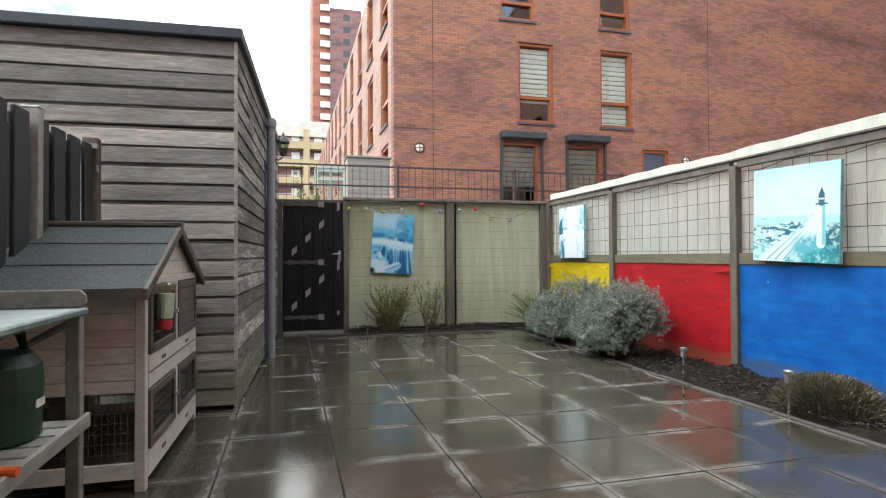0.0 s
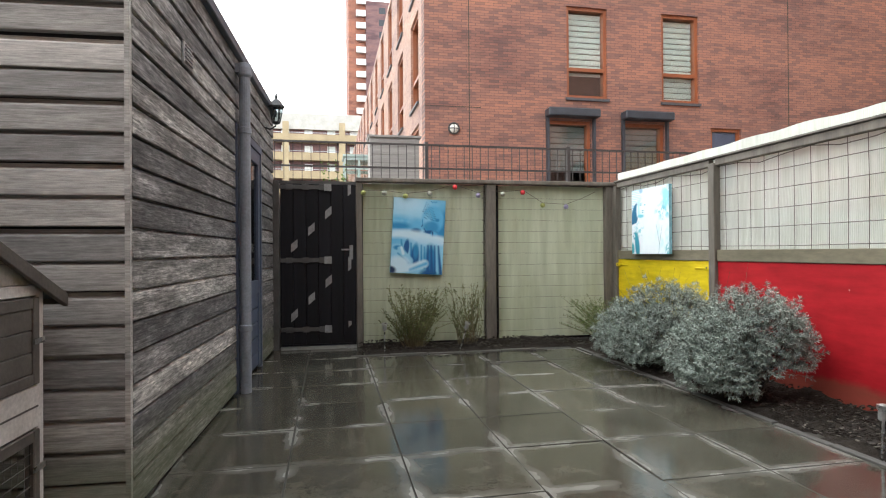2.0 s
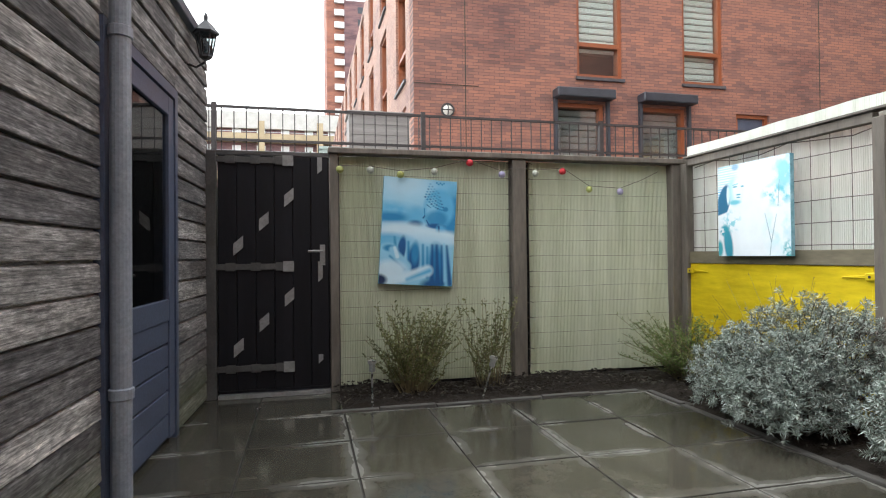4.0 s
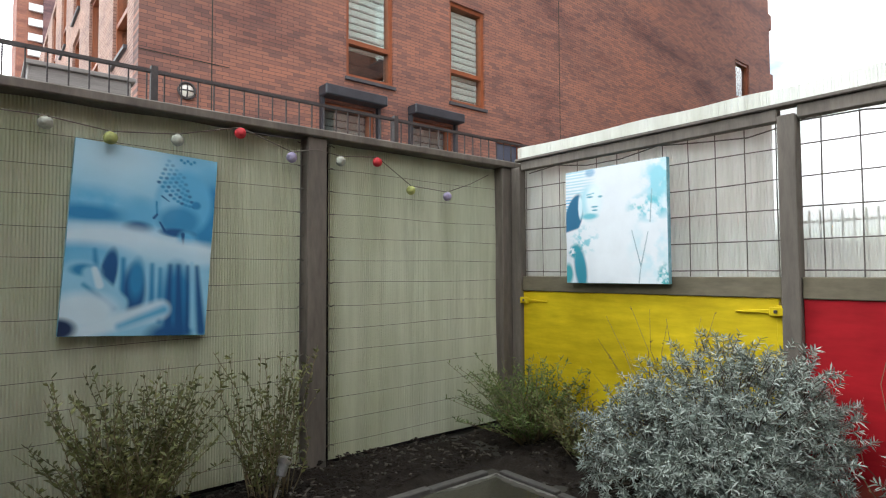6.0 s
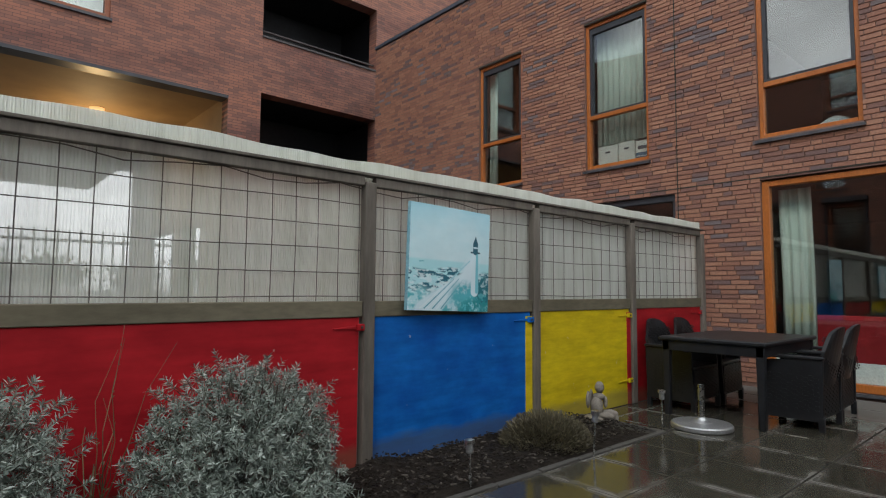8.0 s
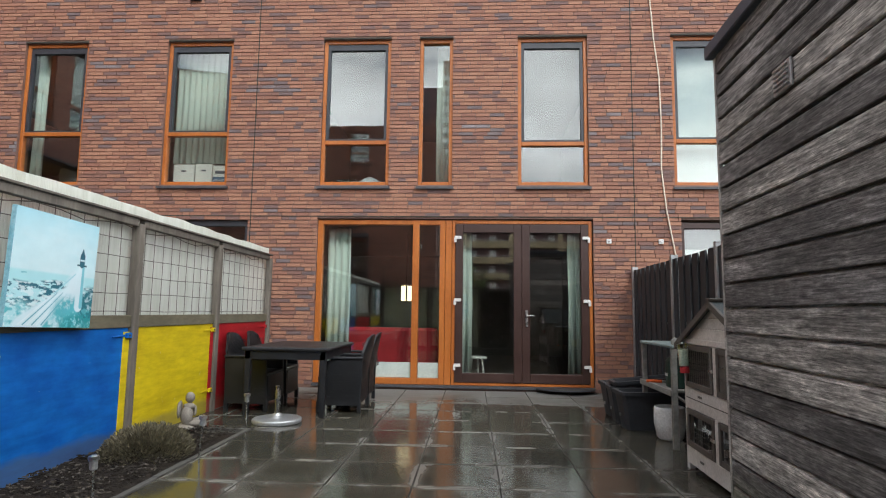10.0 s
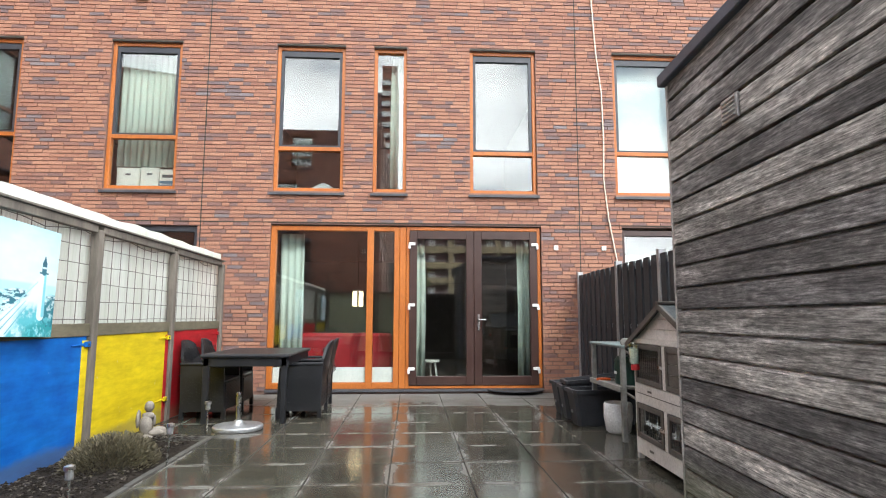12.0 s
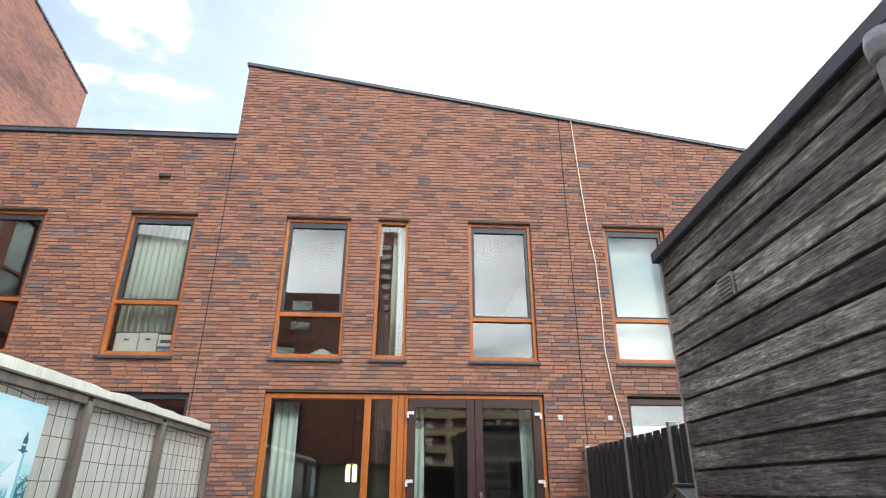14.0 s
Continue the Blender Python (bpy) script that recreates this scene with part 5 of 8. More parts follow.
class Sheet:
    """A print being laid down: u runs to the right, v downwards, both from 0 to 1."""

    def __init__(self, w, h, step):
        self.w, self.h = w, h
        self.nu, self.nv = int(w / step), int(h / step)
        self.u, self.v = np.meshgrid(np.linspace(0, 1, self.nu + 1), np.linspace(0, 1, self.nv + 1), indexing="ij")
        self.ink = np.zeros(self.u.shape + (3,))

    def lay(self, mask, colour):
        m = np.clip(mask, 0, 1)[..., None]
        self.ink = self.ink * (1 - m) + np.array(colour) * m

    def spot(self, cu, cv, ru, rv, soft=0.3, turn=0.0):
        a = math.radians(turn)
        du, dv = (self.u - cu) * self.w, (self.v - cv) * self.h
        x, y = du * math.cos(a) + dv * math.sin(a), -du * math.sin(a) + dv * math.cos(a)
        d = np.sqrt((x / (ru * self.w)) ** 2 + (y / (rv * self.h)) ** 2)
        return np.clip((1 - d) / soft + 0.5, 0, 1)

    def stroke(self, a, b, r0, r1, soft=0.004):
        ax, ay, bx, by = a[0] * self.w, a[1] * self.h, b[0] * self.w, b[1] * self.h
        x, y = self.u * self.w - ax, self.v * self.h - ay
        t = np.clip((x * (bx - ax) + y * (by - ay)) / ((bx - ax) ** 2 + (by - ay) ** 2), 0, 1)
        d = np.hypot(x - t * (bx - ax), y - t * (by - ay))
        return np.clip((r0 + (r1 - r0) * t - d) / soft + 0.5, 0, 1)

    def above(self, line, soft=0.02):
        return np.clip((line - self.v) / soft + 0.5, 0, 1)

    def clouds(self, size, seed, lo, hi, flat=1.0):
        return np.clip((value_noise(self.u * self.w * size + 3, self.v * self.h * size * flat + 5, seed) - lo) / (hi - lo), 0, 1)

    def hang(self, name, m, label):
        c = thing(name, label, "canvas print", m, group="canvas prints on the fences")
        bm = bmesh.new()
        box(bm, -self.w / 2, self.w / 2, -0.016, 0.018, -self.h / 2, self.h / 2)
        part("stretcher", bm, M_CANVAS_EDGE, c, "wrapped blue canvas edge", bevel=0.003)
        e = 0.002
        xs, zs = (self.u - 0.5) * (self.w - 2 * e), (0.5 - self.v) * (self.h - 2 * e)
        verts = np.stack([xs, np.full_like(xs, -0.0175), zs], -1).reshape(-1, 3)
        n = self.nv + 1
        q = (np.arange(self.nu)[:, None] * n + np.arange(self.nv)[None, :]).ravel()
        faces = np.stack([q, q + 1, q + n + 1, q + n], -1)
        me = rays_mesh("printed_face", [tuple(x) for x in verts.tolist()], [tuple(f) for f in faces.tolist()], M_PRINT)
        layer = me.color_attributes.new("print", "FLOAT_COLOR", "POINT")
        rgba = np.concatenate([self.ink.reshape(-1, 3), np.ones((verts.shape[0], 1))], 1)
        layer.data.foreach_set("color", rgba.astype(np.float32).ravel())
        face = new("printed_face", me)
        face.parent = c
        return c


WHITE_INK, PALE_INK, SKY_INK, MID_INK, DEEP_INK, NIGHT_INK = (0.62, 0.77, 0.84), (0.33, 0.61, 0.76), (0.16, 0.48, 0.70), (0.04, 0.29, 0.52), (0.01, 0.13, 0.31), (0.004, 0.04, 0.12)

# a blue and white print of mist, a carved head and folds of cloth, kept to plain shapes
p = Sheet(0.61, 0.87, 0.0045)
p.lay(np.ones_like(p.u), PALE_INK)
p.lay(p.spot(0.25, 0.05, 0.4, 0.16, 1.2) * 0.6, WHITE_INK)
p.lay(p.spot(1.0, 0.34, 0.20, 0.24, 0.7), MID_INK)
p.lay(p.spot(0.86, 0.06, 0.2, 0.08, 1.0) * 0.5, SKY_INK)
p.lay(p.spot(0.16, 0.33, 0.34, 0.085, 0.9) * (0.5 + 0.5 * p.clouds(14, 1, 0.3, 0.7)), SKY_INK)
p.lay(p.spot(0.12, 0.375, 0.24, 0.045, 0.9), MID_INK)
p.lay(p.spot(0.47, 0.36, 0.13, 0.08, 0.9) * 0.8, SKY_INK)
p.lay(p.spot(0.45, 0.425, 0.09, 0.03, 0.8), DEEP_INK)
p.lay(p.spot(0.30, 0.51, 0.48, 0.085, 0.7), WHITE_INK)
p.lay(p.spot(0.77, 0.265, 0.21, 0.18, 0.25), SKY_INK)
p.lay(p.spot(0.66, 0.27, 0.08, 0.10, 0.7) * 0.8, PALE_INK)
p.lay(p.spot(0.74, 0.37, 0.15, 0.08, 0.5) * 0.8, MID_INK)
p.lay(p.spot(0.735, 0.435, 0.12, 0.022, 0.7), DEEP_INK)
p.lay(p.spot(0.80, 0.47, 0.06, 0.05, 0.7), SKY_INK)
p.lay(p.stroke((0.775, 0.44), (0.785, 0.51), 0.009, 0.003), DEEP_INK)
p.lay(p.stroke((0.565, 0.275), (0.575, 0.345), 0.004, 0.004), MID_INK)
p.lay(p.stroke((0.575, 0.345), (0.555, 0.365), 0.005, 0.006), DEEP_INK)
p.lay(p.stroke((0.60, 0.24), (0.655, 0.265), 0.004, 0.002), DEEP_INK)
p.lay(p.stroke((0.60, 0.385), (0.64, 0.43), 0.004, 0.006), DEEP_INK)
for k in range(6):
    for i in range(10 - k):
        t = i / 9
        p.lay(p.spot(0.57 + 0.27 * t + 0.012 * k, 0.165 + 0.115 * t - 0.025 * k + 0.03 * math.sin(3.1 * t), 0.015, 0.008, 0.6) * (0.9 - 0.1 * k), MID_INK if (i + k) % 3 else DEEP_INK)
for k in range(5):
    p.lay(p.spot(0.72 + 0.025 * k, 0.025 + 0.012 * (k % 2), 0.012, 0.008, 0.6), MID_INK)
p.lay(p.spot(0.86, 0.27, 0.035, 0.022, 0.5), MID_INK)
p.lay(p.spot(0.80, 0.55, 0.40, 0.07, 0.7), WHITE_INK)
p.lay(p.spot(0.12, 0.60, 0.30, 0.07, 0.8), SKY_INK)
p.lay(p.spot(0.55, 0.72, 0.55, 0.16, 0.9) * 0.8, PALE_INK)
for u0, v0, v1, w in ((0.18, 0.56, 0.66, 0.012), (0.37, 0.60, 0.82, 0.016), (0.57, 0.62, 0.86, 0.014), (0.63, 0.64, 0.92, 0.012)):
    p.lay(p.stroke((u0, v0), (u0 + 0.02, v1), w * 0.5, w, 0.018), MID_INK)
p.lay(p.spot(0.28, 0.68, 0.055, 0.13, 0.35, 6), DEEP_INK)
p.lay(p.spot(0.46, 0.76, 0.075, 0.13, 0.5, -4), DEEP_INK)
p.lay(p.spot(0.47, 0.70, 0.05, 0.10, 0.7), MID_INK)
p.lay(p.spot(0.78, 0.82, 0.13, 0.20, 0.6, -6), MID_INK)
for u0, u1, w in ((0.70, 0.72, 0.020), (0.76, 0.80, 0.024), (0.83, 0.86, 0.014), (0.90, 0.97, 0.020)):
    p.lay(p.stroke((u0, 0.62), (u1, 0.98), w * 0.4, w, 0.02), DEEP_INK)
p.lay(p.stroke((0.86, 0.6), (0.90, 0.95), 0.006, 0.012, 0.02), PALE_INK)
p.lay(p.spot(0.10, 0.68, 0.13, 0.06, 0.5), PALE_INK)
p.lay(p.spot(0.12, 0.665, 0.08, 0.03, 0.7), MID_INK)
p.lay(p.stroke((0.16, 0.68), (0.36, 0.83), 0.028, 0.04, 0.02), PALE_INK)
p.lay(p.stroke((0.13, 0.74), (0.33, 0.86), 0.006, 0.010, 0.02), MID_INK)
p.lay(p.stroke((0.19, 0.66), (0.23, 0.74), 0.012, 0.016, 0.012), WHITE_INK)
p.lay(p.spot(0.14, 0.87, 0.22, 0.09, 0.6), WHITE_INK)
p.lay(p.stroke((0.10, 0.99), (0.65, 0.86), 0.03, 0.045, 0.03), WHITE_INK)
p.lay(p.stroke((0.38, 0.95), (0.68, 0.86), 0.012, 0.02, 0.03), SKY_INK)
p.lay(p.spot(0.0, 0.965, 0.10, 0.05, 0.6), NIGHT_INK)
p.lay(p.spot(0.72, 1.0, 0.14, 0.06, 0.8), DEEP_INK)
p.ink = 1.04 * p.ink ** 1.25
p.hang("canvas_print", pose(1.93, 8.495, 1.25, 0, 3.5, 0), "blue and white canvas print hung crooked on the back fence")

# a nearly white print with an aqua carved head and blossom twigs, kept to plain shapes
p = Sheet(0.70, 0.72, 0.0045)
p.lay(np.ones_like(p.u), (0.74, 0.81, 0.85))
lines = (np.sin(p.v * 230) > 0.2) * np.clip((0.34 - p.u) * 6, 0, 1) * p.above(0.22, 0.03)
p.lay(lines * 0.7, (0.30, 0.60, 0.70))
p.lay(p.spot(0.27, 0.03, 0.05, 0.035, 0.6) * 0.6, MID_INK)
p.lay((np.sin(p.v * 230) > 0.1) * np.clip((0.09 - p.u) * 30, 0, 1) * np.clip((p.v - 0.2) * 20, 0, 1) * p.above(0.5), SKY_INK)
p.lay(p.spot(0.09, 0.40, 0.095, 0.20, 0.15, 18) * p.above(0.545 - 0.22 * p.u, 0.015), (0.012, 0.13, 0.25))
p.lay(p.spot(0.26, 0.29, 0.105, 0.15, 0.5), (0.42, 0.70, 0.78))
p.lay(p.spot(0.31, 0.28, 0.085, 0.14, 0.5), (0.72, 0.84, 0.88))
p.lay(p.spot(0.16, 0.33, 0.022, 0.10, 0.4), (0.62, 0.80, 0.86))
p.lay(p.spot(0.26, 0.415, 0.085, 0.025, 0.7), (0.16, 0.52, 0.62))
for cu, cv, ru in ((0.265, 0.245, 0.035), (0.375, 0.25, 0.025), (0.315, 0.335, 0.035), (0.315, 0.365, 0.03)):
    p.lay(p.spot(cu, cv, ru, 0.008, 0.6), (0.10, 0.36, 0.46))
p.lay(p.stroke((0.235, 0.225), (0.31, 0.215), 0.004, 0.003), (0.12, 0.45, 0.55))
p.lay(p.spot(0.20, 0.62, 0.12, 0.10, 1.0) * p.clouds(30, 3, 0.5, 0.62), (0.25, 0.58, 0.66))
p.lay(p.spot(0.155, 0.87, 0.065, 0.20, 0.4, -8), (0.03, 0.26, 0.36))
p.lay(p.spot(0.10, 0.72, 0.07, 0.06, 0.5) * p.clouds(40, 4, 0.42, 0.5), (0.03, 0.30, 0.38))
p.lay(p.spot(0.02, 0.92, 0.05, 0.09, 0.5), (0.05, 0.36, 0.42))
p.lay(p.spot(0.93, 0.17, 0.13, 0.17, 0.9) * p.clouds(16, 5, 0.36, 0.6), (0.30, 0.66, 0.76))
p.lay(p.spot(0.86, 0.38, 0.18, 0.10, 0.8) * p.clouds(22, 6, 0.38, 0.55), (0.16, 0.55, 0.64))
p.lay(p.spot(0.74, 0.37, 0.07, 0.03, 0.7) * p.clouds(40, 7, 0.4, 0.55), (0.20, 0.56, 0.60))
p.lay(p.spot(0.88, 0.72, 0.18, 0.22, 1.0) * p.clouds(12, 8, 0.42, 0.7) * 0.7, (0.40, 0.70, 0.78))
p.lay(p.spot(0.97, 0.95, 0.06, 0.10, 0.7) * p.clouds(40, 9, 0.4, 0.55), (0.06, 0.40, 0.45))
for a, b in (((0.74, 0.99), (0.76, 0.86)), ((0.76, 0.86), (0.68, 0.56)), ((0.76, 0.86), (0.83, 0.58)), ((0.85, 0.50), (0.87, 0.24))):
    p.lay(p.stroke(a, b, 0.0035, 0.002, 0.003), (0.20, 0.34, 0.38))
p.hang("canvas_print", pose(FX - 0.022, 7.555, 1.388, 0, 0, -89), "pale white and aqua canvas print on the side fence")

# a turquoise seascape with a lighthouse on a rocky point
p = Sheet(0.79, 0.76, 0.0045)
t = np.clip(p.v / 0.55, 0, 1)[..., None]
p.ink = np.array((0.36, 0.68, 0.78)) * (1 - t) + np.array((0.56, 0.77, 0.81)) * t
p.lay(p.spot(0.45, 0.30, 0.5, 0.25, 1.4) * 0.5, (0.70, 0.87, 0.90))
p.lay(p.clouds(5, 11, 0.4, 0.8, 3) * 0.25, (0.78, 0.89, 0.92))
p.lay(1 - p.above(0.52, 0.02), (0.42, 0.74, 0.78))
p.lay(p.stroke((0.12, 0.545), (0.17, 0.54), 0.003, 0.002), (0.06, 0.36, 0.42))
shore = 0.60 + 0.02 * np.sin(p.u * 9)
land = 1 - p.above(shore, 0.02)
p.lay(land, (0.46, 0.76, 0.80))
p.lay(land * p.clouds(18, 12, 0.50, 0.56, 3.2) * p.above(0.82, 0.1), (0.012, 0.13, 0.19))
p.lay(land * p.clouds(26, 13, 0.53, 0.60, 2.5) * 0.8, (0.72, 0.85, 0.88))
p.lay((1 - p.above(0.80, 0.1)) * p.clouds(20, 14, 0.42, 0.6), (0.10, 0.48, 0.54))
p.lay(p.stroke((0.20, 1.02), (0.66, 0.66), 0.10, 0.03, 0.02), (0.66, 0.82, 0.87))
for k in range(6):
    p.lay(p.stroke((0.14 + 0.05 * k, 0.98), (0.50 + 0.035 * k, 0.70 - 0.005 * k), 0.0045, 0.002, 0.003), (0.05, 0.34, 0.42) if k % 2 else (0.75, 0.87, 0.90))
p.lay(p.spot(0.74, 0.62, 0.10, 0.16, 0.6, 28), (0.68, 0.83, 0.88))
p.lay(p.stroke((0.50, 0.70), (0.74, 0.50), 0.006, 0.004), (0.35, 0.66, 0.74))
p.lay(p.spot(0.70, 0.86, 0.20, 0.14, 0.6) * (0.4 + 0.6 * p.clouds(40, 15, 0.4, 0.55)), (0.10, 0.46, 0.53))
p.lay(p.spot(0.93, 0.80, 0.11, 0.17, 0.5) * (0.3 + 0.7 * p.clouds(36, 16, 0.38, 0.5)), (0.012, 0.16, 0.20))
p.lay(p.spot(0.86, 0.97, 0.25, 0.10, 0.6) * p.clouds(60, 17, 0.35, 0.5), (0.02, 0.28, 0.30))
p.lay(p.stroke((0.812, 0.42), (0.812, 0.80), 0.030, 0.040, 0.004), (0.66, 0.82, 0.87))
p.lay(p.stroke((0.835, 0.42), (0.842, 0.80), 0.012, 0.017, 0.006), (0.20, 0.56, 0.64))
p.lay(p.stroke((0.755, 0.412), (0.87, 0.412), 0.006, 0.006), (0.012, 0.08, 0.12))
p.lay(p.stroke((0.812, 0.325), (0.812, 0.40), 0.026, 0.026, 0.004), (0.02, 0.12, 0.17))
p.lay(p.stroke((0.79, 0.362), (0.835, 0.362), 0.006, 0.006), (0.60, 0.80, 0.86))
p.lay(p.stroke((0.812, 0.255), (0.812, 0.315), 0.004, 0.022, 0.004), (0.015, 0.10, 0.15))
p.lay(p.stroke((0.93, 0.655), (1.0, 0.655), 0.003, 0.003), (0.02, 0.14, 0.18))
p.hang("canvas_print", pose(FX - 0.024, 3.905, 1.372, 0, 2.0, -90), "turquoise lighthouse seascape canvas print on the side fence")

# ---- string of little balls on the back fence ----
garland = thing("ball_garland", "string of small coloured cotton balls along the back fence", "garland", pose(0, 8.44, 0))
BALLS = [(1.30, 1.74, "lime"), (1.54, 1.74, "pale"), (1.78, 1.71, "lime"), (2.06, 1.74, "pale"), (2.36, 1.82, "red"), (2.64, 1.73, "lilac"), (2.94, 1.745, "pale"), (3.19, 1.77, "red"), (3.44, 1.62, "lime"), (3.74, 1.605, "lilac")]
for x, z, c in BALLS:
    bm = bmesh.new()
    bmesh.ops.create_icosphere(bm, subdivisions=3, radius=0.029, matrix=Matrix.Translation((x, 0, z)))
    for v in bm.verts:
        v.co += 0.003 * noise.noise(v.co * 60) * Vector((1, 1, 1))
    part("ball", bm, BALL_MATS[c], garland, c + " cotton ball", smooth=True)
bm = bmesh.new()
tube(bm, [(1.28, 0, 1.81)] + [(x, 0, z + 0.030) for x, z, _ in BALLS[:6]] + [(2.78, -0.012, 1.79)] + [(x, 0, z + 0.030) for x, z, _ in BALLS[6:8]] + [(x, 0, z + 0.030) for x, z, _ in BALLS[8:]] + [(3.95, 0, 1.71), (4.12, 0, 1.79)], 0.003, 5)
part("string", bm, M_POST, garland, "thin grey string")

# ---- neighbour's slatted fence beside the hutch ----
M_SLATE_BOARD = surface("slate_grey_composite", (0.016, 0.019, 0.023), (0.030, 0.034, 0.040), 6, (1, 1, 0.2), (0.5, 0.65), fine=40, relief=0.12, vary=0.15)
nf = thing("slatted_fence", "charcoal board fence with aluminium posts towards the neighbour", "fence", pose(-0.86, 0, 0, 0, 0, -1.5))
NF_PITCH, NF_W = 0.215, 0.146
for k in range(24):
    y = HOUSE_Y + 0.09 + k * NF_PITCH
    top = 1.765 + 0.004 * math.sin(k * 5)
    part_box("fence_board", (0.0, 0.022, y, y + NF_W, 0.04, top), M_SLATE_BOARD, nf, bevel=0.004)
    if k < 23:
        part_box("fence_board", (-0.064, -0.042, y + NF_PITCH / 2, y + NF_PITCH / 2 + NF_W, 0.04, top - 0.02), M_SLATE_BOARD, nf, bevel=0.004)
for y in (-0.72, 1.02, 2.30, 3.60):
    part_box("post", (-0.040, 0.040, y - 0.028, y + 0.028, 0.0, 1.80), M_ALU, nf, "aluminium post", bevel=0.004)
    part_box("post_cap", (-0.043, 0.043, y - 0.031, y + 0.031, 1.80, 1.812), M_ALU, nf, bevel=0.003)
part_box("end_post", (-0.045, 0.045, 4.375, 4.445, 0.0, 1.82), M_POST, nf, "weathered brown timber end post", bevel=0.006)
part_box("end_bracket", (0.046, 0.050, 4.35, 4.39, 1.60, 1.64), M_ALU, nf, "small bright bracket")
part_box("end_bracket", (0.0, 0.050, 4.345, 4.374, 1.745, 1.775), M_ALU, nf, "small bright bracket")
for z in (0.35, 1.0, 1.68):
    part_box("rail", (-0.040, -0.002, HOUSE_Y + 0.05, 4.372, z, z + 0.05), M_ALU, nf, "aluminium rail")

# ---- raised walkway behind the back fence ----
part_box("raised_walkway", (-25, 40, 8.75, 13.5, -0.1, 1.62), M_DECK)
part_box("raised_deck", (-25, 2.96, 13.5, 60, -0.1, 1.615), M_DECK)
tagged(bpy.data.objects["raised_deck"], "raised concrete deck beside the far building", "walkway", kind="structure")
tagged(bpy.data.objects["raised_walkway"], "raised concrete walkway behind the back fence", "walkway", kind="structure")
railing = thing("railing", "dark steel railing with upright bars on the raised walkway", "railing", pose(0, 10.3, 0))
for z in (2.66, 2.31, 1.74):
    bm = bmesh.new()
    box(bm, -4.0, 9.0, -0.02, 0.02, z - 0.012, z + 0.012)
    part("rail", bm, M_RAIL, railing)
me_bar = None
bm = bmesh.new()
box(bm, -0.005, 0.005, -0.005, 0.005, 1.70, 2.66)
me_bar = finish(bm, "bar", M_RAIL)
for k in range(104):
    ob = new("bar", me_bar)
    ob.parent = railing
    ob.location = (-3.95 + k * 0.125, 0, 0)
bm = bmesh.new()
box(bm, -0.025, 0.025, -0.025, 0.025, 1.62, 2.70)
me_rp = finish(bm, "post", M_RAIL)
for x in (-2.2, 0.1, 2.35, 4.6, 6.9, 8.9):
    ob = new("post", me_rp)
    ob.parent = railing
    ob.location = (x, 0, 0)

wb = thing("storage_box", "tall grey planked storage cupboard on the walkway", "cupboard", pose(0.56, 12.4, 1.62) @ Matrix.Diagonal((0.89, 0.7, 1.06, 1)))
for k in range(10):
    part_box("plank", (1.27, 2.26, 0.0, 0.03, 0.02 + k * 0.145, 0.16 + k * 0.145), M_WEATHERBOX, wb, bevel=0.004)
part_box("body", (1.27, 2.26, 0.032, 0.8, 0.0, 1.46), M_WEATHERBOX, wb)
for k in range(10):
    part_box("side_plank", (1.24, 1.269, 0.0, 0.8, 0.02 + k * 0.145, 0.16 + k * 0.145), M_WEATHERBOX, wb, bevel=0.004)
part_box("lid", (1.21, 2.31, -0.05, 0.85, 1.47, 1.51), M_WEATHERBOX, wb, bevel=0.005)
gh = thing("greenhouse", "small pale green glazed greenhouse on the walkway", "greenhouse", pose(0.72, 22, 1.62) @ Matrix.Diagonal((1.43, 1.43, 1.93, 1)))
M_GHFRAME = surface("pale_green_aluminium", (0.32, 0.42, 0.40), (0.42, 0.52, 0.5), 4, rough=(0.4, 0.55))
bm = bmesh.new()
for x in (0.53, 0.88, 1.23):
    for yy in (0.0, 0.8):
        box(bm, x - 0.025, x + 0.025, yy - 0.025, yy + 0.025, 0.0, 1.42)
for z in (0.6, 1.25, 1.42):
    for yy in (0.0, 0.8):
        box(bm, 0.556, 1.204, yy - 0.02, yy + 0.02, z - 0.03, z + 0.03)
part("frame", bm, M_GHFRAME, gh)
g = part_box("pane", (0.54, 1.22, -0.004, 0.004, 0.0, 1.4), M_GLASS, gh)
g.visible_shadow = False
part_box("roof", (0.49, 1.27, -0.05, 0.85, 1.451, 1.49), M_GHFRAME, gh)

# ---- far brick building ----
FBY, FBX, FBR = 13.3, 2.97, 24.6


WF = [(6.21, 7.20, 4.52, 6.59), (8.57, 9.54, 4.52, 6.59), (5.72, 6.68, 7.14, 8.55), (8.55, 9.48, 7.16, 8.55), (5.73, 6.78, 1.5, 4.0), (7.56, 8.62, 1.5, 4.0), (9.84, 10.66, 2.4, 3.97), (21.6, 22.7, 6.6, 8.5)]
FAR = pose(-0.10, 0.49, -0.08) @ Matrix.Scale(1.07, 4)
fb = thing("brick_building", "large red-brown brick apartment building with orange window frames", "building", FAR)
for a, b, c, d in cells(FBX, FBR, -0.2, 8.75, WF):
    part_box("front_wall", (a, b, FBY, FBY + 0.35, c, d), M_BRICK_X, fb)
fbm = bmesh.new()
prism(fbm, [(8.6, 8.75), (FBR, 8.75), (FBR, 12.6), (10.1, 10.85)], FBY, FBY + 0.35)
part("gable", fbm, M_BRICK_X, fb)
SIDE_W = []
yy = 14.1
while yy < 56:
    SIDE_W += [(yy, yy + 1.2, 4.5, 6.6), (yy, yy + 1.2, 7.1, 9.2), (yy, yy + 1.2, 2.1, 4.0)]
    yy += 2.7
fbm = bmesh.new()
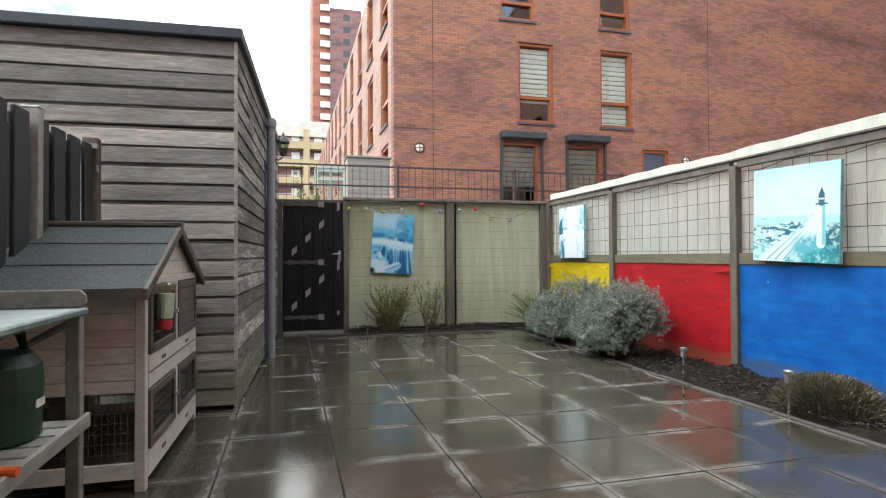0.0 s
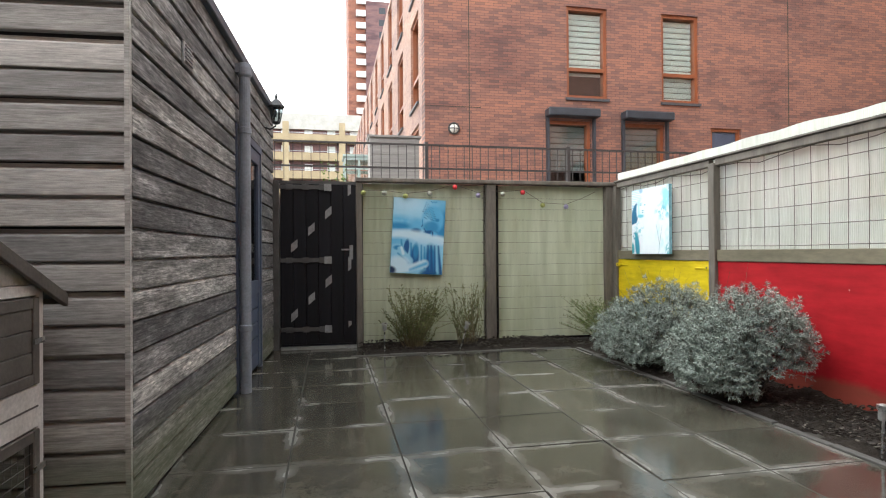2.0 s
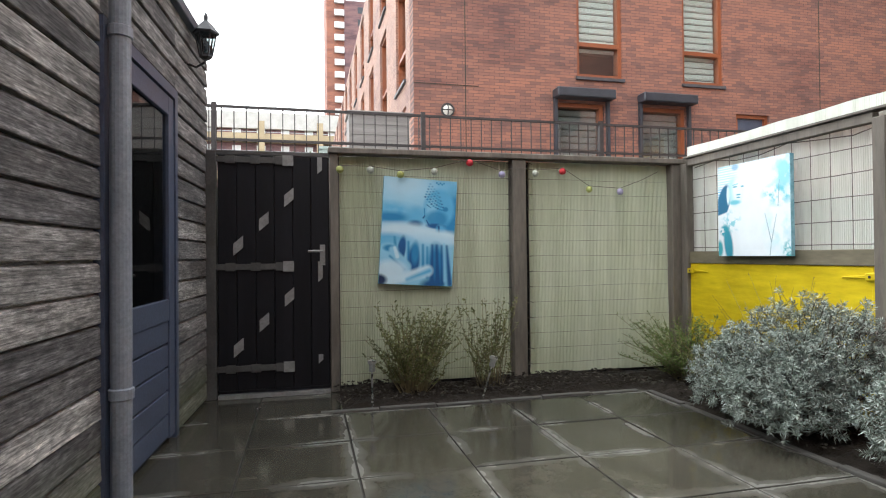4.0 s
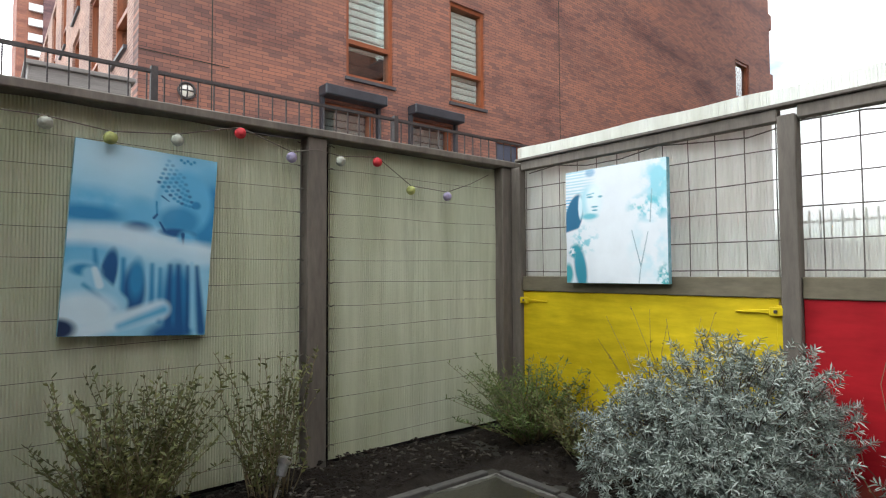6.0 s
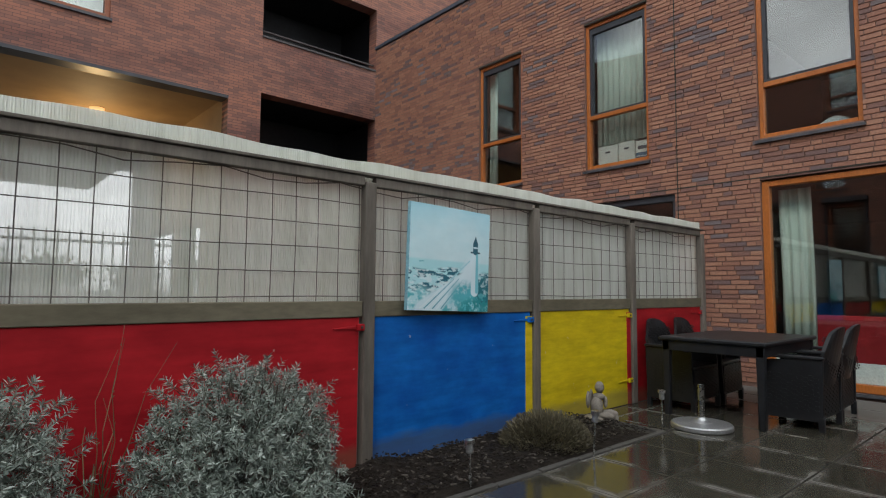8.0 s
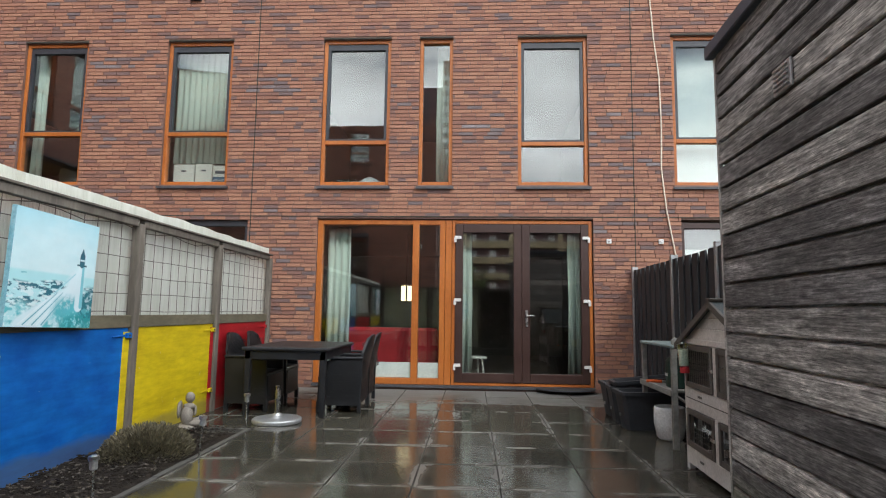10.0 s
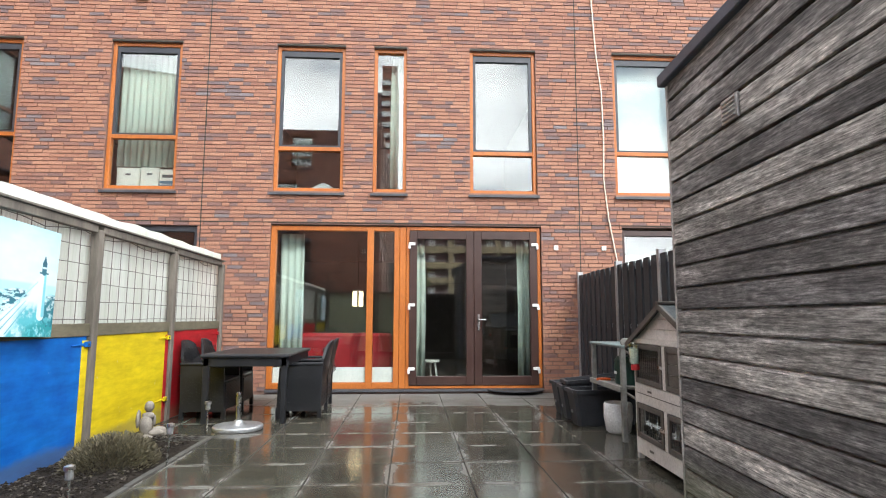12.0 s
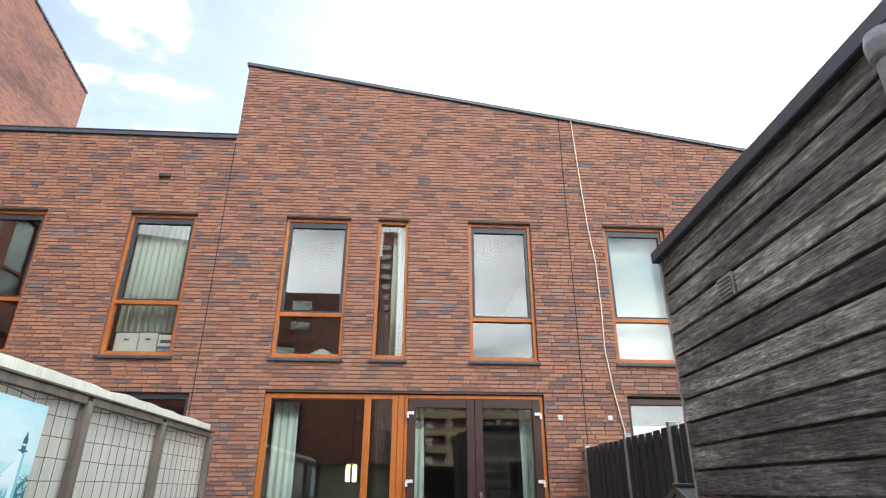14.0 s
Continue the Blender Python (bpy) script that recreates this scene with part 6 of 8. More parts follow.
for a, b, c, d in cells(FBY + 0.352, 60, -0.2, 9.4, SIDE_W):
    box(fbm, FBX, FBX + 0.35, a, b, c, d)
part("side_wall", fbm, M_BRICK_SUNLIT, fb, "brick side wall with sunlight put into its paler colour")
part_box("end_wall", (FBR - 0.35, FBR, FBY + 0.352, 30, -0.2, 13.0), M_BRICK_Y, fb)
for z0, z1 in ((8.2, 8.8), (10.6, 11.2)):
    part_box("balcony", (FBR + 0.001, FBR + 0.8, FBY + 0.2, FBY + 2.4, z0, z1), M_BRICK_Y, fb)
bm = bmesh.new()
box(bm, FBX + 0.36, 8.8, FBY + 0.36, 60, 8.66, 8.74)
prism(bm, [(8.8, 8.66), (10.3, 10.66), (FBR - 0.36, 12.3), (FBR - 0.36, 12.4), (10.2, 10.76), (8.7, 8.75)], FBY + 0.36, 30)
part("roof", bm, M_SILL, fb)
# dark floors and partitions: the shade of the rooms is in their colour
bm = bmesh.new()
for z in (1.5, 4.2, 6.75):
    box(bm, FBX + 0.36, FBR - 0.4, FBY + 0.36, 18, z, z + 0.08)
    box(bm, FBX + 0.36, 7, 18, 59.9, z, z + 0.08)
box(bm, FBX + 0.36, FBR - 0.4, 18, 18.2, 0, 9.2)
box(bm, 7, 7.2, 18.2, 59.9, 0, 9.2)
part("inner_floors", bm, M_INNER, fb, "floors and walls behind the windows, coloured dark for dim rooms")


def far_window(b4, side, parent, door=False, blind=0.0):
    """An orange-framed window in a far wall. side: 'x' faces the garden, 'y' faces sideways."""
    u0, u1, z0, z1 = b4
    f = 0.075

    def B(bm, a, b, c, d, o0, o1):
        if side == "x":
            box(bm, a, b, FBY + o0, FBY + o1, c, d)
        else:
            box(bm, FBX + o0, FBX + o1, a, b, c, d)
    bm = bmesh.new()
    for a, b in ((u0, u0 + f), (u1 - f, u1)):
        B(bm, a, b, z0, z1, 0.05, 0.18)
    mull = z0 + (z1 - z0) * (0.30 if not door else 0.0)
    for c, d in ((z0, z0 + f), (z1 - f, z1)) + (((mull, mull + 0.08),) if not door else ()):
        B(bm, u0 + f, u1 - f, c, d, 0.05, 0.18)
    w = part("window", bm, M_REDWOOD, parent, "red-brown framed glazed door" if door else "red-brown framed window")
    bm = bmesh.new()
    B(bm, u0 + f, u1 - f, z0 + f, z1 - f, 0.13, 0.14)
    g = part("pane", bm, M_GLASS, w)
    g.visible_shadow = False
    bm = bmesh.new()
    B(bm, u0 - 0.03, u1 + 0.03, z0 - 0.06, z0 - 0.004, -0.05, 0.1)
    part("sill", bm, M_SILL, w)
    if blind:
        bm = bmesh.new()
        z = z1 - 0.1
        while z > z0 + (z1 - z0) * (1 - blind):
            B(bm, u0 + f, u1 - f, z - 0.095, z, 0.20, 0.21)
            B(bm, u0 + f, u1 - f, z - 0.11, z - 0.095, 0.215, 0.22)
            z -= 0.13
        part("slat_blind", bm, M_BLIND_GREY if door else M_BLIND, w, "grey slatted blind" if door else "pale slatted blind")
    return w


for i, b4 in enumerate(WF):
    far_window(b4, "x", fb, door=i in (4, 5, 6), blind=(0.7, 0.95, 0.3, 0.0, 0.45, 0.6, 0, 0)[i])
for b4 in SIDE_W:
    if b4[0] < 46:
        far_window(b4, "y", fb)
for x0, x1 in ((5.68, 6.90), (7.51, 8.73)):
    bm = bmesh.new()
    box(bm, x0, x1, FBY - 0.28, FBY - 0.002, 4.05, 4.23)
    part("awning_box", bm, M_ANTHRACITE, fb, "dark awning box over the door", bevel=0.02)
    for xx in (x0 + 0.02, x1 - 0.09):
        part_box("awning_guide", (xx, xx + 0.06, FBY - 0.08, FBY - 0.003, 1.6, 4.05), M_ANTHRACITE, fb)
part_box("side_door_panel", (9.92, 10.58, FBY + 0.10, FBY + 0.128, 2.45, 3.9), M_DOOR_BLUE, fb, "dark blue door panel")
for x in (3.95, 12.0):
    part_box("expansion_joint", (x - 0.008, x + 0.008, FBY - 0.004, FBY + 0.002, 1.6, 9.3), M_JOINT, fb)
part_box("expansion_joint", (FBX, 4.2, FBY - 0.004, FBY + 0.002, 4.20, 4.215), M_JOINT, fb)
for x, z in ((3.60, 3.73), (11.22, 3.71)):
    lamp = thing("bulkhead_lamp", "round caged bulkhead lamp on the brick wall", "lamp", FAR @ pose(x, FBY, z), group="bulkhead lamps")
    bm = bmesh.new()
    bmesh.ops.create_uvsphere(bm, u_segments=20, v_segments=10, radius=0.105, matrix=Matrix.Scale(0.5, 4, (0, 1, 0)))
    part("diffuser", bm, M_LAMPGLASS, lamp, "opal glass", smooth=True)
    bm = bmesh.new()
    tube(bm, [(0.115 * math.cos(a * 0.2618), -0.03, 0.115 * math.sin(a * 0.2618)) for a in range(25)], 0.018, 6)
    tube(bm, [(0, -0.06 * math.sin(a * 0.314), 0.108 * math.cos(a * 0.314)) for a in range(11)], 0.011, 5)
    tube(bm, [(0.108 * math.cos(a * 0.314), -0.06 * math.sin(a * 0.314), 0) for a in range(11)], 0.011, 5)
    part("cage", bm, M_RAIL, lamp)

# ---- brick building on the right, with passage and loggias ----
RX = 13.6
rb = thing("corner_building", "red brick apartment building with open passage and dark loggias", "building", pose(0, 0, 0))
LOG = [(-1.72, 1.45, 4.1, 5.66), (-1.72, 1.45, 7.03, 8.70)]
RW = [(6.42, 7.64, 6.40, 9.0), (4.54, 5.76, 6.40, 9.0), (6.42, 7.64, 9.6, 12.1), (4.54, 5.76, 9.6, 12.1)]
bm = bmesh.new()
for a, b, c, d in cells(-9.5, 8.15, -0.2, 13.2, LOG + RW + [(2.2, 8.15, -0.3, 5.42)]):
    box(bm, RX, RX + 0.35, a, b, c, d)
prism(bm, [(-9.5, 13.2), (8.15, 13.2), (8.15, 18.4), (-9.5, 14.3)], RX, RX + 0.35, "x")
part("front_wall", bm, M_BRICK_Y, rb, "red brick wall")
part_box("side_wall", (RX + 0.352, 30, 7.8, 8.15, 5.42, 16.0), M_BRICK_X, rb)
part_box("passage_soffit", (RX + 0.352, 30, 2.2, 7.8, 5.42, 5.6), M_SOFFIT, rb, "ochre boarded underside of the overhang")
part_box("passage_soffit_edge", (RX - 0.02, RX + 0.36, 2.2, 8.15, 5.35, 5.418), M_ANTHRACITE, rb)
bm = bmesh.new()
for a, b, c, d in cells(RX + 0.352, 22, -0.2, 5.42, [(15.1, 16.5, -0.2, 2.7), (17.3, 20.4, -0.2, 2.7)]):
    box(bm, a, b, 1.85, 2.2, c, d)
part("passage_wall", bm, M_SOFFIT, rb, "ochre passage wall with open doorways")
bm = bmesh.new()
lathe(bm, [(0.25, -0.1), (0.25, 5.41)], RX + 0.6, 7.4, 20)
part("column", bm, M_CONCRETE, rb, "pale round column", smooth=False)
for a, b, c, d in LOG:
    bm = bmesh.new()
    box(bm, RX + 2.0, RX + 2.1, a - 0.2, b + 0.2, c - 0.6, d + 0.2)
    box(bm, RX + 0.352, RX + 2.0, a - 0.2, b + 0.2, d, d + 0.1)
    box(bm, RX + 0.352, RX + 2.0, a - 0.2, b + 0.2, c - 0.9, c - 0.8)
    box(bm, RX + 0.352, RX + 2.0, a - 0.2, a - 0.1, c - 0.8, d)
    box(bm, RX + 0.352, RX + 2.0, b + 0.1, b + 0.2, c - 0.8, d)
    part("loggia", bm, M_RATTAN, rb, "deep dark loggia")
    part_box("loggia_rail", (RX + 0.1, RX + 0.14, a, b, c + 0.14, c + 0.17), M_RAIL, rb)
    part_box("loggia_sill", (RX - 0.03, RX + 0.36, a, b, c - 0.05, c - 0.002), M_RAIL, rb)
for u0, u1, z0, z1 in RW:
    bm = bmesh.new()
    for a, b in ((u0, u0 + 0.09), (u1 - 0.09, u1)):
        box(bm, RX + 0.05, RX + 0.18, a, b, z0, z1)
    for c, d in ((z0, z0 + 0.09), (z1 - 0.09, z1), (z0 + 0.75, z0 + 0.83)):
        box(bm, RX + 0.05, RX + 0.18, u0 + 0.09, u1 - 0.09, c, d)
    w = part("window", bm, M_REDWOOD, rb, "red-brown framed window")
    g = part_box("pane", (RX + 0.13, RX + 0.14, u0 + 0.09, u1 - 0.09, z0 + 0.09, z1 - 0.09), M_GLASS, w)
    g.visible_shadow = False
    part_box("sill", (RX - 0.05, RX + 0.1, u0 - 0.03, u1 + 0.03, z0 - 0.06, z0 - 0.004), M_SILL, w)
    part_box("roller_blind", (RX + 0.24, RX + 0.25, u0 + 0.09, u1 - 0.09, z0 + 0.09, z1 - 0.09), M_BLIND, w, "white blind")
bm = bmesh.new()
prism(bm, [(-9.5, 14.3), (8.2, 18.42), (8.2, 18.5), (-9.5, 14.38)], RX - 0.04, RX + 0.4, "x")
part("roof_trim", bm, M_ROOFTRIM, rb)
bm = bmesh.new()
box(bm, RX + 0.36, 26, -9.4, 7.7, 9.3, 9.4)
box(bm, 25.8, 26, -9.4, 7.7, 5.7, 13)
part("inner_floors", bm, M_INNER, rb)

pl = thing("passage_lamp", "warm lamp on the ceiling of the passage", "lamp", pose(16.6, 4.2, 5.36))
bm = bmesh.new()
lathe(bm, [(0.16, 0.05), (0.16, 0.0), (0.12, -0.04)], seg=20)
part("diffuser", bm, plain("warm_lit_glass", (0.9, 0.7, 0.4), 0.4, emit=(1.0, 0.62, 0.25), strength=1.2), pl, "warm lit glass")
pld = bpy.data.lights.new("passage_glow", "POINT")
pld.energy = 130
pld.color = (1.0, 0.66, 0.30)
pld.shadow_soft_size = 0.15
new("passage_glow", pld).location = (16.9, 4.2, 4.3)

# fence bars and low shrubs beyond the passage
bars = thing("steel_fence", "upright steel bar fence beyond the passage", "fence", pose(10.9, 0, 0))
bm = bmesh.new()
box(bm, -0.012, 0.012, -0.012, 0.012, 0.0, 1.98)
me_b = finish(bm, "bar", M_RAIL)
for k in range(64):
    ob = new("bar", me_b)
    ob.parent = bars
    ob.location = (0, 1.6 + k * 0.14, 0)
part_box("rail", (-0.02, 0.02, 1.5, 10.6, 1.80, 1.84), M_RAIL, bars)
part_box("rail", (-0.02, 0.02, 1.5, 10.6, 0.2, 0.24), M_RAIL, bars)

# ---- distant flats and tower ----
tower = thing("tower_block", "tall red-brown tower block with white balconies", "tower", pose(3.6, 140, 0))
part_box("tower_wall", (2.3, 6.4, 0, 20, 0, 70), M_BRICK_TOWER, tower)
part_box("tower_wing", (6.4, 14, -0.5, 18, 0, 62), M_BRICK_PURPLE, tower, "purple-brown brick wing")
for k in range(22):
    part_box("balcony", (4.1, 6.38, -1.1, -0.52, 2.0 + k * 2.95, 3.4 + k * 2.95), M_WHITE, tower)
for k in range(20):
    part_box("tower_window", (9.6, 11.2, -0.55, -0.502, 3.0 + k * 2.95, 4.5 + k * 2.95), M_ANTHRACITE, tower)
flats = thing("gallery_flats", "gallery flats with ochre balcony panels and pale roof", "flats", pose(-2.3, 97, 0))
part_box("flats_wall", (-28, 14, 1.2, 12, 0, 21.4), M_BRICK_PURPLE, flats, "purple-brown gallery wall")
part_box("roof_band", (-28, 14, 0.5, 12, 21.4, 24.0), M_CONCRETE, flats, "pale roof band")
for k in range(7):
    z = 1.2 + k * 3.0
    part_box("gallery_slab", (-28, 14, -0.4, 1.19, z, z + 0.35), M_BALCONY, flats)
    part_box("gallery_parapet", (-28, 14, -0.42, -0.3, z + 0.351, z + 1.25), M_BALCONY, flats, "ochre parapet")
    part_box("gallery_rail", (-28, 14, -0.40, -0.34, z + 1.45, z + 1.52), M_ALU, flats)
    for j in range(11):
        x = -26.5 + j * 3.7
        part_box("flat_window", (x, x + 1.3, 1.13, 1.198, z + 0.5, z + 2.6), M_WHITE if j % 2 else M_BLIND, flats)
for j in range(5):
    part_box("stair_column", (-22 + j * 9.0, -21.0 + j * 9.0, -0.6, -0.42, 0, 22.4), M_BALCONY, flats)


# ---- plants ----
def blade(verts, faces, base, d, L, w, droop, r):
    """One narrow leaf: a bent strip of two quads."""
    side = d.cross(Vector((r.uniform(-1, 1), r.uniform(-1, 1), r.uniform(-1, 1))))
    if side.length < 1e-4:
        side = Vector((1, 0, 0))
    side.normalize()
    q = len(verts)
    p1 = base + d * (L * 0.55) + Vector((0, 0, -droop * 0.3 * L))
    p2 = base + d * L + Vector((0, 0, -droop * L))
    verts.extend([tuple(base - side * w * 0.5), tuple(base + side * w * 0.5), tuple(p1 + side * w), tuple(p1 - side * w), tuple(p2)])
    faces.append((q, q + 1, q + 2, q + 3))
    faces.append((q + 3, q + 2, q + 4))


def stick(verts, faces, a, b, r0, r1):
    d = (b - a).normalized()
    s = d.cross(Vector((0, 0, 1)) if abs(d.z) < 0.9 else Vector((1, 0, 0))).normalized()
    t = s.cross(d)
    q = len(verts)
    for p, r in ((a, r0), (b, r1)):
        for k in range(3):
            an = k * 2.094
            verts.append(tuple(p + r * (math.cos(an) * s + math.sin(an) * t)))
    for k in range(3):
        faces.append((q + k, q + (k + 1) % 3, q + 3 + (k + 1) % 3, q + 3 + k))


def lavender(cx, cy, lobes, seed, shoots, label):
    r = random.Random(seed)
    lv, lf, sv, sf = [], [], [], []
    root = Vector((cx, cy, 0.0))
    for _ in range(shoots):
        ox, oy, oz, rx, ry, rz = r.choice(lobes)
        th, ph = r.uniform(0, 2 * math.pi), math.acos(r.uniform(-0.55, 1))
        d = Vector((math.sin(ph) * math.cos(th), math.sin(ph) * math.sin(th), math.cos(ph)))
        k = r.uniform(0.72, 1.0) + 0.24 * noise.noise(d * 3.4 + Vector((seed, ox, oy)))
        tip = root + Vector((ox + rx * d.x * k, oy + ry * d.y * k, oz + rz * d.z * k))
        if tip.z < 0.04:
            continue
        g = Vector((d.x + r.uniform(-0.3, 0.3), d.y + r.uniform(-0.3, 0.3), d.z * 0.7 + 0.35)).normalized()
        L = r.uniform(0.025, 0.06)
        a = tip - g * L
        stick(sv, sf, a - g * 0.05, tip, 0.0022, 0.0012)
        n = r.randint(13, 18)
        for j in range(n):
            t = (j + 0.5) / n
            an = j * 2.4 + r.uniform(-0.3, 0.3)
            s = g.cross(Vector((0.3, 0.2, 1))).normalized()
            u = s.cross(g)
            out = (s * math.cos(an) + u * math.sin(an)) * (1.0 - 0.35 * t) + g * (0.15 + 0.55 * t)
            blade(lv, lf, a + g * L * t, out.normalized(), r.uniform(0.022, 0.038), r.uniform(0.0022, 0.0034), r.uniform(-0.1, 0.2), r)
    for _ in range(60):
        ox, oy, oz, rx, ry, rz = r.choice(lobes)
        d = Vector((r.uniform(-1, 1), r.uniform(-1, 1), r.uniform(0.0, 1.0)))
        d.normalize()
        tip = root + Vector((ox + rx * d.x * 0.85, oy + ry * d.y * 0.85, max(0.06, oz + rz * d.z * 0.85)))
        mid = (root + tip) / 2 + Vector((r.uniform(-0.05, 0.05), r.uniform(-0.05, 0.05), -0.04))
        st = root + Vector((ox * 0.5 + r.uniform(-0.06, 0.06), oy * 0.5 + r.uniform(-0.06, 0.06), 0.0))
        stick(sv, sf, st, mid, 0.008, 0.005)
        stick(sv, sf, mid, tip, 0.005, 0.002)
    b = thing("lavender_bush", label, "shrub", pose(0, 0, 0), group="grey-leaved shrubs")
    c = new("crown", rays_mesh("crown", lv, lf, M_LAV))
    s = new("stem", rays_mesh("stem", sv, sf, M_LAV_DARK))
    # dense shaded heart of the bush
    hv, hf = [], []
    for _ in range(shoots // 2):
        ox, oy, oz, rx, ry, rz = r.choice(lobes)
        d = Vector((r.gauss(0, 1), r.gauss(0, 1), r.gauss(0, 1))).normalized() * r.uniform(0.15, 0.72)
        p = root + Vector((ox + rx * d.x, oy + ry * d.y, oz + rz * d.z))
        if p.z > 0.05:
            for _k in range(5):
                blade(hv, hf, p, Vector((r.uniform(-1, 1), r.uniform(-1, 1), r.uniform(-0.4, 1))).normalized(), r.uniform(0.035, 0.06), 0.004, 0.1, r)
    h = new("inner_foliage", rays_mesh("inner_foliage", hv, hf, M_LAV))
    for o in (c, s, h):
        o.parent = b
        o["kind"] = "stuff"
    return b


lavender(3.94, 6.72, [(0.0, 0.0, 0.42, 0.50, 0.52, 0.42), (-0.18, 0.22, 0.28, 0.42, 0.42, 0.32), (0.10, -0.10, 0.34, 0.36, 0.36, 0.38), (-0.28, -0.1, 0.22, 0.34, 0.36, 0.26)], 21, 2500, "large silvery grey-green lavender bush in the soil bed")
lavender(3.89, 5.62, [(0.0, 0.0, 0.44, 0.46, 0.44, 0.40), (-0.12, 0.18, 0.30, 0.40, 0.36, 0.34), (-0.02, -0.17, 0.40, 0.37, 0.30, 0.35), (-0.30, -0.05, 0.22, 0.26, 0.34, 0.24)], 33, 2300, "silvery grey-green lavender bush leaning over the paving")


def wispy(name, cx, cy, n, h, spread, mats, seed, label, leafy=10, leaf=0.035, wide=0.005, cat="plant"):
    r = random.Random(seed)
    sv, sf, lv, lf = [], [], [], []
    for _ in range(n):
        a, k = r.uniform(0, 6.283), r.uniform(0.1, 1) ** 0.7
        base = Vector((cx + 0.10 * math.cos(a) * k, cy + 0.06 * math.sin(a) * k, 0.0))
        H = h * r.uniform(0.4, 1.0)
        pts = [base]
        for j in range(1, 5):
            t = j / 4
            pts.append(base + Vector((spread * k * math.cos(a) * t ** 1.4 + r.uniform(-0.035, 0.035), spread * 0.7 * k * math.sin(a) * t ** 1.4 + r.uniform(-0.035, 0.035), H * t)))
        for j in range(4):
            stick(sv, sf, pts[j], pts[j + 1], 0.0035 - 0.0006 * j, 0.0029 - 0.0006 * j)
        for j in range(leafy):
            t = r.uniform(0.25, 1.0) * 3.99
            i = int(t)
            p = pts[i].lerp(pts[i + 1], t - i)
            d = Vector((r.uniform(-1, 1), r.uniform(-1, 1), r.uniform(0.1, 1.2))).normalized()
            blade(lv, lf, p, d, leaf * r.uniform(0.6, 1.3), wide * r.uniform(0.7, 1.2), 0.15, r)
    b = thing(name, label, cat, pose(0, 0, 0))
    s = new("stem", rays_mesh("stem", sv, sf, mats[0]))
    c = new("foliage", rays_mesh("foliage", lv, lf, mats[1]))
    for o in (s, c):
        o.parent = b
        o["kind"] = "stuff"
    return b


wispy("twiggy_shrub", 1.83, 8.22, 130, 0.70, 0.31, (M_TWIG, M_TWIG_LEAF), 41, "olive-brown twiggy shrub against the back fence", 40, 0.030, 0.0055)
wispy("twiggy_shrub", 2.44, 8.22, 46, 0.74, 0.17, (M_TWIG, M_TWIG_LEAF), 42, "slender olive-brown twiggy shrub against the back fence", 36, 0.030, 0.0055)
wispy("green_shrub", 4.12, 8.05, 200, 0.56, 0.55, (M_TWIG, M_GRASS), 43, "fresh green feathery shrub in the fence corner", 36, 0.036, 0.0036)
wispy("brown_shrub", 4.10, 7.60, 70, 0.48, 0.42, (M_TWIG, M_TWIG_LEAF), 47, "low olive-brown dried shrub beside the lavender", 26, 0.03, 0.005)
wispy("dry_stems", 4.16, 7.15, 24, 0.95, 0.40, (M_TWIG, M_TWIG), 44, "dry brown flower stems above the lavender", 4, 0.02, 0.003)
wispy("dry_stems", 4.16, 6.15, 16, 0.98, 0.45, (M_TWIG, M_TWIG), 45, "dry brown flower stems against the red panel", 3, 0.02, 0.003)
wispy("greenhouse_plant", 1.23, 21.4, 60, 4.3, 0.5, (M_TWIG, M_GRASS), 46, "leafy pot plant by the greenhouse on the walkway", 40, 0.12, 0.03)


def mound(cx, cy, rx, ry, rz, seed, n, label):
    r = random.Random(seed)
    lv, lf = [], []
    for _ in range(n):
        th, ph = r.uniform(0, 6.283), math.acos(r.uniform(0.0, 1))
        d = Vector((math.sin(ph) * math.cos(th), math.sin(ph) * math.sin(th), math.cos(ph)))
        k = r.uniform(0.6, 1.0)
        p = Vector((cx + rx * d.x * k, cy + ry * d.y * k, 0.02 + rz * d.z * k))
        blade(lv, lf, p, (d + Vector((r.uniform(-0.6, 0.6), r.uniform(-0.6, 0.6), 0.5))).normalized(), r.uniform(0.02, 0.04), 0.0032, 0.1, r)
    b = thing("heather_mound", label, "plant", pose(0, 0, 0))
    o = new("foliage", rays_mesh("foliage", lv, lf, M_HEATH))
    o.parent = b
    o["kind"] = "stuff"


mound(3.93, 3.30, 0.32, 0.36, 0.23, 51, 10000, "low brown-green heather mound in the soil")

# distant trees beyond the passage
trees = thing("tree_line", "dim row of distant trees beyond the passage", "trees", pose(0, 0, 0))
r3 = random.Random(8)
tv, tf, kv, kf = [], [], [], []
for k in range(16):
    bx, by = 70 + r3.uniform(-6, 6), -14 + k * 3.4
    H = r3.uniform(2.6, 4.6)
    stick(kv, kf, Vector((bx, by, 0)), Vector((bx + 0.3, by, H)), 0.25, 0.08)
    for j in range(5):
        a = r3.uniform(0, 6.28)
        stick(kv, kf, Vector((bx, by, H * 0.45)), Vector((bx + 1.6 * math.cos(a), by + 1.6 * math.sin(a), H * 0.9)), 0.10, 0.03)
    for _ in range(420):
        d = Vector((r3.gauss(0, 1), r3.gauss(0, 1), r3.gauss(0, 0.8)))
        p = Vector((bx, by, H * 0.7)) + d * 0.9
        blade(tv, tf, p, Vector((r3.uniform(-1, 1), r3.uniform(-1, 1), r3.uniform(-1, 1))).normalized(), 0.5, 0.12, 0.1, r3)
o = new("crown", rays_mesh("crown", tv, tf, M_TREE))
o.parent = trees
o["kind"] = "stuff"
